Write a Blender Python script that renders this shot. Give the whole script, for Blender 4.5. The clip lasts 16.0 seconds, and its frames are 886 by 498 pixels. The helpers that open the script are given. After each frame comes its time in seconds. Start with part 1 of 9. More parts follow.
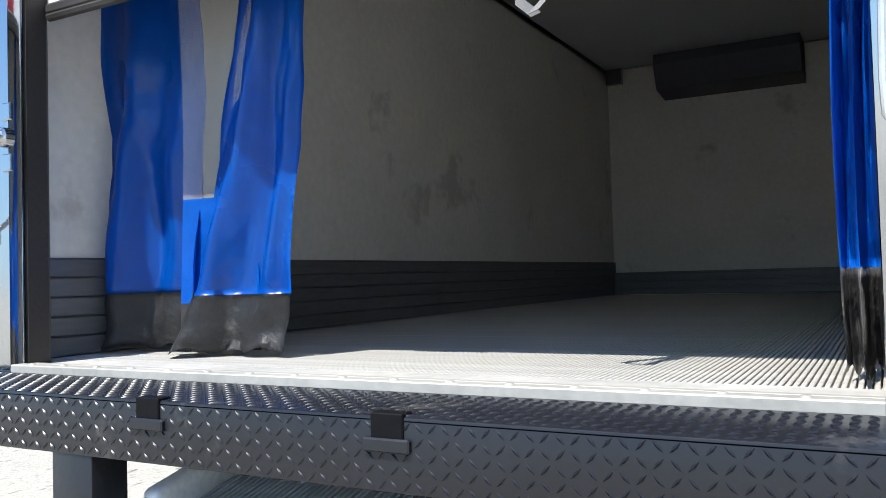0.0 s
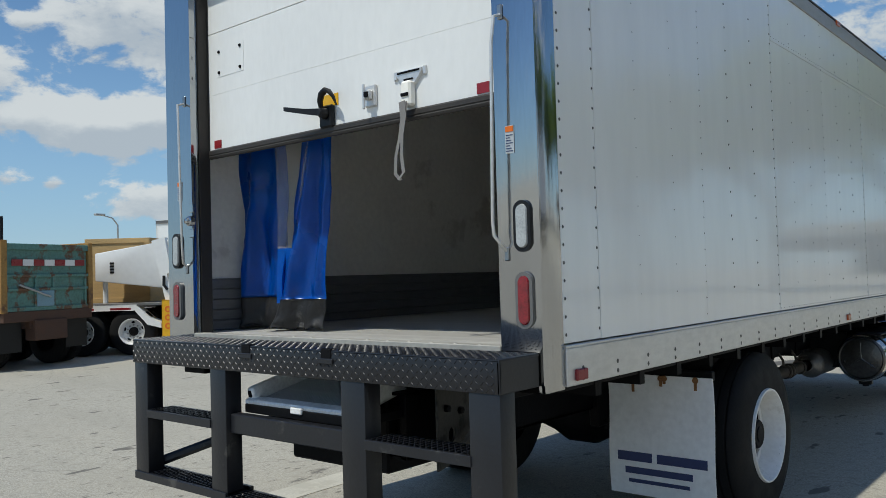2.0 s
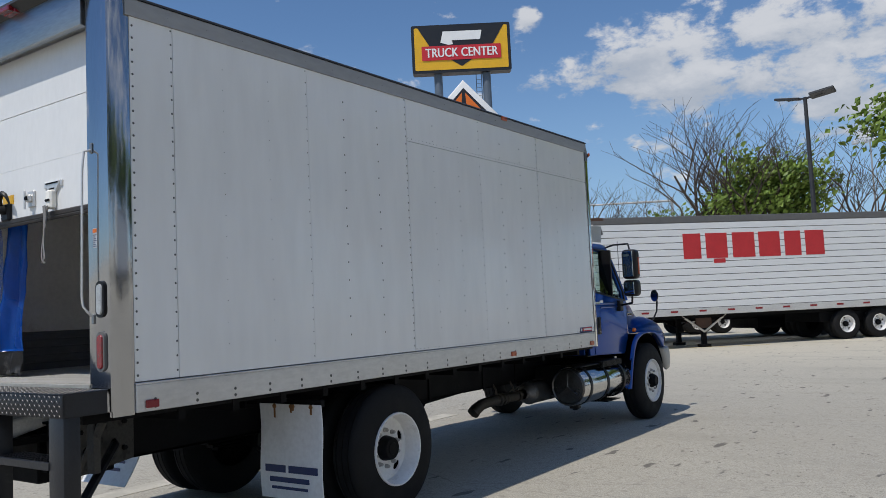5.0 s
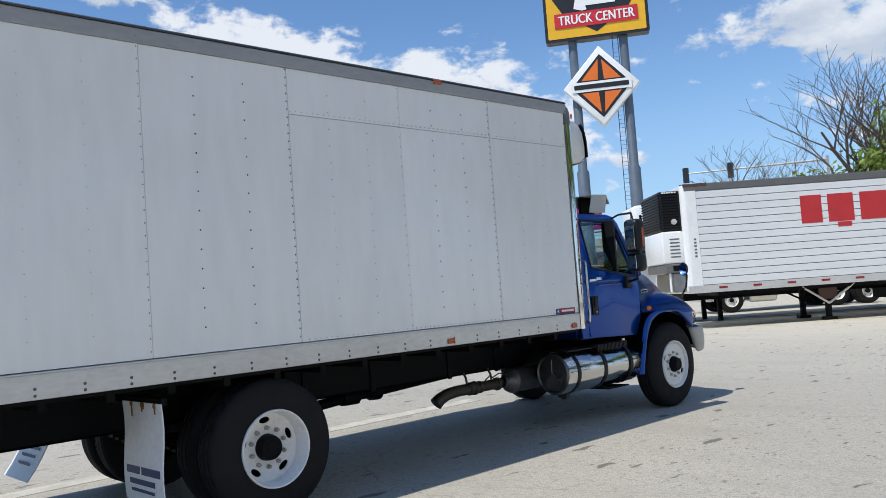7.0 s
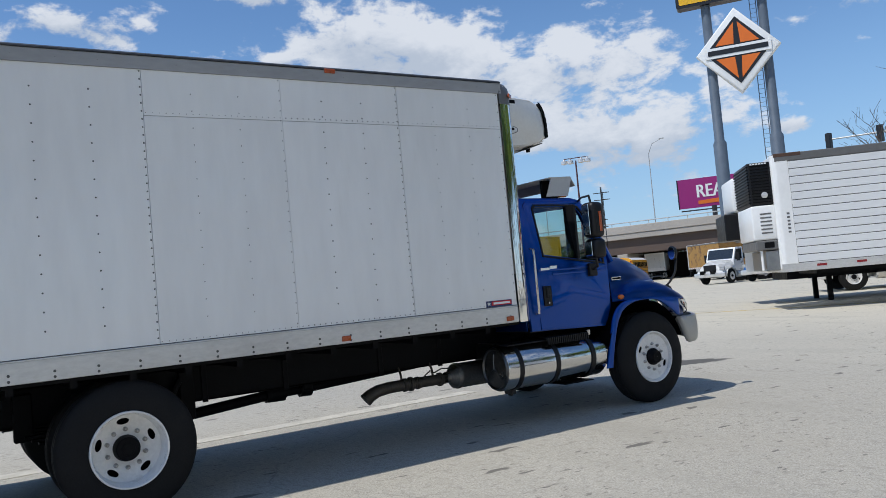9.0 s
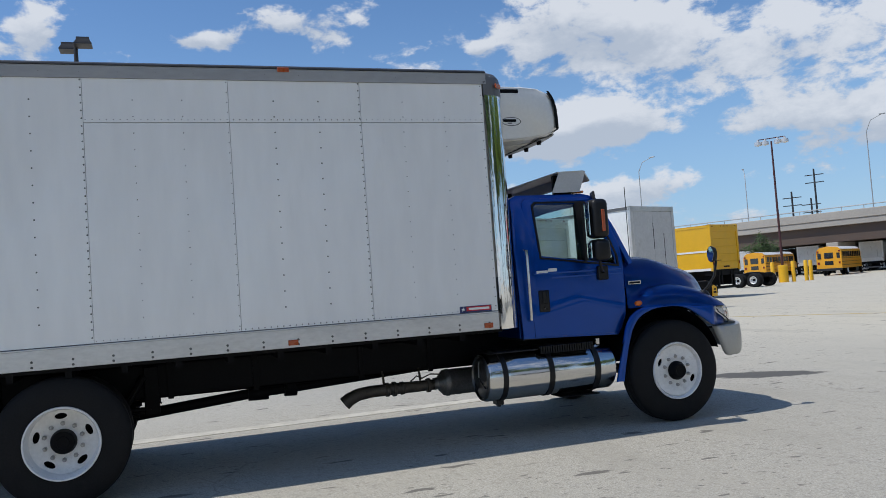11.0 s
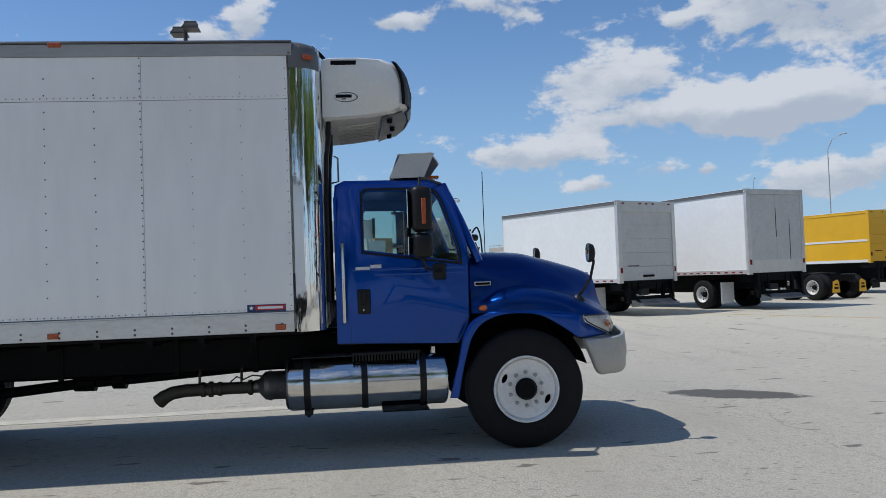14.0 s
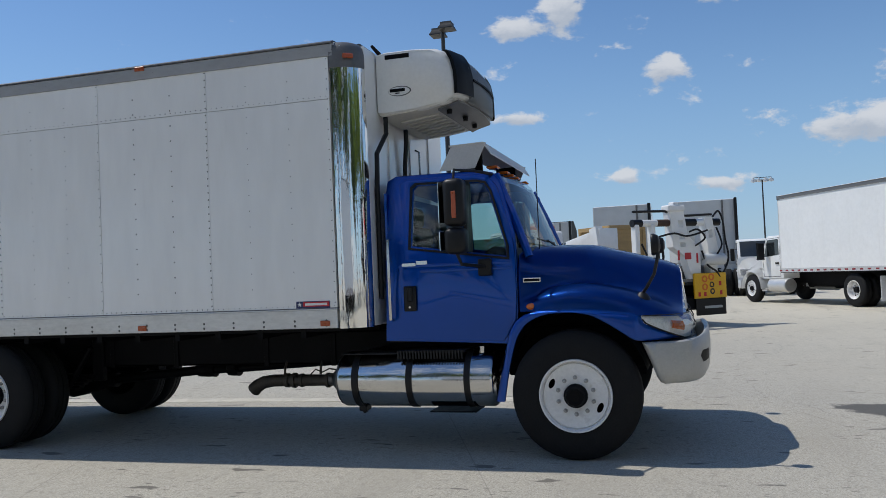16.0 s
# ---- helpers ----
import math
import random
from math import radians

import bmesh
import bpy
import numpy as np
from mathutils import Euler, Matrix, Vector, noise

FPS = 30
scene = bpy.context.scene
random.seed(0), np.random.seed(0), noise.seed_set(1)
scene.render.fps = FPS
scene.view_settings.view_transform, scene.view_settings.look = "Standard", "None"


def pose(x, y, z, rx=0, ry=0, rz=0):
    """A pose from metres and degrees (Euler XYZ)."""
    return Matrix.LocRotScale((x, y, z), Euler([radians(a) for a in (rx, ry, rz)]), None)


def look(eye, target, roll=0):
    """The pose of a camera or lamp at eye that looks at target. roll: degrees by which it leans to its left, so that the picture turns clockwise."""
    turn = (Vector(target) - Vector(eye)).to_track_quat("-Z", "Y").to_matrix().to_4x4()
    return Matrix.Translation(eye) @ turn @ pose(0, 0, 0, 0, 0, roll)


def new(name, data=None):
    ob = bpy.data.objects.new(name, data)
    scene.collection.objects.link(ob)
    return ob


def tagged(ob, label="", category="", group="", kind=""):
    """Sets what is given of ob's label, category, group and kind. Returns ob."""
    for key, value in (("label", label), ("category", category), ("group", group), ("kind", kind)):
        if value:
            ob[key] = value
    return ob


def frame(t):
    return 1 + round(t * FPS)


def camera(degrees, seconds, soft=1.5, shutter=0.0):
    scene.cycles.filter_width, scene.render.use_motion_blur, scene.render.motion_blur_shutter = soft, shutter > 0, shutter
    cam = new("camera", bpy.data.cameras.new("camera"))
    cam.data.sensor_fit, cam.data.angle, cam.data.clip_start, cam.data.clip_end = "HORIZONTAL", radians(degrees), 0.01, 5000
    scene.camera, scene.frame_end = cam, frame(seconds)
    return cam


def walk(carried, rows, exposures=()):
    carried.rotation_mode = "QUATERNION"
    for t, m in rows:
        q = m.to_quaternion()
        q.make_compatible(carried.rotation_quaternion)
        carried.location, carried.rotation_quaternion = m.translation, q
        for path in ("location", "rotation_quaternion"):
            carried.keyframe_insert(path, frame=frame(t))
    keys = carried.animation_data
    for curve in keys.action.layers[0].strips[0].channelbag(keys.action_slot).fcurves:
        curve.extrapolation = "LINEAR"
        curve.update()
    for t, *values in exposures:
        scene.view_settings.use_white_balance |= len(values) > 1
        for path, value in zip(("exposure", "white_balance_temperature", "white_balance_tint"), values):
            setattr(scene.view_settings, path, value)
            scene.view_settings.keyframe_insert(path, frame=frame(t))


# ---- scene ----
cam = camera(57.0, 16.0, soft=0.75)
PATH = [
    (0, (1.11, -1.549, 1.459), (0.154, 0.206, 1.528), -1.6),
    (0.5, (1.557, -1.889, 1.475), (0.473, -0.209, 1.54), -1.9),
    (1, (2.021, -2.193, 1.485), (0.817, -0.597, 1.517), -3.0),
    (1.5, (2.525, -2.447, 1.54), (1.237, -0.917, 1.575), -3.6),
    (2, (3.036, -2.748, 1.535), (1.745, -1.222, 1.6), -1.6),
    (2.5, (3.575, -2.978, 1.566), (2.282, -1.456, 1.682), -3.0),
    (3, (3.989, -3.243, 1.578), (2.789, -1.656, 1.78), -3.7),
    (3.5, (4.331, -3.386, 1.602), (3.193, -1.751, 1.785), -3.2),
    (4, (4.757, -3.33, 1.6), (3.632, -1.685, 1.766), -2.7),
    (4.2, (4.903, -3.235, 1.579), (3.804, -1.573, 1.753), -3.0),
    (6.3, (6.158, -1.571, 1.55), (4.814, -0.094, 1.671), -3.6),
    (6.5, (6.301, -1.358, 1.513), (4.924, 0.086, 1.646), -4.0),
    (7, (6.528, -0.847, 1.525), (5.086, 0.534, 1.639), -4.1),
    (7.5, (6.82, -0.395, 1.502), (5.34, 0.945, 1.626), -4.6),
    (8, (7.109, 0.091, 1.478), (5.579, 1.373, 1.602), -5.3),
    (8.5, (7.401, 0.576, 1.465), (5.807, 1.778, 1.573), -5.1),
    (9, (7.656, 1.066, 1.478), (5.986, 2.163, 1.573), -5.2),
    (9.2, (7.726, 1.262, 1.476), (5.997, 2.263, 1.572), -4.9),
    (11.3, (8.264, 3.492, 1.485), (6.362, 4.104, 1.581), -4.1),
    (11.5, (8.263, 3.729, 1.465), (6.349, 4.302, 1.56), -4.1),
    (12, (8.29, 4.301, 1.469), (6.355, 4.795, 1.559), -3.9),
    (12.5, (8.3, 4.866, 1.482), (6.343, 5.268, 1.567), -3.5),
    (13, (8.255, 5.437, 1.487), (6.31, 5.896, 1.57), -2.6),
    (13.5, (8.228, 6.015, 1.497), (6.261, 6.366, 1.576), -2.3),
    (14, (8.076, 6.572, 1.485), (6.089, 6.783, 1.552), -2.1),
    (14.5, (7.974, 7.149, 1.465), (5.979, 7.264, 1.537), -2.1),
    (15, (7.783, 7.677, 1.451), (5.784, 7.643, 1.511), -2.7),
    (15.5, (7.67, 8.225, 1.459), (5.687, 7.971, 1.517), -2.5),
    (16, (7.568, 8.793, 1.48), (5.648, 8.238, 1.544), -2.5),
]
# seconds, stops, kelvin, tint
EXPOSURES = [(0, 1.0, 6350, 8), (0.5, 0.62, 6400, 7), (1.0, 0.26, 6600, 3), (1.5, -0.08, 6550, 3), (2.5, -0.40, 6400, 6), (4.2, -0.46, 6450, 11), (6.3, -0.03, 6300, 10), (7.2, 0.10, 6300, 10),
             (8.5, 0.02, 6250, 10), (9.2, -0.14, 6200, 10), (12.0, -0.20, 6200, 10), (14.0, -0.29, 6200, 10), (16.0, -0.32, 6300, 10)]
walk(cam, [(t, look(eye, target, roll)) for t, eye, target, roll in PATH], EXPOSURES)

# ---- world, sun, exposure ----
SUN_DIR = Vector((-0.075, -0.58, 1.0)).normalized()
SUN_EL = math.asin(SUN_DIR.z)
SUN_AZ = math.atan2(SUN_DIR.x, SUN_DIR.y)
world = bpy.data.worlds.new("sky")
scene.world = world
world.use_nodes = True
wn, wl = world.node_tree.nodes, world.node_tree.links
wn.clear()


def wnode(kind, **settings):
    n = wn.new(kind)
    for key, value in settings.items():
        n.inputs[key].default_value = value
    return n


sky = wn.new("ShaderNodeTexSky")
sky.sky_type = "NISHITA"
sky.sun_disc = False
sky.sun_elevation = SUN_EL
sky.sun_rotation = SUN_AZ
sky.altitude = 200
sky.air_density, sky.dust_density, sky.ozone_density = 1.0, 0.2, 3.0
# cumulus: two scales of noise over the direction, flattened, cut by a threshold
tc = wn.new("ShaderNodeTexCoord")
sep = wn.new("ShaderNodeSeparateXYZ")
wl.new(tc.outputs["Generated"], sep.inputs[0])
com = wn.new("ShaderNodeVectorMath"); com.operation = "MULTIPLY"; com.inputs[1].default_value = (2.3, 2.3, 4.2)
wl.new(tc.outputs["Generated"], com.inputs[0])
shift = wn.new("ShaderNodeVectorMath"); shift.operation = "ADD"; shift.inputs[1].default_value = (3.1, 7.4, 0.0)
wl.new(com.outputs[0], shift.inputs[0])
big = wnode("ShaderNodeTexNoise", Scale=2.4, Detail=2.0, Roughness=0.5)
wl.new(shift.outputs[0], big.inputs["Vector"])
fine = wnode("ShaderNodeTexNoise", Scale=8.0, Detail=10.0, Roughness=0.60, Distortion=0.15)
wl.new(shift.outputs[0], fine.inputs["Vector"])
s1 = wn.new("ShaderNodeMath"); s1.operation = "MULTIPLY_ADD"; s1.inputs[1].default_value = 0.30
wl.new(big.outputs[0], s1.inputs[0])
s2 = wn.new("ShaderNodeMath"); s2.operation = "MULTIPLY"; s2.inputs[1].default_value = 0.70
wl.new(fine.outputs[0], s2.inputs[0]); wl.new(s2.outputs[0], s1.inputs[2])
# more cloud on the unseen +x side, added to brighten the truck's shaded flank
east = wn.new("ShaderNodeMapRange"); east.interpolation_type = "SMOOTHSTEP"
for k, v in (("From Min", 0.25), ("From Max", 0.75), ("To Min", -0.075), ("To Max", 0.06)):
    east.inputs[k].default_value = v
wl.new(sep.outputs[0], east.inputs["Value"])
field = wn.new("ShaderNodeMath"); field.operation = "ADD"
wl.new(s1.outputs[0], field.inputs[0]); wl.new(east.outputs[0], field.inputs[1])


def cmath(op, a, b):
    m = wn.new("ShaderNodeMath"); m.operation = op
    for k, v in enumerate((a, b)):
        if isinstance(v, (int, float)):
            m.inputs[k].default_value = v
        else:
            wl.new(v.outputs["Value"], m.inputs[k])
    return m


def cdot(v):
    m = wn.new("ShaderNodeVectorMath"); m.operation = "DOT_PRODUCT"; m.inputs[1].default_value = v
    wl.new(tc.outputs["Generated"], m.inputs[0])
    return m


def cloud_bank(az, el, hw, hh, full=0.25):
    """One cumulus: bearing, height, half width and half height in degrees, and how full; its lower half counts as base."""
    global field, base_side
    a, e = radians(az), radians(el)
    up = cmath("MULTIPLY", cdot((-math.sin(e) * math.sin(a), -math.sin(e) * math.cos(a), math.cos(e))), 1 / math.sin(radians(hh * 1.12)))
    side = cmath("MULTIPLY", cdot((math.cos(a), -math.sin(a), 0)), 1 / math.sin(radians(hw * 1.12)))
    front = cmath("GREATER_THAN", cdot((math.sin(a) * math.cos(e), math.cos(a) * math.cos(e), math.sin(e))), 0.0)
    r2 = cmath("ADD", cmath("MULTIPLY", up, up), cmath("MULTIPLY", side, side))
    bell = cmath("MULTIPLY", cmath("MULTIPLY", cmath("POWER", 2.718, cmath("MULTIPLY", r2, -0.9)), front), full)
    field = cmath("ADD", field, bell)
    low = cmath("MULTIPLY", bell, cmath("MULTIPLY", up, -1.0))
    base_side = low if base_side is None else cmath("ADD", base_side, low)


base_side = None
# over the rear of the yard
for bank in ((-61.3, 17.4, 4.0, 2.6), (-62.2, 10.0, 3.6, 1.8), (-59.8, 5.5, 2.4, 1.1), (-21.4, 16.6, 3.6, 1.7), (-16.9, 13.9, 4.4, 1.3), (-9.4, 17.1, 6.5, 2.2), (-8.0, 12.6, 3.2, 2.6), (-28.3, 15.4, 2.0, 0.6, 0.15), (-28.2, 19.7, 1.0, 0.7, 0.2), (-20.1, 11.2, 2.2, 1.2, 0.14)):
    cloud_bank(*bank)
# the tall pile beyond the overpass
for bank in ((-55.5, 16.6, 2.2, 1.6), (-46.6, 14.2, 6.6, 2.4), (-41.2, 9.2, 6.0, 2.6), (-48.5, 9.8, 3.0, 2.0, 0.14), (-32.8, 8.5, 1.6, 0.5, 0.18), (-51.2, 3.6, 3.6, 0.7, 0.18), (-55.8, 6.0, 2.6, 1.2, 0.2)):
    cloud_bank(*bank)
# over the parked trucks
for bank in ((-80.4, 18.8, 4.0, 1.4), (-68.2, 20.8, 3.2, 0.8), (-86.7, 17.6, 2.4, 0.6), (-96.8, 17.9, 1.5, 1.4), (-100.7, 16.6, 1.7, 0.7), (-71.5, 13.4, 4.2, 1.8), (-65.8, 10.3, 8.6, 1.1), (-59.0, 10.9, 3.0, 1.4), (-77.4, 8.3, 5.0, 1.0), (-69.2, 6.8, 1.8, 0.8)):
    cloud_bank(*bank)
# small puffs low down
for bank in ((-90.2, 13.1, 1.5, 1.1), (-87.2, 5.3, 2.3, 0.5), (-93.3, 6.1, 0.8, 0.45), (-73.2, 5.9, 1.5, 0.5), (-65.7, 6.5, 0.7, 0.5), (-67.2, 16.2, 0.8, 0.6), (-100.5, 10.6, 1.8, 0.5)):
    cloud_bank(*bank)
cut = wn.new("ShaderNodeMapRange"); cut.interpolation_type = "SMOOTHSTEP"
for k, v in (("From Min", 0.525), ("From Max", 0.635), ("To Min", 0.0), ("To Max", 0.94)):
    cut.inputs[k].default_value = v
wl.new(field.outputs[0], cut.inputs["Value"])
under = wn.new("ShaderNodeMapRange"); under.interpolation_type = "SMOOTHSTEP"
for k, v in (("From Min", -0.09), ("From Max", 0.12), ("To Min", 0.0), ("To Max", 1.0)):
    under.inputs[k].default_value = v
grey = cmath("ADD", base_side, cmath("MULTIPLY", cmath("ADD", s2, -0.35), -0.7))
wl.new(grey.outputs["Value"], under.inputs["Value"])
shade = wn.new("ShaderNodeMix"); shade.data_type = "RGBA"
shade.inputs[6].default_value = (11.8, 12.1, 12.6, 1); shade.inputs[7].default_value = (7.9, 8.7, 9.9, 1)
wl.new(under.outputs[0], shade.inputs[0])
# thin haze low down
haze = wn.new("ShaderNodeMapRange"); haze.interpolation_type = "SMOOTHSTEP"
for k, v in (("From Min", 0.0), ("From Max", 0.34), ("To Min", 0.66), ("To Max", 0.0)):
    haze.inputs[k].default_value = v
wl.new(sep.outputs[2], haze.inputs["Value"])
rich = wn.new("ShaderNodeHueSaturation"); rich.inputs["Saturation"].default_value = 1.12; rich.inputs["Hue"].default_value = 0.502; rich.inputs["Value"].default_value = 2.0
wl.new(sky.outputs[0], rich.inputs["Color"])
hz = wn.new("ShaderNodeMix"); hz.data_type = "RGBA"; hz.inputs[7].default_value = (4.6, 7.7, 11.7, 1)
wl.new(haze.outputs[0], hz.inputs[0]); wl.new(rich.outputs[0], hz.inputs[6])
mixc = wn.new("ShaderNodeMix"); mixc.data_type = "RGBA"
wl.new(cut.outputs[0], mixc.inputs[0]); wl.new(hz.outputs[2], mixc.inputs[6]); wl.new(shade.outputs[2], mixc.inputs[7])
bg = wn.new("ShaderNodeBackground"); bg.inputs[1].default_value = 0.068
wl.new(mixc.outputs[2], bg.inputs[0])
wo = wn.new("ShaderNodeOutputWorld")
wl.new(bg.outputs[0], wo.inputs[0])

sun = new("sun", bpy.data.lights.new("sun", "SUN"))
sun.data.energy, sun.data.angle, sun.data.color = 3.9, radians(0.53), (1.0, 0.955, 0.88)
sun.matrix_world = look(SUN_DIR * 60, (0, 0, 0))

# ---- materials ----


def material(name, base, rough=0.5, metal=0.0, spec=0.5, coat=0.0, vary=0.12, scale=3.0, grain=60.0, bump=0.0, tint=None, spots=0.0, spot_col=(0.05, 0.04, 0.03), emit=None, alpha=None, per_object=0.0, stretch=(1, 1, 1), spot_scale=1.2, spot_cut=0.62):
    """A surface with its base colour, broad and fine variation, optional stains with a shape of their own, and fine relief."""
    m = bpy.data.materials.new(name)
    m.use_nodes = True
    nt = m.node_tree
    b = nt.nodes["Principled BSDF"]
    b.inputs["Roughness"].default_value = rough
    b.inputs["Metallic"].default_value = metal
    b.inputs["Specular IOR Level"].default_value = spec
    b.inputs["Coat Weight"].default_value = coat
    b.inputs["Coat Roughness"].default_value = 0.06
    co = nt.nodes.new("ShaderNodeTexCoord")
    mp = nt.nodes.new("ShaderNodeMapping")
    mp.inputs["Scale"].default_value = stretch
    nt.links.new(co.outputs["Object"], mp.inputs["Vector"])
    n1 = nt.nodes.new("ShaderNodeTexNoise")
    n1.inputs["Scale"].default_value, n1.inputs["Detail"].default_value = scale, 4.0
    nt.links.new(mp.outputs[0], n1.inputs["Vector"])
    n2 = nt.nodes.new("ShaderNodeTexNoise")
    n2.inputs["Scale"].default_value, n2.inputs["Detail"].default_value = grain, 3.0
    nt.links.new(mp.outputs[0], n2.inputs["Vector"])
    mix = nt.nodes.new("ShaderNodeMath"); mix.operation = "ADD"
    nt.links.new(n1.outputs[0], mix.inputs[0]); nt.links.new(n2.outputs[0], mix.inputs[1])
    rng = nt.nodes.new("ShaderNodeMapRange")
    rng.inputs["From Min"].default_value, rng.inputs["From Max"].default_value = 0.65, 1.35
    rng.inputs["To Min"].default_value, rng.inputs["To Max"].default_value = 1.0 - vary, 1.0 + vary * 0.6
    nt.links.new(mix.outputs[0], rng.inputs["Value"])
    last = rng.outputs[0]
    if per_object:
        oi = nt.nodes.new("ShaderNodeObjectInfo")
        pr = nt.nodes.new("ShaderNodeMapRange")
        pr.inputs["To Min"].default_value, pr.inputs["To Max"].default_value = 1 - per_object, 1 + per_object
        nt.links.new(oi.outputs["Random"], pr.inputs["Value"])
        mu = nt.nodes.new("ShaderNodeMath"); mu.operation = "MULTIPLY"
        nt.links.new(last, mu.inputs[0]); nt.links.new(pr.outputs[0], mu.inputs[1])
        last = mu.outputs[0]
    col = nt.nodes.new("ShaderNodeVectorMath"); col.operation = "SCALE"
    col.inputs[0].default_value = base[:3]
    nt.links.new(last, col.inputs["Scale"])
    out = col.outputs[0]
    if spots:
        n3 = nt.nodes.new("ShaderNodeTexNoise")
        n3.inputs["Scale"].default_value, n3.inputs["Detail"].default_value, n3.inputs["Roughness"].default_value = spot_scale, 8.0, 0.65
        nt.links.new(mp.outputs[0], n3.inputs["Vector"])
        sr = nt.nodes.new("ShaderNodeMapRange"); sr.interpolation_type = "SMOOTHSTEP"
        sr.inputs["From Min"].default_value, sr.inputs["From Max"].default_value = spot_cut, spot_cut + 0.1
        sr.inputs["To Max"].default_value = spots
        nt.links.new(n3.outputs[0], sr.inputs["Value"])
        sm = nt.nodes.new("ShaderNodeMix"); sm.data_type = "RGBA"
        sm.inputs[7].default_value = (*spot_col, 1)
        nt.links.new(sr.outputs[0], sm.inputs[0]); nt.links.new(out, sm.inputs[6])
        out = sm.outputs[2]
    nt.links.new(out, b.inputs["Base Color"])
    rr = nt.nodes.new("ShaderNodeMapRange")
    rr.inputs["From Min"].default_value, rr.inputs["From Max"].default_value = 0.3, 0.7
    rr.inputs["To Min"].default_value, rr.inputs["To Max"].default_value = max(0.01, rough * 0.85), min(1, rough * 1.15)
    nt.links.new(n1.outputs[0], rr.inputs["Value"])
    nt.links.new(rr.outputs[0], b.inputs["Roughness"])
    if bump:
        bp = nt.nodes.new("ShaderNodeBump")
        bp.inputs["Strength"].default_value, bp.inputs["Distance"].default_value = 1.0, bump
        nt.links.new(mix.outputs[0], bp.inputs["Height"])
        nt.links.new(bp.outputs[0], b.inputs["Normal"])
    if alpha is not None:
        b.inputs["Alpha"].default_value = alpha
    if emit:
        b.inputs["Emission Color"].default_value, b.inputs["Emission Strength"].default_value = (*emit[0], 1), emit[1]
    return m


def glass(name, tint=(0.75, 0.85, 0.83), rough=0.0, through_part=0.8):
    m = bpy.data.materials.new(name)
    m.use_nodes = True
    nt = m.node_tree
    nt.nodes.clear()
    o = nt.nodes.new("ShaderNodeOutputMaterial")
    tr = nt.nodes.new("ShaderNodeBsdfTransparent"); tr.inputs[0].default_value = (*tint, 1)
    gl = nt.nodes.new("ShaderNodeBsdfGlossy"); gl.inputs["Roughness"].default_value = rough
    lw = nt.nodes.new("ShaderNodeLayerWeight"); lw.inputs["Blend"].default_value = 0.5
    pw = nt.nodes.new("ShaderNodeMath"); pw.operation = "POWER"; pw.inputs[1].default_value = 4.5
    nt.links.new(lw.outputs["Facing"], pw.inputs[0])
    fr = nt.nodes.new("ShaderNodeMath"); fr.operation = "MULTIPLY_ADD"; fr.inputs[1].default_value, fr.inputs[2].default_value = 0.8, 0.05
    nt.links.new(pw.outputs[0], fr.inputs[0])
    mx = nt.nodes.new("ShaderNodeMixShader")
    nt.links.new(fr.outputs[0], mx.inputs[0]); nt.links.new(tr.outputs[0], mx.inputs[1]); nt.links.new(gl.outputs[0], mx.inputs[2])
    nt.links.new(mx.outputs[0], o.inputs[0])
    return m


WHITE = material("white_panel_paint", (0.88, 0.875, 0.85), 0.34, vary=0.06, scale=1.1, grain=9, coat=0.8, spots=0.10, spot_col=(0.5, 0.48, 0.42), spot_scale=2.2, spot_cut=0.6, stretch=(1, 1, 0.22), per_object=0.02, bump=0.0011)
WHITE.node_tree.nodes["Principled BSDF"].inputs["Coat Roughness"].default_value = 0.07
DOORWHITE = material("white_door_paint", (0.78, 0.78, 0.76), 0.4, vary=0.05, scale=2, grain=20, spots=0.12, spot_col=(0.45, 0.42, 0.36), spot_scale=3.0, stretch=(1.4, 1, 0.5))
RAIL = material("aluminium_rail", (0.68, 0.67, 0.65), 0.38, metal=0.55, vary=0.14, scale=4, grain=40, spots=0.2, spot_col=(0.36, 0.33, 0.28), spot_scale=4, stretch=(1, 0.4, 1))
STEEL = material("brushed_stainless", (0.46, 0.47, 0.485), 0.11, metal=1.0, vary=0.06, scale=2.5, grain=30, bump=0.0002, stretch=(3, 3, 0.4))
CHROME = material("chrome", (0.80, 0.80, 0.79), 0.05, metal=1.0, vary=0.04, scale=2.0, grain=6, bump=0.0022, stretch=(2, 2, 0.5))
TANKMET = material("polished_aluminium", (0.62, 0.62, 0.61), 0.13, metal=1.0, vary=0.08, scale=4, grain=60)
GREY = material("dull_grey_cap", (0.15, 0.148, 0.145), 0.42, metal=0.2, vary=0.15, scale=5, grain=60)
TOPRAIL = material("weathered_white_rail", (0.36, 0.36, 0.355), 0.45, vary=0.12, scale=3, grain=30, spots=0.3, spot_col=(0.36, 0.34, 0.3), spot_scale=3, stretch=(1, 0.3, 1))
BLACK = material("black_chassis_paint", spec=0.1, base=(0.006, 0.006, 0.007), rough=0.55, vary=0.3, scale=5, grain=50, spots=0.4, spot_col=(0.02, 0.018, 0.015), spot_scale=3.5, bump=0.001)
BUMPBLK = material("black_bumper_paint", (0.013, 0.014, 0.018), 0.36, spec=0.45, vary=0.2, scale=6, grain=60, spots=0.45, spot_col=(0.12, 0.115, 0.105), spot_scale=5, spot_cut=0.58, bump=0.0007)
PLASTIC = material("black_plastic", (0.010, 0.010, 0.011), 0.42, spec=0.3, vary=0.2, scale=8, grain=90)
RUBBER = material("tyre_rubber", spec=0.2, base=(0.013, 0.013, 0.0135), rough=0.75, vary=0.25, scale=7, grain=80, spots=0.35, spot_col=(0.026, 0.024, 0.021), spot_scale=4, bump=0.001)
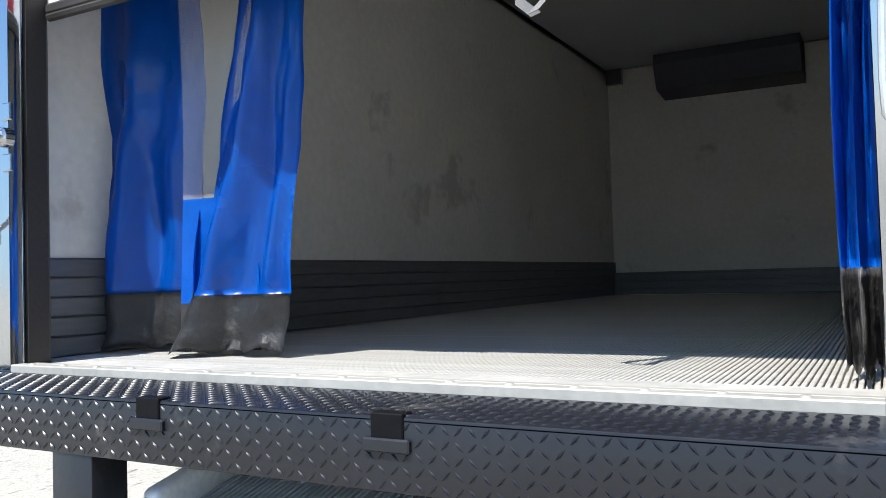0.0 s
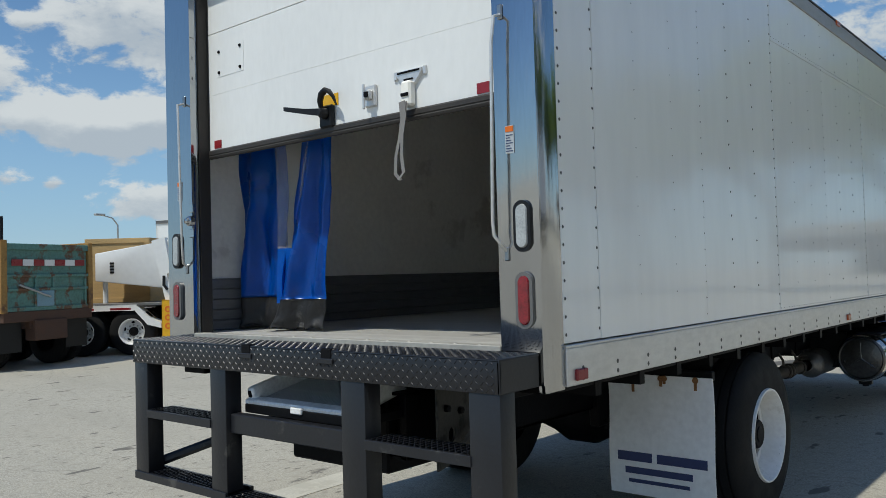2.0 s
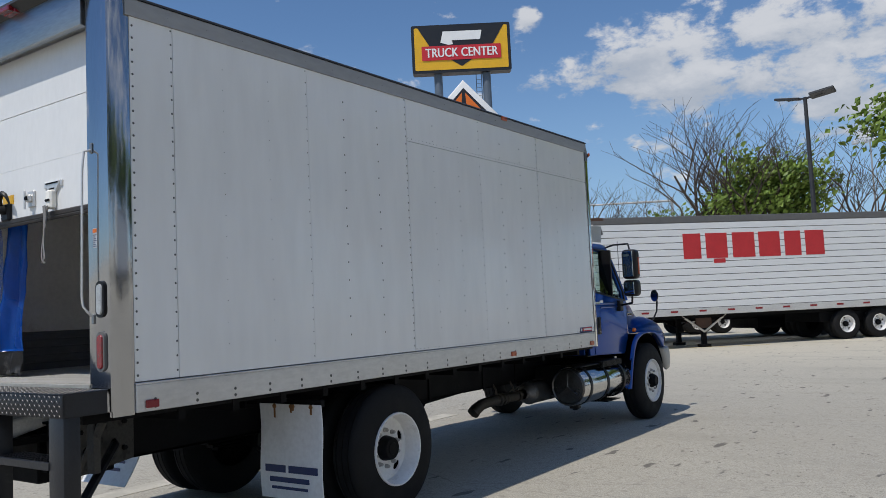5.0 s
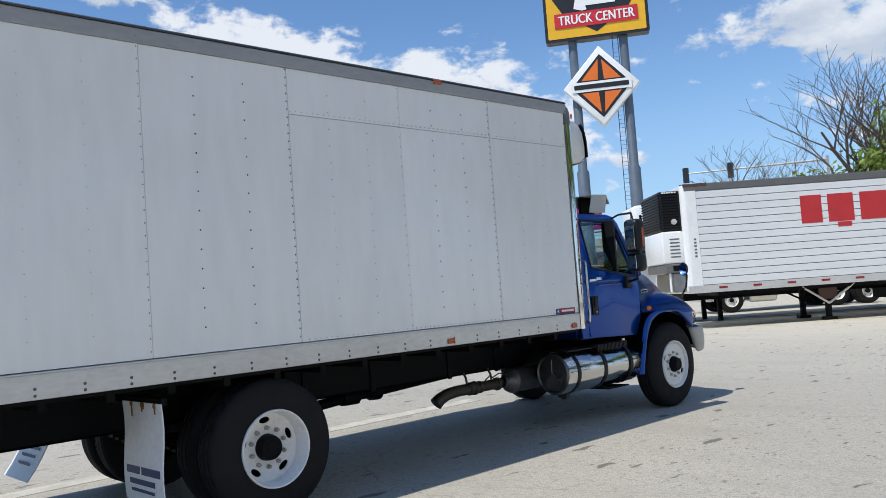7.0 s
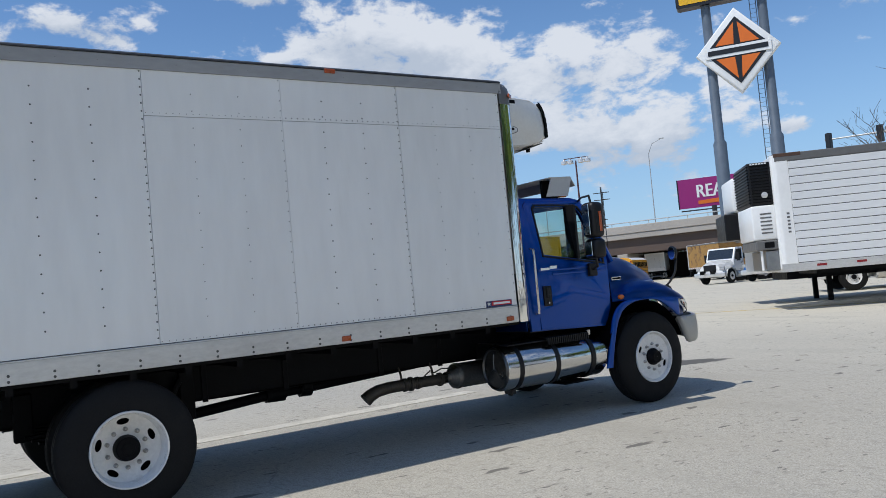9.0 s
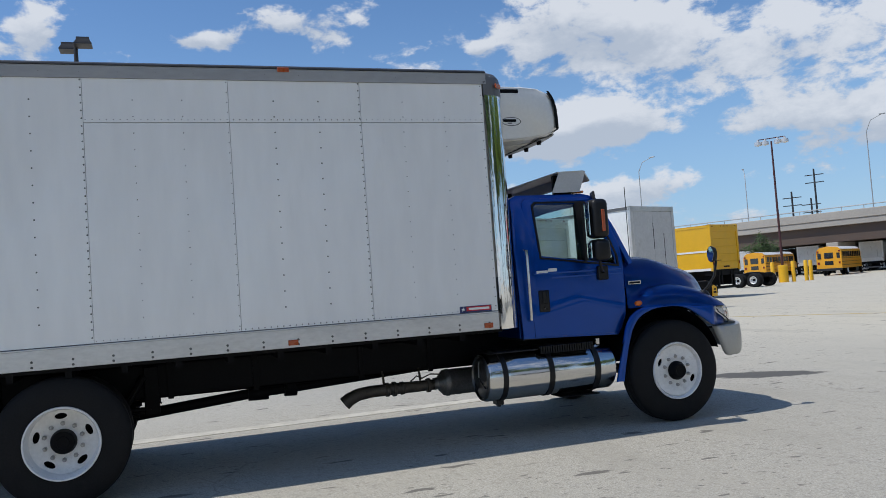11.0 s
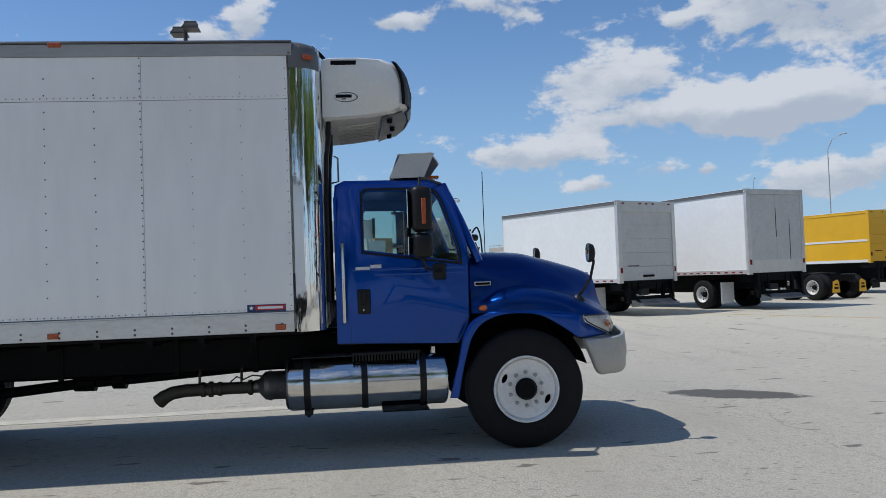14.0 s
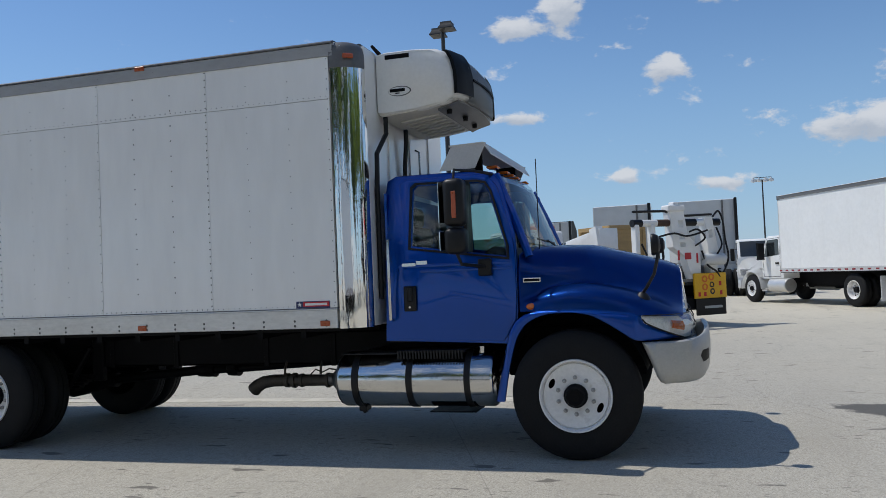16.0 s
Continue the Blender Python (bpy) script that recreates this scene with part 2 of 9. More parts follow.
WHEELW = material("white_wheel_paint", (0.82, 0.81, 0.79), 0.42, vary=0.10, scale=6, grain=40, spots=0.25, spot_col=(0.38, 0.33, 0.27), spot_scale=7, spot_cut=0.58)
BLUE = material("blue_metallic_paint", (0.0005, 0.056, 0.33), 0.34, metal=0.75, spec=0.2, coat=0.7, vary=0.07, scale=2.5, grain=400)
BLUE.node_tree.nodes["Principled BSDF"].inputs["Coat Roughness"].default_value = 0.035
GLASS = glass("window_glass", (0.80, 0.88, 0.86))
MIRRORG = material("mirror_glass", (0.75, 0.78, 0.8), 0.02, metal=1.0, vary=0.02)
DULLAMBER = material("dull_amber_lens", (0.42, 0.075, 0.012), 0.3, coat=0.4, vary=0.2, scale=30, grain=200)
ORANGE = material("amber_lens", (0.75, 0.17, 0.015), 0.2, coat=0.6, vary=0.12, scale=20, grain=200)
RED = material("red_lens", (0.22, 0.006, 0.012), 0.2, coat=0.6, vary=0.55, scale=30, grain=160, bump=0.002)
CLEARLENS = material("clear_lens", (0.40, 0.41, 0.41), 0.1, coat=0.8, vary=0.25, scale=30, grain=120)
REDTAPE = material("red_reflective_tape", (0.25, 0.015, 0.02), 0.3, vary=0.15, scale=30, grain=200)
SHUTTER_SEAL = material("dark_rubber_seal", (0.035, 0.03, 0.026), 0.6, vary=0.3, scale=6, grain=80)
INNER = material("inner_wall_panel", (0.93, 0.90, 0.82), 0.55, vary=0.10, scale=2, grain=25, spots=0.35, spot_col=(0.33, 0.28, 0.21), spot_scale=2.2, spot_cut=0.6)
SCUFF = material("grey_scuff_liner", (0.22, 0.22, 0.225), 0.5, metal=0.3, vary=0.2, scale=3, grain=30, spots=0.35, spot_col=(0.22, 0.22, 0.21), spot_scale=4, stretch=(1, 0.3, 2))
THRESH = material("threshold_aluminium", (0.47, 0.45, 0.40), 0.5, metal=0.2, vary=0.2, scale=4, grain=40, spots=0.3, spot_col=(0.3, 0.26, 0.2), spot_scale=4)
DUCTFLOOR = material("duct_floor_aluminium", (0.60, 0.58, 0.54), 0.5, metal=0.25, vary=0.22, scale=3, grain=30, spots=0.4, spot_col=(0.15, 0.13, 0.11), spot_scale=3)
CEIL = material("ceiling_liner", (0.74, 0.74, 0.72), 0.5, vary=0.08)
CURTAIN = material("blue_vinyl_curtain", (0.003, 0.12, 0.60), 0.30, vary=0.15, scale=3, grain=9, coat=0.15, bump=0.006, spots=0.2, spot_col=(0.05, 0.07, 0.25), spot_scale=5)
CURTAINDARK = material("grey_vinyl_hem", (0.06, 0.06, 0.063), 0.45, vary=0.25, scale=6, grain=25, bump=0.006, spots=0.5, spot_col=(0.3, 0.29, 0.27), spot_scale=4, spot_cut=0.55)
CLEARVINYL = material("cloudy_clear_vinyl", (0.62, 0.62, 0.60), 0.25, vary=0.2, scale=3, grain=40, spots=0.4, spot_col=(0.40, 0.39, 0.36), spot_scale=3, bump=0.002, stretch=(3, 1, 0.4), alpha=0.28)
FLAP = material("white_mud_flap", (0.78, 0.79, 0.80), 0.5, vary=0.12, scale=3, grain=30, spots=0.35, spot_col=(0.42, 0.38, 0.32), spot_scale=3, spot_cut=0.6)
RUST = material("rust_streak", (0.22, 0.10, 0.035), 0.8, vary=0.4, scale=20, grain=90)
NAVY = material("navy_lettering", (0.02, 0.035, 0.12), 0.5, vary=0.1)
YELLOW = material("yellow_paint", (0.78, 0.43, 0.008), 0.4, vary=0.1, scale=2, grain=20, coat=0.2)
SIGNRED = material("red_sign_paint", (0.55, 0.02, 0.03), 0.4, vary=0.08)
LETTERRED = material("faded_red_lettering", (0.50, 0.03, 0.035), 0.45, vary=0.15, scale=3, grain=30)
SIGNWHITE = material("white_sign_paint", (0.82, 0.82, 0.80), 0.4, vary=0.05)
SIGNBLACK = material("black_sign_paint", (0.012, 0.012, 0.014), 0.4, vary=0.1)
SIGNORANGE = material("orange_sign_paint", (0.72, 0.16, 0.015), 0.4, vary=0.08)
POLE = material("blue_grey_steel_pole", (0.10, 0.13, 0.17), 0.5, vary=0.2, scale=2, grain=20)
DARKPOLE = material("dark_steel_pole", (0.03, 0.03, 0.032), 0.5, vary=0.2)
LIGHTPOLE = material("galvanised_pole", (0.42, 0.43, 0.43), 0.5, metal=0.4, vary=0.15)
RIVET = material("dull_rivet", (0.12, 0.12, 0.115), 0.5, metal=0.4, vary=0.3, scale=8, grain=60)


def ground_material():
    """Worn concrete: broad tone patches, speckled aggregate, thin cracks, slab joints, scattered dark stains and one oil patch."""
    m = material("worn_concrete", (0.445, 0.413, 0.340), 0.88, vary=0.14, scale=0.22, grain=26, bump=0.0025, spots=0.25, spot_col=(0.36, 0.33, 0.27), spot_scale=0.8, spot_cut=0.55)
    nt = m.node_tree
    b = nt.nodes["Principled BSDF"]
    colour = b.inputs["Base Color"].links[0].from_socket
    co = nt.nodes.new("ShaderNodeTexCoord")

    def put(mask, tone):
        nonlocal colour
        mx = nt.nodes.new("ShaderNodeMix"); mx.data_type = "RGBA"
        mx.inputs[7].default_value = (*tone, 1)
        nt.links.new(mask, mx.inputs[0]); nt.links.new(colour, mx.inputs[6])
        colour = mx.outputs[2]

    def ranged(value, a, c, top):
        r = nt.nodes.new("ShaderNodeMapRange"); r.interpolation_type = "SMOOTHSTEP"
        r.inputs["From Min"].default_value, r.inputs["From Max"].default_value, r.inputs["To Max"].default_value = a, c, top
        nt.links.new(value, r.inputs["Value"])
        return r.outputs[0]

    # fine speckle
    sp = nt.nodes.new("ShaderNodeTexNoise"); sp.inputs["Scale"].default_value, sp.inputs["Detail"].default_value = 70, 2
    nt.links.new(co.outputs["Object"], sp.inputs["Vector"])
    put(ranged(sp.outputs[0], 0.53, 0.66, 0.62), (0.20, 0.187, 0.16))
    s3 = nt.nodes.new("ShaderNodeTexNoise"); s3.inputs["Scale"].default_value, s3.inputs["Detail"].default_value = 22, 3
    nt.links.new(co.outputs["Object"], s3.inputs["Vector"])
    put(ranged(s3.outputs[0], 0.55, 0.70, 0.4), (0.25, 0.232, 0.195))
    put(ranged(sp.outputs[0], 0.42, 0.30, 0.5), (0.66, 0.63, 0.55))
    for sc_, lo, hi, amt, tone in ((6.0, 0.55, 0.70, 0.32, (0.30, 0.275, 0.225)), (150.0, 0.54, 0.64, 0.7, (0.17, 0.155, 0.13)), (1.1, 0.52, 0.66, 0.45, (0.36, 0.33, 0.27)), (0.35, 0.50, 0.64, 0.35, (0.40, 0.365, 0.295)), (12.0, 0.52, 0.66, 0.5, (0.26, 0.24, 0.20)), (38.0, 0.47, 0.34, 0.4, (0.62, 0.585, 0.50))):
        nz = nt.nodes.new("ShaderNodeTexNoise"); nz.inputs["Scale"].default_value, nz.inputs["Detail"].default_value, nz.inputs["Roughness"].default_value = sc_, 5, 0.62
        nt.links.new(co.outputs["Object"], nz.inputs["Vector"])
        put(ranged(nz.outputs[0], lo, hi, amt), tone)
    # paler slabs away from the truck's lane: far concrete's grazing brightness put into the colour
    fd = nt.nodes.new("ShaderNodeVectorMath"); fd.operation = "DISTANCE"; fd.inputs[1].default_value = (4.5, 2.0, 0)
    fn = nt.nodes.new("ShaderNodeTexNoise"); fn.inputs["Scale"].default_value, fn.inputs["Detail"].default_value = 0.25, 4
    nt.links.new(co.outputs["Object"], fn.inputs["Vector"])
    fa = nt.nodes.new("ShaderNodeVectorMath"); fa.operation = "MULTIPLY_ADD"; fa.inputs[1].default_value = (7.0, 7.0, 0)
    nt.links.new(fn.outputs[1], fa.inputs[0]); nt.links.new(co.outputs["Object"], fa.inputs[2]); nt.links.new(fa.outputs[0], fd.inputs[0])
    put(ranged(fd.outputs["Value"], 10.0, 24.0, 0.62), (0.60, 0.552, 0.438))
    # streaks of tyre wear along the lanes
    mp = nt.nodes.new("ShaderNodeMapping"); mp.inputs["Rotation"].default_value[2] = 0.5; mp.inputs["Scale"].default_value = (0.18, 1.3, 1)
    nt.links.new(co.outputs["Object"], mp.inputs["Vector"])
    st = nt.nodes.new("ShaderNodeTexNoise"); st.inputs["Scale"].default_value, st.inputs["Detail"].default_value = 1.1, 5
    nt.links.new(mp.outputs[0], st.inputs["Vector"])
    put(ranged(st.outputs[0], 0.52, 0.70, 0.35), (0.33, 0.305, 0.25))
    # small dark scabs
    sc = nt.nodes.new("ShaderNodeTexNoise"); sc.inputs["Scale"].default_value, sc.inputs["Detail"].default_value = 3.4, 5
    mp2 = nt.nodes.new("ShaderNodeMapping"); mp2.inputs["Scale"].default_value = (1.5, 0.55, 1); mp2.inputs["Rotation"].default_value[2] = -0.35
    nt.links.new(co.outputs["Object"], mp2.inputs["Vector"]); nt.links.new(mp2.outputs[0], sc.inputs["Vector"])
    put(ranged(sc.outputs[0], 0.645, 0.69, 0.85), (0.11, 0.10, 0.085))
    # smaller flecks, pits and rubber marks, in loose clusters
    cl = nt.nodes.new("ShaderNodeTexNoise"); cl.inputs["Scale"].default_value, cl.inputs["Detail"].default_value = 0.45, 3
    nt.links.new(co.outputs["Object"], cl.inputs["Vector"])
    for size, turn, lo in ((9.0, 0.25, 0.655), (16.0, -0.6, 0.66)):
        mp5 = nt.nodes.new("ShaderNodeMapping"); mp5.inputs["Scale"].default_value = (1.6, 0.6, 1); mp5.inputs["Rotation"].default_value[2] = turn
        nt.links.new(co.outputs["Object"], mp5.inputs["Vector"])
        fk = nt.nodes.new("ShaderNodeTexNoise"); fk.inputs["Scale"].default_value, fk.inputs["Detail"].default_value = size, 3
        nt.links.new(mp5.outputs[0], fk.inputs["Vector"])
        both = nt.nodes.new("ShaderNodeMath"); both.operation = "MULTIPLY"
        nt.links.new(ranged(fk.outputs[0], lo, lo + 0.035, 0.8), both.inputs[0]); nt.links.new(ranged(cl.outputs[0], 0.42, 0.58, 1.0), both.inputs[1])
        put(both.outputs[0], (0.12, 0.11, 0.09))
    # cracks: the seams of large warped cells
    wv = nt.nodes.new("ShaderNodeTexNoise"); wv.inputs["Scale"].default_value, wv.inputs["Detail"].default_value = 0.8, 4
    nt.links.new(co.outputs["Object"], wv.inputs["Vector"])
    ad = nt.nodes.new("ShaderNodeVectorMath"); ad.operation = "ADD"
    nt.links.new(co.outputs["Object"], ad.inputs[0]); nt.links.new(wv.outputs[1], ad.inputs[1])
    vo = nt.nodes.new("ShaderNodeTexVoronoi"); vo.feature = "DISTANCE_TO_EDGE"; vo.inputs["Scale"].default_value = 0.16
    nt.links.new(ad.outputs[0], vo.inputs["Vector"])
    put(ranged(vo.outputs["Distance"], 0.0014, 0.0005, 0.4), (0.16, 0.15, 0.135))
    # slab joints
    bk = nt.nodes.new("ShaderNodeTexBrick"); bk.offset = 0.0
    bk.inputs["Scale"].default_value, bk.inputs["Mortar Size"].default_value, bk.inputs["Mortar Smooth"].default_value = 1.0, 0.007, 0.6
    bk.inputs["Brick Width"].default_value, bk.inputs["Row Height"].default_value = 60.0, 3.35
    bk.inputs["Color1"].default_value = bk.inputs["Color2"].default_value = (0, 0, 0, 1); bk.inputs["Mortar"].default_value = (1, 1, 1, 1)
    mp3 = nt.nodes.new("ShaderNodeMapping"); mp3.inputs["Rotation"].default_value[2] = -0.363; mp3.inputs["Location"].default_value = (1.1, 0.47, 0)
    nt.links.new(co.outputs["Object"], mp3.inputs["Vector"]); nt.links.new(mp3.outputs[0], bk.inputs["Vector"])
    put(ranged(bk.outputs["Color"], 0.2, 0.9, 0.45), (0.19, 0.175, 0.145))
    # oil patch in front of the truck, with a ragged outline
    mp4 = nt.nodes.new("ShaderNodeMapping"); mp4.vector_type = "TEXTURE"
    mp4.inputs["Location"].default_value, mp4.inputs["Rotation"].default_value, mp4.inputs["Scale"].default_value = (-1.05, 10.85, 0), (0, 0, -0.56), (0.36, 0.85, 1)
    nt.links.new(co.outputs["Object"], mp4.inputs["Vector"])
    ad2 = nt.nodes.new("ShaderNodeVectorMath"); ad2.operation = "MULTIPLY_ADD"; ad2.inputs[1].default_value = (1.1, 1.1, 0); ad2.inputs[2].default_value = (-0.55, -0.55, 0)
    w2 = nt.nodes.new("ShaderNodeTexNoise"); w2.inputs["Scale"].default_value, w2.inputs["Detail"].default_value, w2.inputs["Roughness"].default_value = 4.5, 8, 0.72
    nt.links.new(co.outputs["Object"], w2.inputs["Vector"]); nt.links.new(w2.outputs[1], ad2.inputs[0])
    ad3 = nt.nodes.new("ShaderNodeVectorMath"); ad3.operation = "ADD"
    nt.links.new(mp4.outputs[0], ad3.inputs[0]); nt.links.new(ad2.outputs[0], ad3.inputs[1])
    ln = nt.nodes.new("ShaderNodeVectorMath"); ln.operation = "LENGTH"
    nt.links.new(ad3.outputs[0], ln.inputs[0])
    put(ranged(ln.outputs["Value"], 1.0, 0.82, 0.92), (0.075, 0.07, 0.062))
    nt.links.new(colour, b.inputs["Base Color"])
    return m
DULLSTEEL = material("dull_stainless", (0.36, 0.37, 0.38), 0.34, metal=1.0, vary=0.18, scale=2.0, grain=25, bump=0.001, stretch=(0.5, 3, 3))

# ---- mesh helpers ----


def box(bm, x0, x1, y0, y1, z0, z1, bevel=0.0, seg=1, m=None):
    """Adds a box between the given bounds, its edges rounded by bevel."""
    r = bmesh.ops.create_cube(bm, size=1.0)
    vs = r["verts"]
    for v in vs:
        v.co = Vector(((x0 + x1) / 2 + v.co.x * (x1 - x0), (y0 + y1) / 2 + v.co.y * (y1 - y0), (z0 + z1) / 2 + v.co.z * (z1 - z0)))
    if m is not None:
        bmesh.ops.transform(bm, matrix=m, verts=vs)
    if bevel > 0:
        es = list({e for v in vs for e in v.link_edges})
        bmesh.ops.bevel(bm, geom=es, offset=bevel, segments=seg, profile=0.5, affect="EDGES")
    return bm


def loop_bm(bm, rings, close_ring=True, cap=True, close_path=False):
    """Skins a list of rings (lists of points of equal length)."""
    vr = [[bm.verts.new(p) for p in ring] for ring in rings]
    n = len(rings[0])
    pairs = list(zip(vr, vr[1:])) + ([(vr[-1], vr[0])] if close_path else [])
    for a, b in pairs:
        for k in range(n if close_ring else n - 1):
            bm.faces.new((a[k], a[(k + 1) % n], b[(k + 1) % n], b[k]))
    if cap and close_ring and not close_path:
        bm.faces.new(vr[0][::-1]); bm.faces.new(vr[-1])
    return bm


def tube(bm, pts, r, n=8, cap=True):
    """A round bar along a line of points; r one radius or one for each point."""
    pts = [Vector(p) for p in pts]
    rs = r if isinstance(r, (list, tuple)) else [r] * len(pts)
    rings, side = [], None
    for k, p in enumerate(pts):
        d = (pts[min(k + 1, len(pts) - 1)] - pts[max(k - 1, 0)]).normalized()
        if side is None:
            side = d.orthogonal().normalized()
        side = (side - d * side.dot(d)).normalized()
        up = d.cross(side)
        rings.append([p + rs[k] * (math.cos(a) * side + math.sin(a) * up) for a in (2 * math.pi * j / n for j in range(n))])
    return loop_bm(bm, rings, cap=cap)


def lathe(bm, profile, axis="X", n=32, centre=(0, 0, 0), cap=False):
    """Turns a profile of (along, radius) about an axis."""
    c = Vector(centre)
    rings = []
    for u, r in profile:
        ring = []
        for j in range(n):
            a = 2 * math.pi * j / n
            p = {"X": (u, r * math.cos(a), r * math.sin(a)), "Y": (r * math.sin(a), u, r * math.cos(a)), "Z": (r * math.cos(a), r * math.sin(a), u)}[axis]
            ring.append(c + Vector(p))
        rings.append(ring)
    return loop_bm(bm, rings, cap=cap)


def plate(bm, outer, holes, depth, place):
    """A flat sheet with holes and thickness: points in its own plane (u, v), laid out by place(u, v, w)."""
    es = []
    for ring in [outer] + list(holes):
        vs = [bm.verts.new((u, v, 0)) for u, v in ring]
        es += [bm.edges.new((vs[k], vs[(k + 1) % len(vs)])) for k in range(len(vs))]
    got = bmesh.ops.triangle_fill(bm, edges=es, use_beauty=True, normal=(0, 0, 1))
    fs = [g for g in got["geom"] if isinstance(g, bmesh.types.BMFace)]
    ext = bmesh.ops.extrude_face_region(bm, geom=fs)
    new_vs = {g for g in ext["geom"] if isinstance(g, bmesh.types.BMVert)}
    all_vs = {v for f in fs for v in f.verts} | new_vs
    for v in all_vs:
        w = depth if v in new_vs else 0.0
        v.co = Vector(place(v.co.x, v.co.y, w))
    return bm


def arc(cx, cy, r, a0, a1, n, ry=None):
    ry = r if ry is None else ry
    return [(cx + r * math.cos(radians(a0 + (a1 - a0) * k / n)), cy + ry * math.sin(radians(a0 + (a1 - a0) * k / n))) for k in range(n + 1)]


def ring_pts(cx, cy, r, n, ry=None):
    return arc(cx, cy, r, 0, 360, n, ry)[:-1]


def rounded(u0, u1, v0, v1, r, n=4):
    return arc(u1 - r, v0 + r, r, -90, 0, n) + arc(u1 - r, v1 - r, r, 0, 90, n) + arc(u0 + r, v1 - r, r, 90, 180, n) + arc(u0 + r, v0 + r, r, 180, 270, n)


def mesh_of(name, bm, mat, smooth=True, angle=35):
    bmesh.ops.recalc_face_normals(bm, faces=bm.faces[:])
    me = bpy.data.meshes.new(name)
    if smooth:
        for f in bm.faces:
            f.smooth = True
        lim = radians(angle)
        for e in bm.edges:
            e.smooth = len(e.link_faces) == 2 and e.calc_face_angle(0.0) < lim
    bm.to_mesh(me)
    bm.free()
    for mt in mat if isinstance(mat, (list, tuple)) else [mat]:
        me.materials.append(mt)
    return me


def part(name, bm, mat, parent, label="", smooth=True, angle=35):
    """One mesh object, a part of parent, modelled in the parent thing's own space."""
    ob = new(name, bm if isinstance(bm, bpy.types.Mesh) else mesh_of(name, bm, mat, smooth, angle))
    ob.parent = parent
    return tagged(ob, label=label)


def thing(name, label, category, at=(0, 0, 0), turn=0.0, group="", kind=""):
    ob = new(name)
    ob.empty_display_size = 0.2
    ob.matrix_world = pose(*at, 0, 0, turn)
    return tagged(ob, label, category, group, kind)


def solo(name, bm, mat, label, category, group="", kind="", smooth=True, angle=35):
    """A thing that is one mesh, modelled in world space."""
    return tagged(new(name, mesh_of(name, bm, mat, smooth, angle)), label, category, group, kind)


def B():
    return bmesh.new()


def lettering(name, words, size, mat, parent, m, spread=1.0, depth=0.004, wide=1.0):
    """Raised or painted letters in the built-in font, laid flat by the matrix m (its x along the line, its z out of the sheet)."""
    cu = bpy.data.curves.new(name, "FONT")
    cu.body, cu.size, cu.extrude, cu.align_x, cu.align_y = words, size, depth, "CENTER", "CENTER"
    cu.space_character, cu.resolution_u = spread, 3
    tmp = bpy.data.objects.new(name, cu)
    me = bpy.data.meshes.new_from_object(tmp)
    bpy.data.objects.remove(tmp)
    me.transform(m @ Matrix.Diagonal((wide, 1, 1, 1)))
    me.materials.clear()
    me.materials.append(mat)
    return part(name, me, mat, parent)


def facing(x, y, z, nx, ny):
    """A matrix for an upright sheet at a place, facing (nx, ny)."""
    n = Vector((nx, ny, 0)).normalized()
    right = Vector((-n.y, n.x, 0))
    return Matrix(((right.x, 0, n.x, x), (right.y, 0, n.y, y), (0, 1, 0, z), (0, 0, 0, 1)))


# ---- ground ----
bm = B()
xs = [-900, -400, -160, -90, -60, -45, -35, -28, -22, -18, -14, -10, -6, -3, 0, 4, 10, 20, 60, 200, 900]
ys = [-900, -300, -100, -40, -15, -6, 0, 4, 8, 12, 16, 22, 30, 40, 60, 90, 150, 300, 900]
gv = [[bm.verts.new((x, y, 0)) for x in xs] for y in ys]
for a, b in zip(gv, gv[1:]):
    for k in range(len(xs) - 1):
        bm.faces.new((a[k], a[k + 1], b[k + 1], b[k]))
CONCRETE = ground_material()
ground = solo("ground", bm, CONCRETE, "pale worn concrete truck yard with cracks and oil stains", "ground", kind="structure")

# ---- wheels ----


def tyre_mesh(name, r=0.506, w=0.27, rim=0.262, tread=36):
    """A truck tyre about x, its outer side at x = 0, inwards to -w: rounded shoulders, a bead, circumferential grooves."""
    prof = [(-0.012, rim), (-0.004, rim + 0.02), (0.0, rim + 0.06), (-0.002, r - 0.12), (-0.012, r - 0.055), (-0.03, r - 0.02), (-0.05, r - 0.004)]
    for g in (0.075, 0.135, 0.195):
        prof += [(-g + 0.006, r), (-g + 0.004, r - 0.014), (-g - 0.004, r - 0.014), (-g - 0.006, r)]
    prof += [(-w + 0.05, r - 0.004), (-w + 0.03, r - 0.02), (-w + 0.012, r - 0.055), (-w + 0.002, r - 0.12), (-w, rim + 0.06), (-w + 0.012, rim)]
    return mesh_of(name, lathe(B(), prof, n=56), RUBBER)


TYRE = tyre_mesh("tyre")


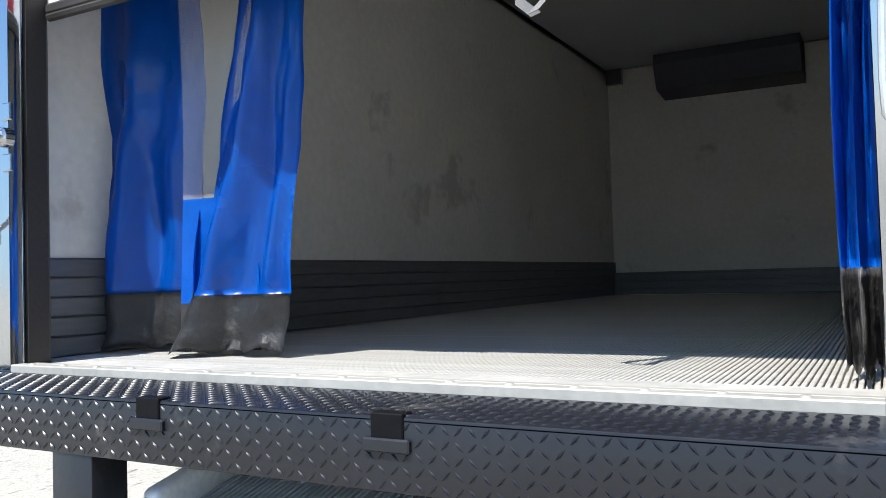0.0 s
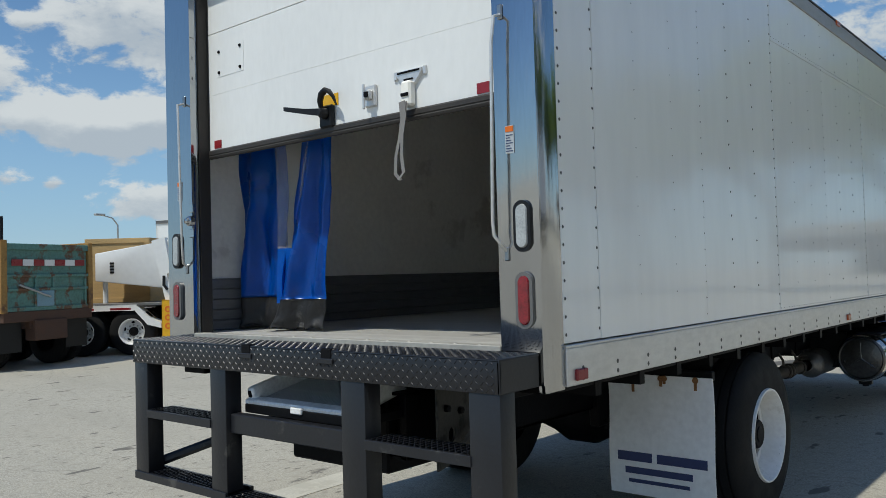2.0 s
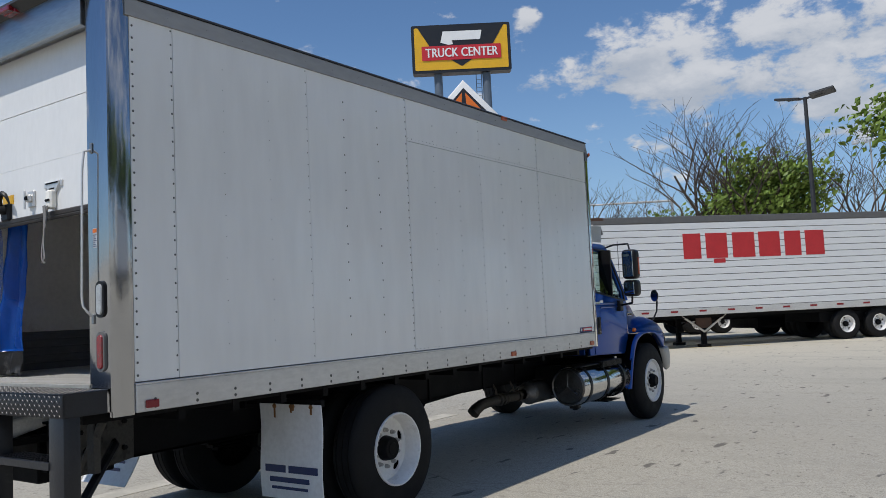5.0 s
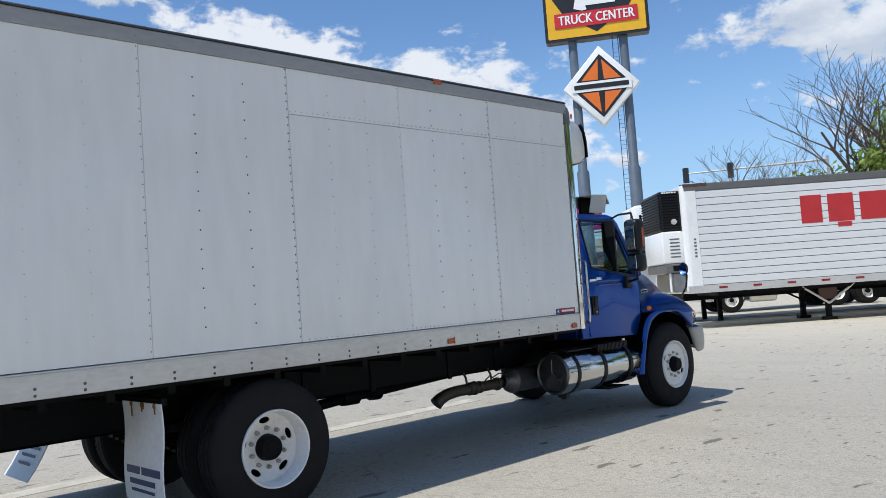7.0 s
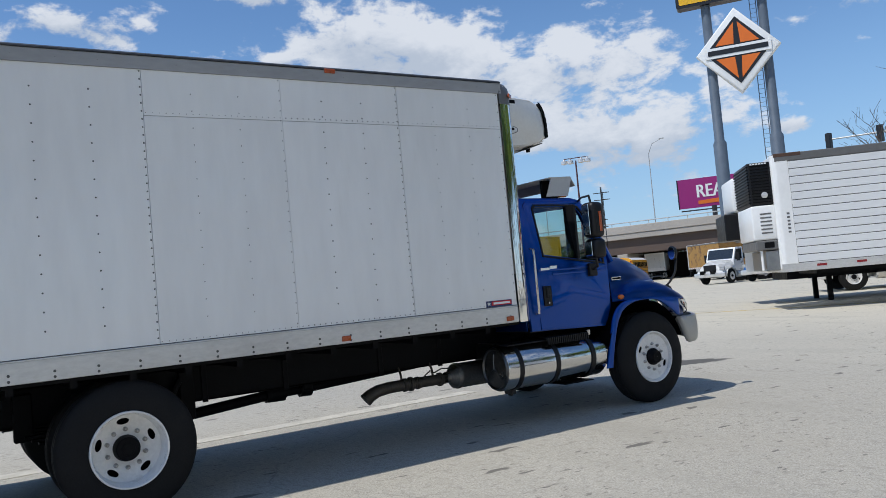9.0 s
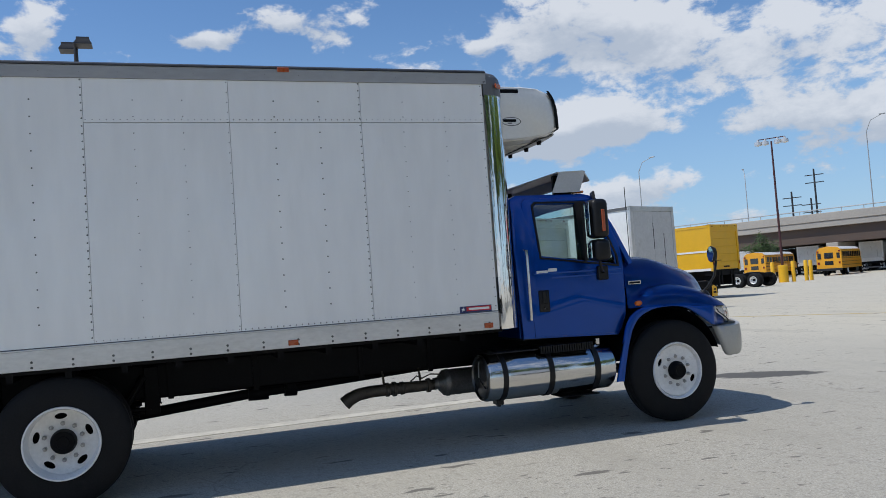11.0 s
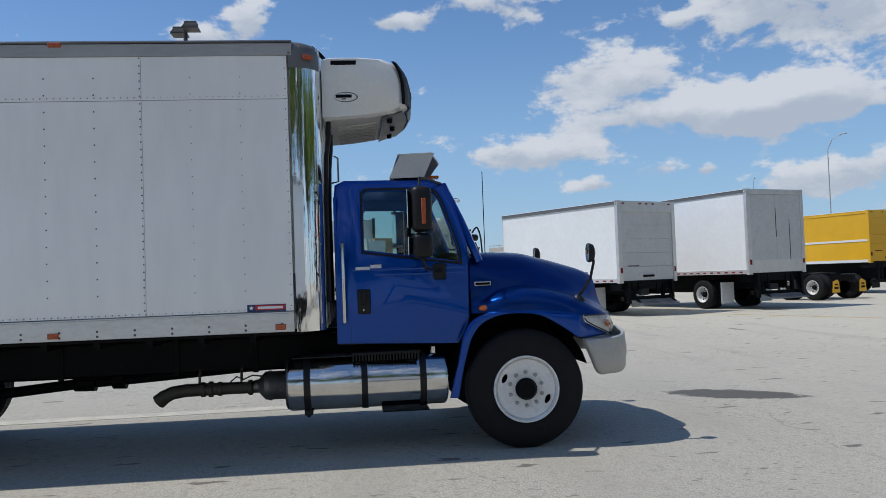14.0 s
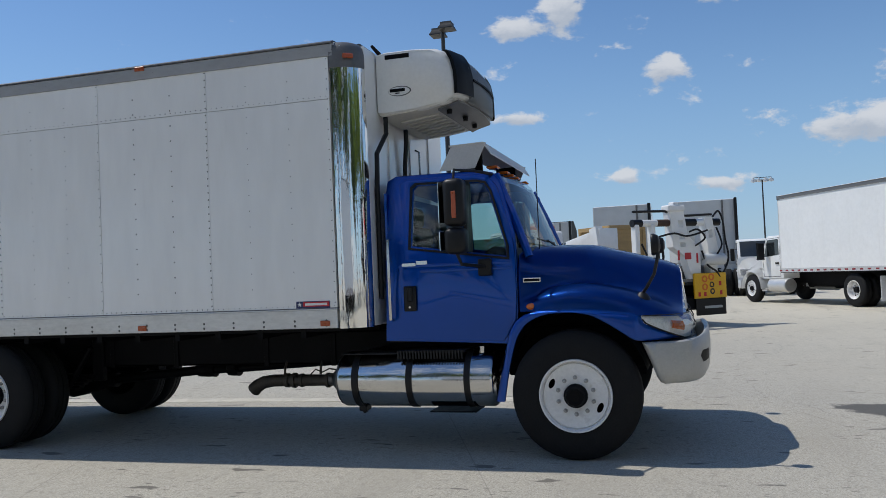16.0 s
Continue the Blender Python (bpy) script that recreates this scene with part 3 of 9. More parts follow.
def disc_mesh(name, dish, holes, hr=(0.036, 0.05), ring=0.195, n=60, phase=0.3):
    """The white steel disc of a wheel: an outer lip, the dished face with hand holes, a hub ring."""
    bm = B()
    edge = 0.55 if dish > -0.1 else 0.9
    lathe(bm, [(-0.004, 0.284), (0.012, 0.281), (0.012, 0.270), (-0.03, 0.256), (dish * edge, 0.248)], n=n)
    hs = []
    for k in range(holes):
        a = 2 * math.pi * (k + phase) / holes
        cu, cv = ring * math.cos(a), ring * math.sin(a)
        hs.append([(cu + hr[0] * math.cos(t) * math.cos(a) - hr[1] * math.sin(t) * math.sin(a), cv + hr[0] * math.cos(t) * math.sin(a) + hr[1] * math.sin(t) * math.cos(a)) for t in (2 * math.pi * j / 14 for j in range(14))])
    hs.append(ring_pts(0, 0, 0.075, 24))
    f = lambda u, v, w: (dish * (edge + (1 - edge) * min(1, (0.248 - math.hypot(u, v)) / 0.10)) - w, u, v)
    plate(bm, ring_pts(0, 0, 0.248, n), hs, 0.012, f)
    return mesh_of(name, bm, WHEELW, angle=50)


DISC_FRONT = disc_mesh("rim", -0.03, 2, (0.022, 0.042), 0.205, phase=0.85)
DISC_REAR = disc_mesh("rim", -0.135, 5, (0.024, 0.046), 0.2)


NUTMAT = material("steel_wheel_nut", (0.42, 0.41, 0.39), 0.4, metal=0.5, vary=0.25, scale=10, grain=60)
NUT = mesh_of("wheel_nut", lathe(B(), [(-0.02, 0.018), (0.002, 0.018), (0.002, 0.0145), (0.018, 0.014), (0.025, 0.009), (0.026, 0.001)], n=8), NUTMAT)
HUB_FRONT = mesh_of("hub", lathe(B(), [(-0.06, 0.095), (0.0, 0.092), (0.012, 0.082), (0.03, 0.075), (0.048, 0.066), (0.05, 0.05), (0.046, 0.045), (0.046, 0.001)], n=28), BLACK)
HUB_REAR = mesh_of("hub", lathe(B(), [(-0.2, 0.10), (-0.12, 0.098), (-0.075, 0.09), (-0.06, 0.086), (-0.054, 0.078), (-0.056, 0.05), (-0.05, 0.045), (-0.05, 0.001)], n=28), BLACK)
BARREL = mesh_of("wheel_back", lathe(B(), [(-0.05, 0.27), (-0.24, 0.262), (-0.245, 0.16), (-0.2, 0.02)], n=32), BLACK)


def wheel(parent, x, y, z, side, front, name="wheel"):
    """A wheel with tyre, rim, nuts and hub as sub-parts; side +1 faces +x."""
    w = new(name)
    w.parent = parent
    w.matrix_local = pose(x, y, z, 0, 0, 0 if side > 0 else 180)
    part("tyre", TYRE, None, w, "worn black truck tyre")
    part("rim", DISC_FRONT if front else DISC_REAR, None, w, "white painted steel rim")
    for k in range(10):
        a = 2 * math.pi * (k + 0.5) / 10
        part("wheel_nut", NUT, None, w).location = (-0.022 if front else -0.118, 0.142 * math.cos(a), 0.142 * math.sin(a))
    part("hub", HUB_FRONT if front else HUB_REAR, None, w, "black hub")
    part("wheel_back", BARREL, None, w)
    if not front:
        t2 = part("tyre", TYRE, None, w, "inner tyre of the pair")
        t2.matrix_local = Matrix.Translation((-0.33, 0, 0))
    return w

# ---- the blue-cabbed box truck ----
truck = thing("box_truck", "blue truck with a white refrigerated box, rear door half open", "box truck")
X1 = 1.30          # outer side of the box
YF = 6.05          # where the side panels end and the front corner begins
ZB, ZP, ZR = 1.08, 1.245, 3.355   # rail bottom, panel bottom, panel top
ROOF = 3.475
FLOOR = 1.245

RIVETDARK = material("dark_oxidised_metal", (0.05, 0.05, 0.05), 0.5, metal=0.3, vary=0.25, scale=6, grain=50)
body = new("cargo_body"); body.parent = truck
# side panels, each a sheet with its seam; the wide ones stop below a cover strip
for side in (1, -1):
    cuts = [(0.029, 0.325), (0.325, 1.465), (1.465, 2.625), (2.625, 3.75), (3.75, 4.88), (4.88, YF)]
    for k, (a, b) in enumerate(cuts):
        tops = [(ZP, ZR)] if k < 3 else [(ZP, 2.995), (2.997, ZR)]
        for z0, z1 in tops:
            bm = B()
            box(bm, side * (X1 - 0.03), side * (X1 + (0.002 if k % 2 else 0.0)), a + 0.0015, b - 0.0015, z0 + (0.006 if z0 == ZP else 0.001), z1 - 0.001, 0.0015)
            part("side_panel", bm, WHITE, body)
    bm = B()
    box(bm, side * (X1 - 0.05), side * (X1 + 0.012), 0.029, YF, ZB, ZP - 0.012, 0.004)
    box(bm, side * (X1 - 0.05), side * (X1 + 0.013), 0.029, YF, ZP - 0.012, ZP, 0.003)
    part("base_rail", bm, RAIL, body, "scuffed aluminium base rail")
    bm = B()
    rings = [[(side * (X1 - 0.10), y, ROOF + 0.012), (side * (X1 - 0.03), y, ROOF + 0.006), (side * (X1 + 0.012), y, ROOF - 0.02), (side * (X1 + 0.014), y, ROOF - 0.03), (side * (X1 + 0.010), y, ZR + 0.03), (side * (X1 + 0.012), y, ZR), (side * (X1 - 0.03), y, ZR), (side * (X1 - 0.10), y, ZR)] for y in (0.0, YF + 0.04)]
    loop_bm(bm, rings)
    part("top_rail", bm, TOPRAIL, body, "weathered white top rail")
    bm = B()
    loop_bm(bm, [[(side * (X1 - 0.09), y, ROOF + 0.02), (side * (X1 - 0.02), y, ROOF + 0.016), (side * (X1 + 0.017), y, ROOF - 0.004), (side * (X1 + 0.02), y, ROOF - 0.016), (side * (X1 + 0.012), y, ROOF - 0.016), (side * (X1 - 0.09), y, ROOF)] for y in (-0.005, YF + 0.04)])
    part("drip_edge", bm, RIVETDARK, body, "dark drip edge along the roof")
    # rivets along seams and rails
    bm = B()
    spots = []
    rng = random.Random(4)
    for k, (a, b) in enumerate(cuts):
        z = ZP + 0.05
        while z < ZR:
            spots.append((b - 0.012 if k < 5 else b - 0.02, z, 0.0072)); z += 0.062 if k in (2, 4) else 0.085
        for f in (0.33, 0.67):
            if k:
                z = ZP + 0.18
                while z < ZR - 0.05:
                    spots.append((a + (b - a) * f, z, 0.0045 if k < 2 else 0.0072)); z += 0.135
    y = 2.64
    while y < YF:
        spots += [(y, 3.02, 0.0055), (y, ZP + 0.022, 0.0055)]; y += 0.052
    z = ZP + 0.04
    while z < ZR:
        spots.append((0.048, z, 0.008)); z += 0.072
    y = 0.15
    while y < YF:
        spots += [(y, ZP - 0.10, 0.011), (y, ZP - 0.14, 0.011), (y + 0.14, ZR + 0.05, 0.005)]; y += 0.29
    for y, z, r in spots:
        q = [Vector((side * (X1 + 0.0165 if z < ZP else X1 + (0.013 if z > ZR else 0.0045)), y + r * math.cos(t), z + r * math.sin(t))) for t in (math.pi * j / 3 for j in range(6))]
        c = bm.verts.new((q[0].x + side * 0.001, y, z))
        vs = [bm.verts.new((p.x - side * 0.004, p.y, p.z)) for p in q]
        for j in range(6):
            bm.faces.new((c, vs[j], vs[(j + 1) % 6]))
    tagged(part("rivets", bm, RIVET, body), kind="stuff")
    # small marker lamps in the base rail
    for y, mt in ((0.127, REDTAPE), (4.165, DULLAMBER), (5.94, DULLAMBER)):
        bm = B(); box(bm, side * (X1 + 0.01), side * (X1 + 0.026), y - 0.042, y + 0.042, 1.10, 1.145, 0.004)
        part("marker_lamp", bm, mt, body, "small red marker lamp" if mt is REDTAPE else "small amber marker lamp")
    bm = B(); box(bm, side * (X1 + 0.005), side * (X1 + 0.026), 4.17, 4.27, 3.43, 3.468, 0.005)
    part("marker_lamp", bm, DULLAMBER, body, "small amber marker lamp")

# inner linings, floor, roof
bm = B(); box(bm, -1.24, -1.20, -0.02, 6.14, FLOOR + 0.31, 3.42); part("inner_wall", bm, INNER, body, "stained pale inner wall liner")
bm = B(); box(bm, 1.20, 1.24, -0.02, 6.14, FLOOR + 0.31, 3.42); part("inner_wall", bm, INNER, body, "stained pale inner wall liner")
bm = B(); box(bm, -1.20, 1.20, 6.12, 6.18, FLOOR + 0.2, 3.42); part("inner_wall", bm, INNER, body, "stained pale front wall liner")
for s in (1, -1):
    bm = B(); box(bm, s * 1.204, s * 1.24, -0.02, 6.12, FLOOR, FLOOR + 0.31)
    liner = part("scuff_liner", bm, SCUFF, body, "scratched grey metal scuff liner")
    for k in range(5):
        bm = B(); box(bm, s * 1.19, s * 1.205, -0.02, 6.12, FLOOR + 0.062 * k, FLOOR + 0.062 * k + 0.058, 0.004); part("scuff_strip", bm, SCUFF, liner)
bm = B(); box(bm, -1.19, 1.19, 6.105, 6.13, FLOOR, FLOOR + 0.21)
liner = part("scuff_liner", bm, SCUFF, body, "dented grey metal scuff liner")
for k in range(3):
    bm = B(); box(bm, -1.19, 1.19, 6.085, 6.11, FLOOR + 0.07 * k, FLOOR + 0.07 * k + 0.055, 0.006); part("scuff_strip", bm, SCUFF, liner)
bm = B(); box(bm, -1.28, 1.28, 0.0, 6.15, 3.40, 3.44); part("ceiling_liner", bm, CEIL, body)
bm = B()
prof = [(-1.28, 3.44), (-1.28, ROOF), (-1.0, ROOF + 0.012), (0, ROOF + 0.03), (1.0, ROOF + 0.012), (1.28, ROOF), (1.28, 3.44)]
loop_bm(bm, [[(u, y, v) for u, v in prof] for y in (-0.02, 6.1)])
part("roof", bm, WHITE, body)
bm = B()
box(bm, -1.26, 1.26, -0.12, 6.14, 1.10, FLOOR - 0.02)
box(bm, -1.19, 1.19, -0.11, 0.08, FLOOR - 0.02, FLOOR - 0.004, 0.002)
duct = part("duct_floor", bm, DUCTFLOOR, body, "ribbed aluminium floor, worn and dusty", smooth=False)
bm = B(); box(bm, -0.0047, 0.0047, 0.08, 6.1, FLOOR - 0.022, FLOOR - 0.004, 0.0015)
RIBMESH = mesh_of("floor_rib", bm, DUCTFLOOR)
for k in range(176):
    rib = part("floor_rib", RIBMESH, None, duct)
    rib.location.x = -1.185 + 2.37 * (k + 0.5) / 176
bm = B()
box(bm, -1.05, 1.10, -0.125, -0.085, FLOOR - 0.02, FLOOR + 0.004, 0.003)
box(bm, -1.05, 1.10, -0.07, -0.045, FLOOR - 0.02, FLOOR + 0.002, 0.003)
for k in range(16):
    x = -0.98 + k * 0.131
    lathe(bm, [(FLOOR + 0.003, 0.012), (FLOOR + 0.007, 0.008), (FLOOR + 0.008, 0.001)], axis="Z", n=8, centre=(x, -0.105, 0))
part("threshold", bm, THRESH, body, "aluminium threshold strip with screws")

# rear frame
for s in (1, -1):
    bm = B()
    box(bm, 1.10 if s > 0 else -1.062, s * 1.302, -0.12, -0.075, 1.10, 3.56, 0.006, 2)      # face
    box(bm, s * 1.268, s * 1.304, -0.115, 0.026, ZB - 0.01, 3.50, 0.006, 2)   # return along the side
    box(bm, s * 1.105, s * 1.14, -0.085, -0.02, FLOOR, 3.30, 0.003)
    part("rear_post", bm, STEEL, body, "brushed stainless rear post")
bm = B(); box(bm, -1.045, 1.045, -0.118, -0.07, 3.325, 3.565, 0.008, 2); part("header", bm, DULLSTEEL, body, "dented stainless header")
bm = B()
loop_bm(bm, [[(x, -0.185, 3.60), (x, -0.18, 3.62), (x, -0.02, 3.575), (x, 0.06, 3.51), (x, 0.06, 3.47), (x, -0.11, 3.555)] for x in (-1.285, 1.31)])
part("rain_gutter", bm, RIVETDARK, body, "grey rain visor over the door")
for x in (-1.12, -0.32, 0.0, 0.32, 1.12):
    bm = B(); box(bm, x - 0.06, x + 0.06, -0.195, -0.155, 3.565, 3.60, 0.006); box(bm, x - 0.07, x + 0.07, -0.16, -0.115, 3.56, 3.605, 0.004)
    part("clearance_lamp", bm, RED, body, "red clearance lamp")
for s in (1, -1):
    bm = B(); box(bm, 1.108 if s > 0 else -1.05, s * (1.135 if s > 0 else 1.10), -0.07, 0.0, FLOOR, 3.27, 0.003); part("door_track", bm, SHUTTER_SEAL, body, "dark door track seal")
for s in (1, -1):
    cx = 1.228 if s > 0 else -1.205
    for z0, z1, mt, lb in ((1.628, 1.81, CLEARLENS, "clear reversing lamp"), (1.33, 1.53, RED, "red tail lamp")):
        zm, h = (z0 + z1) / 2, (z1 - z0) / 2
        lamp = new("rear_lamp"); lamp.parent = body
        tagged(lamp, label=lb)
        bm = B()
        oval = rounded(cx - 0.040, cx + 0.040, z0 - 0.010, z1 + 0.010, 0.039, 6)
        plate(bm, oval, [rounded(cx - 0.026, cx + 0.026, z0 + 0.006, z1 - 0.006, 0.025, 6)], 0.016, lambda u, v, w: (u, -0.119 - w, v))
        part("bezel", bm, PLASTIC if mt is CLEARLENS else GREY, lamp)
        bm = B()
        ring = rounded(cx - 0.027, cx + 0.027, z0 + 0.004, z1 - 0.004, 0.026, 6)
        loop_bm(bm, [[(u, -0.118, v) for u, v in ring], [(u, -0.134, v) for u, v in ring], [(cx + (u - cx) * 0.85, -0.142, zm + (v - zm) * 0.94) for u, v in ring]])
        part("lens", bm, mt, lamp)
    # grab handle
    hx = 1.145 if s > 0 else -1.115
    bm = B(); tube(bm, [(hx, -0.115, 2.57), (hx, -0.165, 2.555), (hx - s * 0.012, -0.17, 2.45), (hx - s * 0.03, -0.17, 1.74), (hx - s * 0.028, -0.165, 1.685), (hx - s * 0.005, -0.15, 1.65), (hx, -0.118, 1.62)], 0.007, 10)
    part("grab_handle", bm, RAIL, body, "slim steel grab handle")
    bm = B(); box(bm, hx - 0.012, hx + 0.012, -0.128, -0.118, 2.55, 2.61, 0.004); part("handle_bracket", bm, DULLSTEEL, body); bm = B(); box(bm, hx - 0.010, hx + 0.012, -0.128, -0.118, 1.585, 1.64, 0.004)
    part("handle_bracket", bm, DULLSTEEL, body)
    # warning sticker
    bm = B(); box(bm, s * 1.175 - 0.02, s * 1.175 + 0.02, -0.1235, -0.119, 2.01, 2.12); st = part("sticker", bm, material("faded_sticker", (0.50, 0.53, 0.55), 0.35, vary=0.1), body, "white sticker with an orange head", smooth=False)
    bm = B(); box(bm, s * 1.175 - 0.0185, s * 1.175 + 0.0185, -0.1255, -0.1215, 2.095, 2.117); part("sticker_head", bm, SIGNORANGE, st, smooth=False)
    bm = B()
    for k in range(7):
        box(bm, s * 1.175 - 0.016, s * 1.175 + 0.016 - 0.007 * (k % 3), -0.1252, -0.1212, 2.017 + 0.0105 * k, 2.0205 + 0.0105 * k)
    part("sticker_print", bm, NAVY, st, smooth=False)
bm = B()
box(bm, -1.075, -1.035, -0.128, -0.118, 1.935, 1.985, 0.003); box(bm, -1.075, -1.035, -0.128, -0.118, 1.79, 1.84, 0.003)
lathe(bm, [(-0.119, 0.03), (-0.145, 0.028), (-0.15, 0.02), (-0.165, 0.016), (-0.168, 0.001)], axis="Y", n=14, centre=(-1.055, 0, 1.885))
part("latch_keeper", bm, STEEL, body, "round steel latch keeper")

# roll-up door, half open
door = new("roll_up_door"); door.parent = truck
tagged(door, label="white roll-up rear door, half open")
door.location = (0, 0.04, 0.01)
for z0, z1, gap in ((2.28, 2.605, 0.0003), (2.605, 2.965, 0.004), (2.965, 3.34, 0.0)):
    bm = B(); box(bm, -1.035, 1.035, -0.045, -0.01, z0, z1 - gap, 0.0012)
    part("door_section", bm, DOORWHITE, door)
bm = B(); box(bm, -1.035, 1.035, -0.06, -0.005, 2.25, 2.285, 0.008); tube(bm, [(-1.03, -0.045, 2.247), (1.03, -0.045, 2.247)], 0.014, 8)
part("bottom_seal", bm, SHUTTER_SEAL, door, "dark rubber bottom seal")
for x in (-0.955, 0.965):
    bm = B(); box(bm, x - 0.033, x + 0.033, -0.049, -0.043, 2.292, 2.338); part("reflector", bm, REDTAPE, door, "dark red reflector", smooth=False)
bm = B()
box(bm, -0.96, -0.70, -0.047, -0.043, 2.70, 2.87)
pt = part("patch_plate", bm, DOORWHITE, door, smooth=False)
bm = B()
for x in (-0.93, -0.73):
    for z in (2.725, 2.845):
        lathe(bm, [(-0.045, 0.010), (-0.053, 0.009), (-0.056, 0.001)], axis="Y", n=8, centre=(x, 0, z))
part("bolts", bm, BLACK, pt)
LOWER = 0.03   # the fittings sit low on the bottom section
lat = new("latch_handle"); lat.parent = door; lat.location.z = 0.2 * 2.375 - LOWER; lat.scale = (0.72, 1.0, 0.8)
tagged(lat, label="black hooked latch lever with yellow mark")
bm = B(); box(bm, -0.10, 0.09, -0.048, -0.042, 2.425, 2.50); part("yellow_plate", bm, YELLOW, lat, "worn yellow decal", smooth=False)
bm = B()
box(bm, -0.07, 0.06, -0.075, -0.045, 2.29, 2.43, 0.01)
lathe(bm, [(-0.07, 0.036), (-0.1, 0.034), (-0.112, 0.026), (-0.122, 0.016), (-0.122, 0.001)], axis="Y", n=20, centre=(0.0, 0, 2.375))
part("latch_body", bm, PLASTIC, lat)
bm = B()
loop_bm(bm, [[(x, -0.10 - d, z + h), (x, -0.115 - d, z + h), (x, -0.115 - d, z - h), (x, -0.10 - d, z - h)] for x, z, h, d in ((0.02, 2.375, 0.024, 0.0), (-0.12, 2.395, 0.017, 0.02), (-0.30, 2.43, 0.014, 0.04), (-0.315, 2.435, 0.010, 0.04))])
part("lever", bm, PLASTIC, lat)
bm = B(); tube(bm, [(-0.02, -0.09, 2.41), (-0.015, -0.10, 2.45), (0.01, -0.105, 2.49), (0.05, -0.105, 2.51), (0.09, -0.105, 2.495), (0.12, -0.10, 2.46), (0.135, -0.09, 2.41)], [0.014, 0.017, 0.019, 0.019, 0.016, 0.011, 0.005], 8)
part("hook", bm, PLASTIC, lat)
lt2 = new("lock_box"); lt2.parent = door
bm = B(); box(bm, 0.262, 0.338, -0.062, -0.043, 2.335, 2.44, 0.006); box(bm, 0.278, 0.322, -0.085, -0.058, 2.365, 2.415, 0.008); box(bm, 0.285, 0.30, -0.10, -0.09, 2.32, 2.44, 0.003)
part("lock_body", bm, RAIL, lt2, "worn metal lock box")
bm = B(); box(bm, 0.295, 0.322, -0.10, -0.092, 2.375, 2.40, 0.002); part("lock_slot", bm, BLACK, lt2)
stp = new("pull_strap"); stp.parent = door; stp.location.z = -0.04
bm = B()
loop_bm(bm, [[(x0, y, 2.505), (x1, y, 2.505), (x1, y, 2.488), (x3, y, 2.44), (x2, y, 2.44), (x0, y, 2.488)] for y, x0, x1, x2, x3 in ((-0.043, 0.47, 0.635, 0.515, 0.59), (-0.062, 0.475, 0.63, 0.52, 0.585))])
part("strap_bracket", bm, RAIL, stp, "worn metal pull strap bracket")
for z in (2.497, 2.462):
    bm = B(); box(bm, 0.485 if z > 2.48 else 0.525, 0.62 if z > 2.48 else 0.58, -0.067, -0.060, z - 0.004, z + 0.004, 0.001); part("bracket_slot", bm, BLACK, stp)
bm = B(); box(bm, 0.522, 0.583, -0.09, -0.045, 2.335, 2.452, 0.010)
bk_ = part("buckle", bm, INNER, stp, "cream buckle")
bm = B(); box(bm, 0.53, 0.575, -0.098, -0.088, 2.38, 2.395, 0.003); part("buckle_pin", bm, BLACK, bk_)
for x in (0.463, 0.642):
    bm = B(); box(bm, x - 0.011, x + 0.011, -0.056, -0.043, 2.47, 2.512, 0.004); part("bracket_lug", bm, RAIL, stp)
STRAP = material("grey_webbing", (0.22, 0.21, 0.20), 0.8, vary=0.2, scale=20, grain=200)
bm = B()
for off, xs_ in ((0.0, (0.55, 0.543, 0.52, 0.492, 0.487, 0.52)), (0.02, (0.555, 0.562, 0.552, 0.545, 0.556, 0.522))):
    zz = (2.35, 2.28, 2.20, 2.11, 2.03, 2.0)
    rings = []
    for k, (x, z) in enumerate(zip(xs_, zz)):
        w = 0.020 if k < 2 else 0.012
        rings.append([(x - w, -0.09 - off, z), (x + w, -0.095 - off, z + 0.004), (x + w, -0.098 - off, z + 0.004), (x - w, -0.093 - off, z)])
    loop_bm(bm, rings)
part("strap", bm, STRAP, stp, "grey webbing pull strap")

# front wall, chrome corners, caps
bm = B(); box(bm, -1.12, 1.12, 6.26, 6.305, ZB, ROOF - 0.02, 0.004)
part("front_wall", bm, WHITE, body, "white front wall of the box")
for x in (-0.62, 0.0, 0.60):
    bm = B(); box(bm, x, x + 0.02, 6.305, 6.32, ZB + 0.01, 3.4, 0.002); part("front_batten", bm, WHITE, body)
for s in (1, -1):
    bm = B()
    c = [(s * (1.10 + 0.205 * math.cos(radians(a))), YF + 0.02 + 0.235 * math.sin(radians(a))) for a in range(0, 91, 9)]
    inn = [(s * (1.10 + 0.19 * math.cos(radians(a))), YF + 0.02 + 0.22 * math.sin(radians(a))) for a in range(90, -1, -9)]
    loop_bm(bm, [[(x, y, z) for x, y in c + inn] for z in (ZB - 0.005, 3.26)])
    part("corner_panel", bm, CHROME, body, "mirror-polished rounded corner panel")
    bm = B()
    ring = lambda k, z: [(s * (1.10 + (0.212 - k) * math.cos(radians(a))), YF + 0.01 + (0.245 - k) * math.sin(radians(a)), z) for a in range(0, 91, 9)] + [(s * 1.05, YF + 0.2, z), (s * 1.05, YF, z)]
    loop_bm(bm, [ring(0, 3.255), ring(0, 3.38), ring(0.012, 3.43), ring(0.04, 3.468), ring(0.09, 3.49)])
    part("corner_cap", bm, GREY, body, "grey cast corner cap")
    bm = B(); box(bm, -0.045, 0.045, 0, 0.018, -0.02, 0.02, 0.005, m=pose(s * 1.272, 6.215, 3.345, 0, 0, -s * 52))
    part("marker_lamp", bm, DULLAMBER, body, "small amber marker lamp")
bm = B()
tube(bm, [(-1.1, YF + 0.2, 3.46), (1.1, YF + 0.2, 3.46)], 0.03, 10)
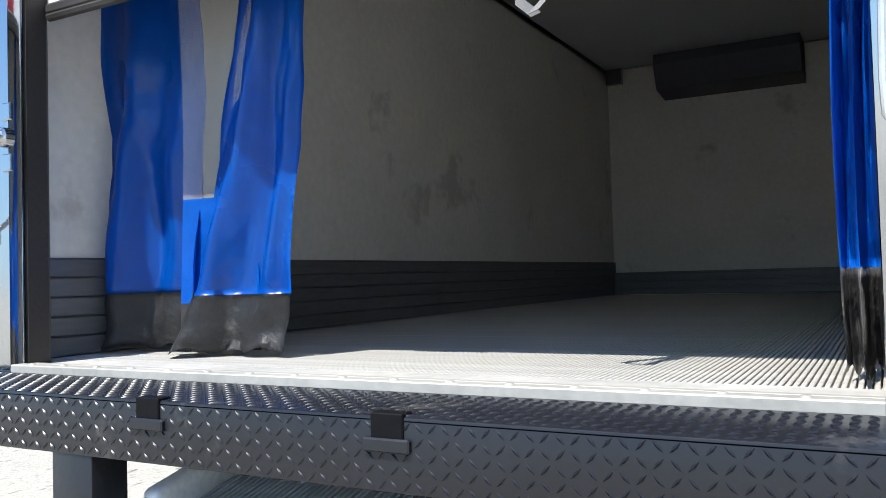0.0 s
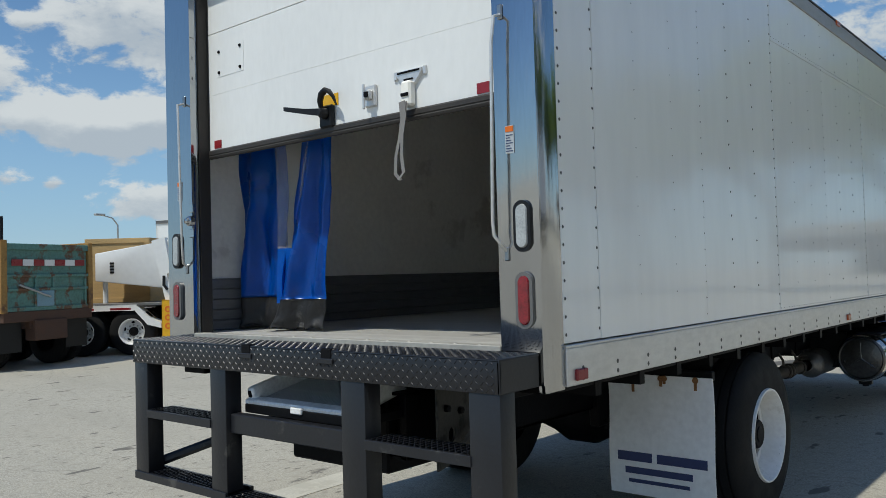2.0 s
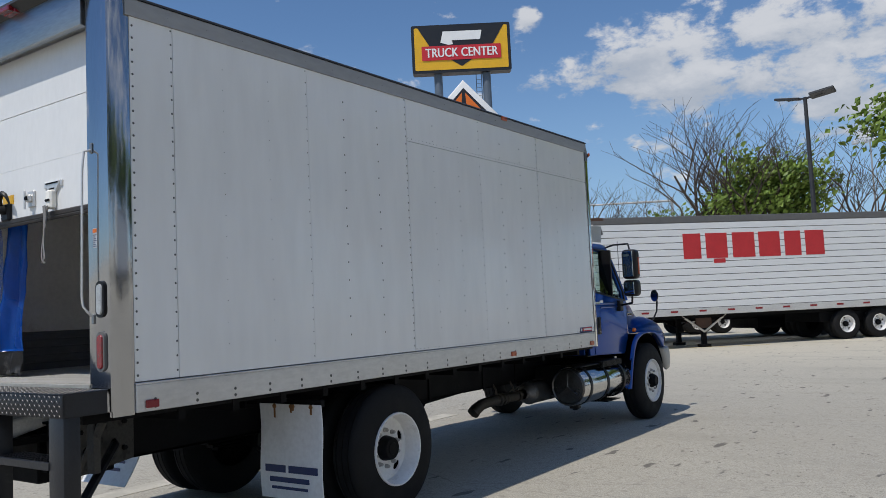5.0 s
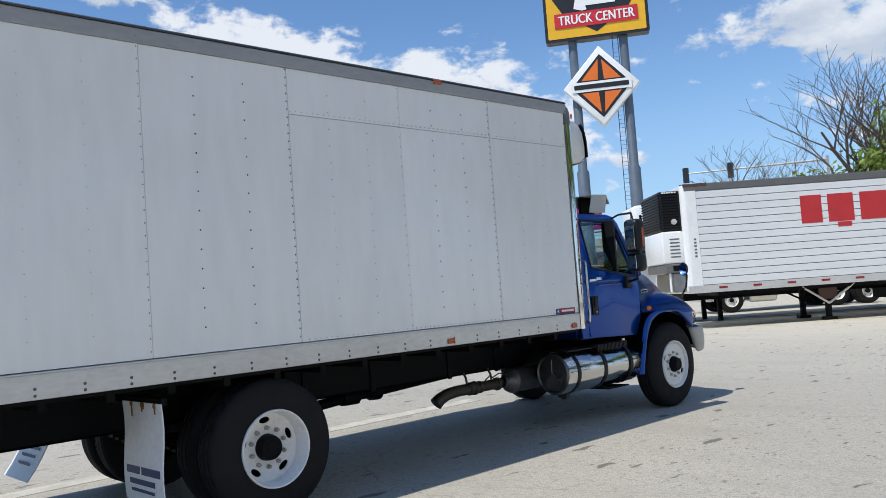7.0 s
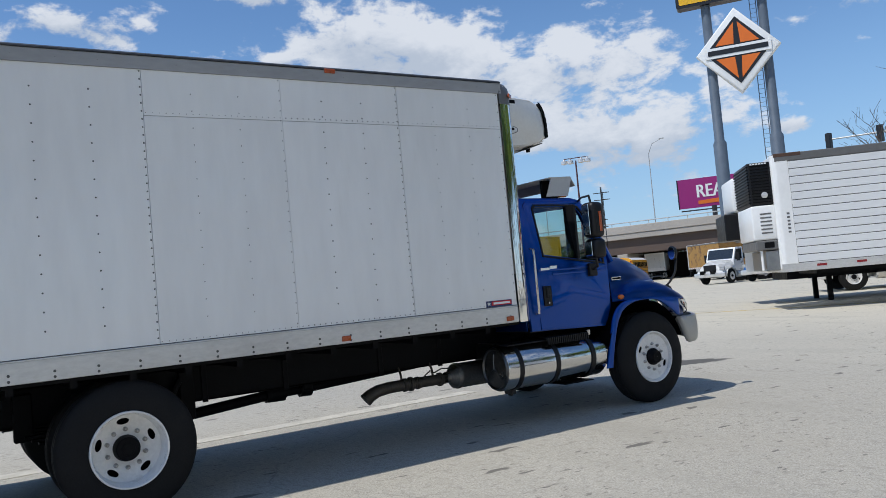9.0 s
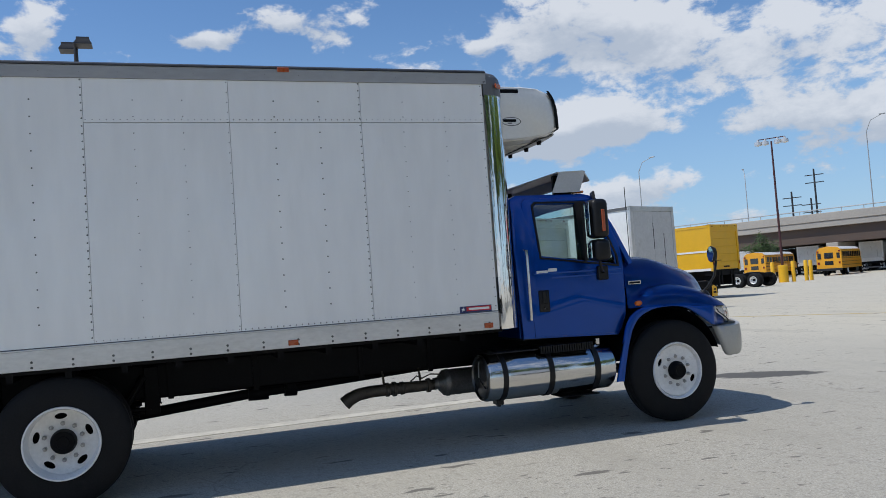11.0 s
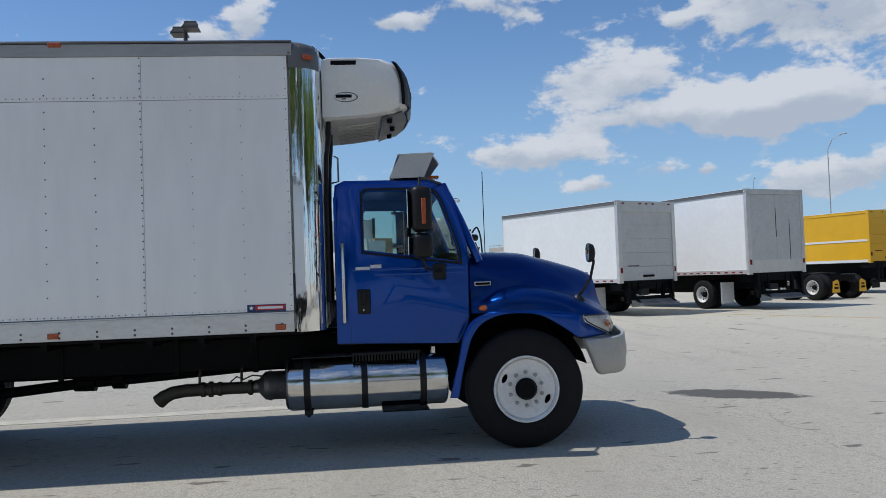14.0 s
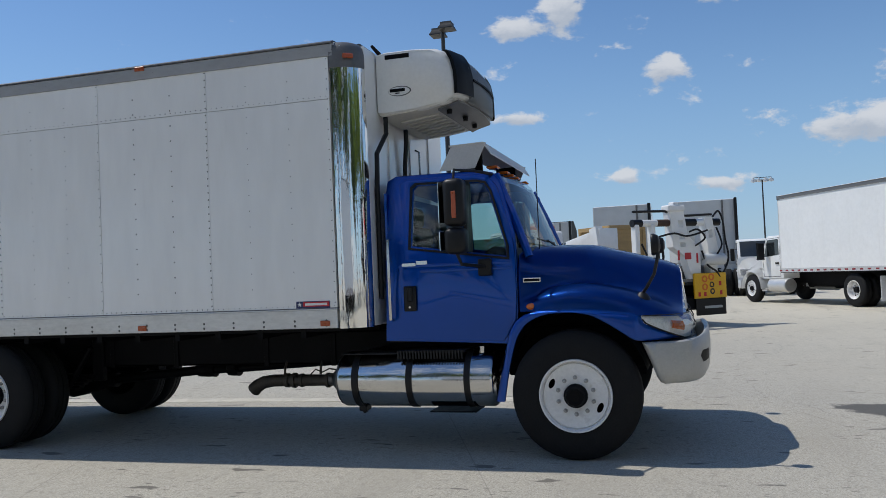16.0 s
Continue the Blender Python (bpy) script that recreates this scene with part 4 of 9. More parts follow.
box(bm, -1.1, 1.1, YF + 0.0, YF + 0.22, 3.40, 3.48, 0.01)
part("front_cap_rail", bm, GREY, body)
# maker's plate on the side, a plain dark bar with a red field
for s in (1,):
    bm = B(); box(bm, X1, X1 + 0.0045, 5.675, 5.985, 1.252, 1.31); lb = part("maker_plate", bm, NAVY, body, "dark maker's plate", smooth=False)
    bm = B(); box(bm, X1 + 0.002, X1 + 0.0075, 5.74, 5.978, 1.265, 1.304); part("plate_field", bm, SIGNRED, lb, smooth=False)
    bm = B(); box(bm, X1 + 0.004, X1 + 0.0095, 5.76, 5.96, 1.274, 1.294); part("plate_bar", bm, SIGNWHITE, lb, smooth=False)
    bm = B()
    star = [(5.708 + (0.021 if k % 2 == 0 else 0.009) * math.sin(math.pi * k / 5), 1.283 + (0.021 if k % 2 == 0 else 0.009) * math.cos(math.pi * k / 5)) for k in range(10)]
    plate(bm, star, [], 0.003, lambda u, v, w: (X1 + 0.0046 + w, u, v)); part("plate_star", bm, SIGNWHITE, lb, smooth=False)

# refrigeration unit on the front wall
ref = new("refrigeration_unit"); ref.parent = truck
tagged(ref, label="white refrigeration unit on the box front")
REFW = material("white_plastic_shroud", (0.78, 0.78, 0.75), 0.35, vary=0.06, scale=3, grain=30)
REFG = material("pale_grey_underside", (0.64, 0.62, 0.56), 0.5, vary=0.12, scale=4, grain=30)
RC, RW = 0.16, 0.705   # middle and half width of the unit


def front_y(x):
    """The unit's front is bowed, seen from above."""
    return 7.115 - 0.085 * ((x - RC) / RW) ** 2


shroud_xs = [-RW, -RW + 0.02, -RW + 0.05, -0.4, 0.0, 0.4, RW - 0.05, RW - 0.02, RW]
bm = B()
rings = []
for dx in shroud_xs:
    x = RC + dx
    e = max(0.0, (abs(dx) - RW + 0.05) / 0.05)
    k = 1 - 0.06 * e * e
    yf = front_y(x) - 0.02 * e
    prof = [(6.315, 2.915), (6.315, 3.445), (6.40, 3.462), (6.65, 3.462), (6.85, 3.445), (yf - 0.08, 3.40), (yf - 0.02, 3.32), (yf + 0.01, 3.15), (yf + 0.005, 3.035), (yf - 0.10, 2.965), (6.70, 2.925), (6.40, 2.905)]
    rings.append([(x, 6.315 + (y - 6.315) * k, 3.18 + (z - 3.18) * k) for y, z in prof])
loop_bm(bm, rings)
part("shroud", bm, REFW, ref, "white moulded shroud", angle=40)
# dark corner grilles and the grey front face
for s in (1, -1):
    bm = B()
    rows_ = []
    for dx, o in ((RW + 0.004, -0.02), (RW + 0.002, 0.008), (RW - 0.06, 0.018), (RW - 0.15, 0.02), (RW - 0.29, 0.026)):
        yf = front_y(RC + dx) + o
        rows_.append([(RC + s * dx, yf + 0.008 - 0.085 * t ** 4, 3.03 + 0.385 * t + 0.03 * (RW - dx)) for t in (0, 0.25, 0.5, 0.75, 0.9, 1)])
    loop_bm(bm, rows_, close_ring=False); bmesh.ops.solidify(bm, geom=bm.faces[:], thickness=0.006)
    part("corner_grille", bm, PLASTIC, ref, "dark grey corner grille")
bm = B()
rows_ = []
for dx in (-0.46, -0.25, 0, 0.25, 0.46):
    yf = front_y(RC + dx) + 0.022
    rows_.append([(RC + dx, yf - 0.03, 2.985), (RC + dx, yf, 3.03), (RC + dx, yf + 0.004, 3.15), (RC + dx, yf - 0.01, 3.30), (RC + dx, yf - 0.09, 3.40)])
loop_bm(bm, rows_, close_ring=False); bmesh.ops.solidify(bm, geom=bm.faces[:], thickness=0.01)
part("front_panel", bm, material("satin_grey_plastic", (0.22, 0.22, 0.215), 0.3, vary=0.08), ref, "grey front panel")
for k in range(1):
    z = 3.19
    bm = B(); loop_bm(bm, [[(RC + dx, front_y(RC + dx) + 0.034, z), (RC + dx, front_y(RC + dx) + 0.034, z + 0.016), (RC + dx, front_y(RC + dx) + 0.02, z + 0.016), (RC + dx, front_y(RC + dx) + 0.02, z)] for dx in (-0.4, -0.2, 0, 0.2, 0.4)]); part("slat", bm, BLACK, ref)
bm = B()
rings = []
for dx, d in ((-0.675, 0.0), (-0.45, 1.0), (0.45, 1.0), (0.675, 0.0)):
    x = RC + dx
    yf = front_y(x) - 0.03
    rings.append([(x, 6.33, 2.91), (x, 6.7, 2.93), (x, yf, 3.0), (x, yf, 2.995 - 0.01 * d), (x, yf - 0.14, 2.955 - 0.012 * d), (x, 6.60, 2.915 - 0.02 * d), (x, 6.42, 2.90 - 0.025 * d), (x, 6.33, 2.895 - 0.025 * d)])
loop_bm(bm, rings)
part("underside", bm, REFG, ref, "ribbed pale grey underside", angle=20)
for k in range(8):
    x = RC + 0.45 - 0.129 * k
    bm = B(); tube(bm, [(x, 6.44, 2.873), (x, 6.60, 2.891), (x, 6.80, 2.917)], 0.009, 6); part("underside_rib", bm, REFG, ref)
bm = B()
loop_bm(bm, [[(RC + dx, front_y(RC + dx) - 0.02, 2.99), (RC + dx, front_y(RC + dx) - 0.025, 2.975), (RC + dx, front_y(RC + dx) - 0.17, 2.934), (RC + dx, 6.84, 2.915), (RC + dx, 6.84, 2.93)] for dx in (-0.62, -0.45, -0.2, 0.2, 0.45, 0.62)])
part("front_underpanel", bm, GREY, ref, "dark grey panel under the front edge")
for dx in (-0.3, 0.1, 0.5):
    bm = B(); lathe(bm, [(2.90, 0.022), (2.94, 0.026)], axis="Z", n=12, centre=(RC + dx, front_y(RC + dx) - 0.16, 0), cap=True); part("drain_plug", bm, BLACK, ref)
BX = RC + RW
bm = B(); plate(bm, ring_pts(6.525, 3.10, 0.105, 24, 0.045), [], 0.004, lambda u, v, w: (BX - 0.002 + w, u, v)); bd = part("badge_oval", bm, GREY, ref, "grey oval badge", smooth=False)
bm = B(); plate(bm, ring_pts(6.52, 3.10, 0.098, 24, 0.037), [], 0.004, lambda u, v, w: (BX + 0.001 + w, u, v)); part("badge_field", bm, REFW, bd, smooth=False)
bm = B(); box(bm, BX + 0.003, BX + 0.0075, 6.435, 6.575, 3.094, 3.122); box(bm, BX + 0.003, BX + 0.0075, 6.485, 6.525, 3.078, 3.087); part("badge_bar", bm, BLACK, bd, smooth=False)
bm = B(); box(bm, BX - 0.10, BX + 0.0035, 6.395, 6.625, 3.385, 3.43, 0.006); nt_ = part("lift_slot", bm, BLACK, ref, "dark lifting slot")
bm = B(); tube(bm, [(BX - 0.03, 6.34, 3.45), (BX - 0.03, 6.27, 3.535)], [0.02, 0.014], 6); part("exhaust_stub", bm, BLACK, ref)
for x, x2 in ((0.80, 1.0), (0.25, 0.25)):
    bm = B(); tube(bm, [(x, 6.36, 2.90), (x, 6.36, 2.75), (x2, 6.34, 2.55), (x2, 6.33, 2.2), (x2, 6.33, 1.3)], 0.022, 8); part("hose", bm, PLASTIC, ref, "black hose down the front wall")
bm = B(); tube(bm, [(0.05, 6.38, 2.70), (0.05, 6.42, 2.68), (0.05, 6.42, 2.45), (0.05, 6.33, 2.43)], 0.01, 6); part("pipe", bm, STEEL, ref)

# evaporator inside
ev = new("evaporator"); ev.parent = truck
EVM = material("dark_grey_casing", (0.10, 0.10, 0.105), 0.5, vary=0.15)
bm = B()
loop_bm(bm, [[(x, 6.12, 3.39), (x, 5.72, 3.39), (x, 5.70, 3.30), (x, 5.80, 3.09), (x, 6.12, 3.05)] for x in (-0.66, 0.55)])
part("casing", bm, EVM, ev, "dark evaporator casing under the ceiling", angle=20)
bm = B()
for x in (-0.5, -0.1, 0.35):
    box(bm, x - 0.012, x + 0.012, 5.735, 5.75, 3.36, 3.41)
part("brackets", bm, STEEL, ev)

# rear bumper platform
bump = new("rear_bumper"); bump.parent = truck
tagged(bump, label="black tread-plate rear bumper with steps")
BY = -0.385
bm = B()
box(bm, -1.255, 1.285, BY, -0.125, 1.215, 1.228, 0.005, 2)
box(bm, -1.255, 1.285, BY, BY + 0.012, 1.10, 1.226, 0.004, 2)
box(bm, -1.255, -1.243, BY, -0.13, 1.10, 1.22, 0.003); box(bm, 1.273, 1.285, BY, -0.13, 1.10, 1.22, 0.003)
part("platform", bm, BUMPBLK, bump, "black painted tread-plate platform")
# raised tread lugs on top and front
bm = B()
step = 0.0245
for i in range(104):
    for j in range(15):
        u = -1.245 + i * step
        if u > 1.275:
            continue
        a = radians(45 if (i + j) % 2 else -45)
        du, dv_, wu, wv = 0.0132 * math.cos(a), 0.0132 * math.sin(a), -0.0036 * math.sin(a), 0.0036 * math.cos(a)
        if j < 10:
            v = BY + 0.014 + j * step
            f = lambda p, q, h: (p, q, 1.228 + h)
        else:
            v = 1.113 + (j - 10) * step
            f = lambda p, q, h: (p, BY - h, q)
        lo = [bm.verts.new(f(u + x, v + y, -0.0005)) for x, y in ((du, dv_), (wu, wv), (-du, -dv_), (-wu, -wv))]
        hi = bm.verts.new(f(u + du * 0.4, v + dv_ * 0.4, 0.0026)), bm.verts.new(f(u - du * 0.4, v - dv_ * 0.4, 0.0026))
        bm.faces.new((lo[0], lo[1], hi[0])); bm.faces.new((lo[1], lo[2], hi[1])); bm.faces.new((lo[1], hi[1], hi[0]))
        bm.faces.new((lo[2], lo[3], hi[1])); bm.faces.new((lo[3], lo[0], hi[0])); bm.faces.new((lo[3], hi[0], hi[1]))
tagged(part("tread_pattern", bm, BUMPBLK, bump), kind="stuff")
for x in (-0.21, 0.36):
    bm = B(); box(bm, x - 0.032, x + 0.032, BY - 0.0045, BY + 0.03, 1.19, 1.2335, 0.002); part("slot", bm, BLACK, bump)
    bm = B(); box(bm, x - 0.046, x + 0.046, BY - 0.010, BY + 0.01, 1.168, 1.192, 0.003); part("slot_lip", bm, BUMPBLK, bump)
for x0, x1 in ((-1.245, -1.115), (-0.52, -0.39), (0.44, 0.585), (1.135, 1.28)):
    bm = B(); box(bm, x0, x1, BY + 0.005, BY + 0.10, 0.50, 1.11, 0.005, 2); part("leg", bm, BUMPBLK, bump)
for x0, x1, z in ((-1.12, -0.52, 0.835), (0.58, 1.14, 0.855), (-1.25, -0.40, 0.49), (-0.40, 0.58, 0.47), (0.58, 1.28, 0.49)):
    bm = B()
    box(bm, x0, x1, BY + 0.0, BY + 0.02, z - 0.03, z + 0.012, 0.002); box(bm, x0, x1, BY + 0.15, BY + 0.17, z - 0.03, z + 0.012, 0.002)
    k = x0 + 0.02
    while k < x1 - 0.03:
        for q in range(4):
            box(bm, k, k + 0.008, BY + 0.02 + q * 0.034, BY + 0.046 + q * 0.034, z - 0.006, z + 0.016)
        k += 0.03
    box(bm, x0, x1, BY + 0.02, BY + 0.15, z - 0.012, z - 0.004)
    part("grip_step", bm, BUMPBLK, bump, "serrated grip-strut step", smooth=False)
bm = B(); box(bm, -0.39, 0.44, BY + 0.03, BY + 0.09, 0.79, 0.885, 0.005); part("cross_bar", bm, BUMPBLK, bump)
for x in (-1.19, 1.2):
    bm = B(); tube(bm, [(x, BY + 0.08, 0.53), (x * 0.5, 0.35, 0.82)], 0.028, 8); part("brace", bm, BUMPBLK, bump)
for x0, x1 in ((-1.1, -0.9), (1.0, 1.1)):
    bm = B(); box(bm, x0, x1, -0.16, 0.3, 1.03, 1.1, 0.004); part("bracket", bm, BLACK, bump)

# chassis
ch = new("chassis"); ch.parent = truck
DUSTY = material("dusty_grey_steel", (0.055, 0.052, 0.047), 0.7, vary=0.35, scale=9, grain=60, spots=0.8, spot_col=(0.012, 0.011, 0.010), spot_scale=9, spot_cut=0.54)
bm = B(); plate(bm, [(0.02, 0.66), (0.55, 0.70), (0.55, 1.04), (0.02, 1.04)], [ring_pts(0.16, 0.80, 0.035, 12), ring_pts(0.38, 0.82, 0.03, 12)], 0.012, lambda u, v, w: (0.49 + w + 0.25 * (0.55 - u), u, v)); part("hanger_plate", bm, DUSTY, ch, "dusty grey hanger plate with bolts", smooth=False)
for y, z in ((0.1, 0.93), (0.24, 0.9), (0.3, 0.72), (0.46, 0.95), (0.46, 0.78)):
    bm = B(); lathe(bm, [(0.50 + 0.25 * (0.55 - y), 0.018), (0.525 + 0.25 * (0.55 - y), 0.016), (0.53 + 0.25 * (0.55 - y), 0.001)], n=6, centre=(0, y, z)); part("bolt", bm, BLACK, ch)
for x0, x1, z0, z1 in ((1.0, 0.70, 1.03, 0.72),):
    bm = B(); tube(bm, [(x0, 0.02, z0), (x1, 0.06, z1)], 0.026, 6); part("strut", bm, DUSTY, ch)
bm = B(); box(bm, 0.86, 0.93, 0.0, 0.05, 0.72, 1.05, 0.006); part("strut", bm, DUSTY, ch)
for s in (1, -1):
    bm = B(); box(bm, s * 0.42, s * 0.46, 0.0, 8.6, 0.69, 1.0, 0.004); box(bm, s * 0.34, s * 0.46, 0.0, 8.6, 0.985, 1.0); box(bm, s * 0.34, s * 0.46, 0.0, 8.6, 0.69, 0.705)
    for y in (3.15, 3.9, 4.9, 5.6):
        box(bm, s * 0.46, s * 0.475, y, y + 0.05, 0.675, 1.08, 0.003)
    part("frame_rail", bm, BLACK, ch)
    bm = B(); box(bm, s * 0.36, s * 0.47, 0.1, 6.1, 1.0, 1.09, 0.004); part("sill", bm, BLACK, ch)
    bm = B(); box(bm, s * 0.395, s * 1.245, 0.0, 6.1, 1.05, 1.1); part("underfloor", bm, BLACK, ch)
    bm = B()
    for k in range(6):
        box(bm, s * 0.44, s * 0.52, 1.75 + 0.05 * k, 3.0 - 0.05 * k, 0.60 - 0.03 * k, 0.625 - 0.03 * k, 0.003)
    box(bm, s * 0.43, s * 0.50, 1.68, 1.82, 0.58, 0.95, 0.01); box(bm, s * 0.43, s * 0.50, 2.95, 3.08, 0.55, 0.98, 0.01)
    tube(bm, [(s * 0.55, 2.7, 0.50), (s * 0.52, 2.95, 0.9)], 0.03, 8)
    part("leaf_spring", bm, BLACK, ch)
for k in range(14):
    bm = B(); box(bm, -1.25, 1.25, 0.35 + 0.41 * k, 0.40 + 0.41 * k, 1.0, 1.10); part("cross_sill", bm, BLACK, ch)
for y in (0.05, 1.2, 3.4, 4.6, 6.4, 7.4):
    bm = B(); box(bm, -0.40, 0.40, y, y + 0.08, 0.78, 0.98, 0.004); part("cross_member", bm, BLACK, ch)
bm = B(); lathe(bm, [(-0.95, 0.09), (-0.4, 0.075), (-0.22, 0.13), (-0.1, 0.19), (0.1, 0.19), (0.22, 0.13), (0.4, 0.075), (0.95, 0.09)], n=20, centre=(0, 2.36, 0.515)); lathe(bm, [(2.30, 0.18), (2.60, 0.14), (2.75, 0.07)], axis="Y", n=18, centre=(0, 0, 0.515))
part("rear_axle", bm, BLACK, ch)
bm = B(); tube(bm, [(0, 2.7, 0.49), (0, 3.95, 0.598), (0, 4.35, 0.61), (0, 6.6, 0.74)], [0.05, 0.05, 0.045, 0.045], 12)
for y, z in ((2.8, 0.50), (3.95, 0.60), (4.3, 0.608), (4.02, 0.60)):
    lathe(bm, [(y - 0.06, 0.075), (y + 0.06, 0.08)], axis="Y", n=12, centre=(0, 0, z), cap=True)
box(bm, -0.1, 0.1, 4.25, 4.35, 0.60, 0.98, 0.01)
part("drive_shaft", bm, BLACK, ch)
bm = B(); box(bm, -0.9, 0.9, 7.92, 8.02, 0.40, 0.50, 0.02); part("front_axle", bm, BLACK, ch)
bm = B(); box(bm, -0.38, 0.38, 7.2, 8.55, 0.55, 1.35, 0.08); part("engine", bm, BLACK, ch)
bm = B(); box(bm, -0.33, 0.36, -0.02, 0.5, 0.62, 0.98, 0.01); part("rear_cross_panel", bm, BLACK, ch, "dirty black panel between the rails")
# rear wheels, front wheels
wheel(truck, 1.285, 2.36, 0.504, 1, False); wheel(truck, -1.245, 2.36, 0.504, -1, False)
wheel(truck, 1.225, 7.97, 0.504, 1, True); wheel(truck, -1.225, 7.97, 0.504, -1, True)
# mud flaps
for s in (1, -1):
    fl = new("mud_flap"); fl.parent = truck
    tagged(fl, label="white mud flap with navy lettering, rust-streaked")
    bm = B()
    rings = []
    for k in range(9):
        z = 0.945 - 0.085 * k
        bend = 0.0 if s > 0 else 0.03 * (k / 8) ** 2 * 8 * 0.35
        off = (0.01 * math.sin(k * 0.8) if s > 0 else -0.26 * (k / 8) ** 2)
        rings.append([(s * 0.67, 1.5 + off, z), (s * 1.295, 1.5 + off, z), (s * 1.295, 1.508 + off, z), (s * 0.67, 1.508 + off, z)])
    loop_bm(bm, rings)
    part("flap_sheet", bm, FLAP, fl)
    bm = B(); box(bm, s * 0.45, s * 1.29, 1.51, 1.55, 0.93, 0.98, 0.004); box(bm, s * 0.43, s * 0.52, 1.49, 1.58, 0.90, 1.05, 0.004); part("flap_bracket", bm, BLACK, fl)
    bm = B()
    for x, l in ((0.83, 0.10), (1.0, 0.06), (1.02, 0.045), (1.20, 0.07)):
        box(bm, s * x - 0.008, s * x + 0.008, 1.4965, 1.5005, 0.945 - l, 0.945)
        lathe(bm, [(1.5, 0.018), (1.492, 0.016), (1.49, 0.001)], axis="Y", n=8, centre=(s * x, 0, 0.93))
    part("rust", bm, RUST, fl, smooth=False)
    bm = B()
    cx = s * 0.98
    if s > 0:
        # a name, a number and an address, as plain bars of their size
        x = cx - 0.255
        for w in (0.21, 0.29):
            box(bm, x, x + w, 1.489, 1.4975, 0.455, 0.507); x += w + 0.03
        box(bm, cx - 0.21, cx + 0.19, 1.489, 1.4975, 0.385, 0.422)
        box(bm, cx - 0.19, cx + 0.17, 1.489, 1.4975, 0.335, 0.355)
    else:
        for z, a in ((0.48, 0.20), (0.42, 0.16), (0.36, 0.14)):
            o = -0.26 * ((0.93 - z) / 0.68) ** 2
            box(bm, cx - a, cx + a, 1.494 + o, 1.498 + o, z, z + 0.03, m=None)
    part("flap_print", bm, NAVY, fl, smooth=False)
# exhaust and tank
ex = new("exhaust"); ex.parent = truck
PIPE = material("heat_browned_pipe", (0.10, 0.085, 0.07), 0.6, metal=0.5, vary=0.35, scale=10, grain=80)
EXX = 0.50
bm = B(); tube(bm, [(EXX - 0.08, 4.75, 0.445), (EXX - 0.07, 4.80, 0.485), (EXX - 0.05, 4.88, 0.522), (EXX - 0.03, 5.0, 0.54), (EXX, 5.2, 0.546), (EXX, 5.66, 0.545)], [0.068, 0.064, 0.06, 0.058, 0.056, 0.052], 14); part("tail_pipe", bm, PIPE, ex, "curved tail pipe")
for y, r in ((5.16, 0.068), (5.23, 0.072), (5.31, 0.064), (5.58, 0.07)):
    bm = B(); lathe(bm, [(y - 0.02, r - 0.006), (y - 0.014, r), (y + 0.014, r), (y + 0.02, r - 0.006)], axis="Y", n=14, centre=(EXX, 0, 0.545), cap=True); part("clamp", bm, PIPE, ex)
for y in (5.13, 5.50):
    bm = B(); tube(bm, [(EXX, y, 0.60), (EXX - 0.01, y, 0.66), (EXX - 0.05, y, 0.72)], 0.012, 8); part("hanger", bm, PIPE, ex)
bm = B(); tube(bm, [(EXX, 5.40, 0.60), (EXX + 0.02, 5.46, 0.65), (EXX, 5.52, 0.62), (EXX + 0.02, 5.60, 0.655), (EXX + 0.06, 5.75, 0.64)], 0.007, 6); part("sensor_wire", bm, PIPE, ex)
CAN = material("dull_steel_canister", (0.20, 0.19, 0.18), 0.45, metal=0.7, vary=0.3, scale=8, grain=60)
bm = B(); lathe(bm, [(5.62, 0.055), (5.66, 0.06), (5.70, 0.105), (5.72, 0.125), (5.74, 0.128), (5.75, 0.134), (5.77, 0.134), (5.78, 0.128), (6.3, 0.128)], axis="Y", n=24, centre=(EXX + 0.05, 0, 0.56)); part("converter", bm, CAN, ex, "dull steel exhaust canister")
tk = new("fuel_tank"); tk.parent = truck
tagged(tk, label="polished aluminium fuel tank with black straps")
bm = B(); lathe(bm, [(5.962, 0.212), (5.985, 0.228), (7.285, 0.228), (7.305, 0.215), (7.315, 0.19), (7.315, 0.0)], axis="Y", n=40, centre=(0.965, 0, 0.615)); part("tank_shell", bm, TANKMET, tk)
# the underbody's dark reflection on the tank end is put into its colour
TANKEND = material("reflection_darkened_aluminium", (0.16, 0.155, 0.15), 0.32, metal=0.9, vary=0.3, scale=6, grain=40, bump=0.002)
bm = B(); lathe(bm, [(5.968, 0.205), (5.968, 0.217), (5.955, 0.214), (5.945, 0.20), (5.962, 0.188), (5.950, 0.13), (5.943, 0.06), (5.942, 0.0)], axis="Y", n=40, centre=(0.965, 0, 0.615))
for a in (90, 215, 325):
    tube(bm, [(0.965, 5.944, 0.615), (0.965 + 0.15 * math.cos(radians(a)), 5.953, 0.615 + 0.15 * math.sin(radians(a)))], [0.012, 0.006], 6)
part("tank_end", bm, TANKEND, tk, "stamped tank end, coloured dark for what it reflects")
bm = B(); box(bm, 0.90, 1.02, 6.09, 6.16, 0.345, 0.40, 0.008); box(bm, 0.93, 0.99, 6.11, 6.14, 0.325, 0.35, 0.006); part("sump", bm, PLASTIC, tk)
bm = B(); box(bm, 0.82, 1.10, 6.75, 7.15, 0.352, 0.362, 0.002); part("step_plate", bm, BLACK, tk)
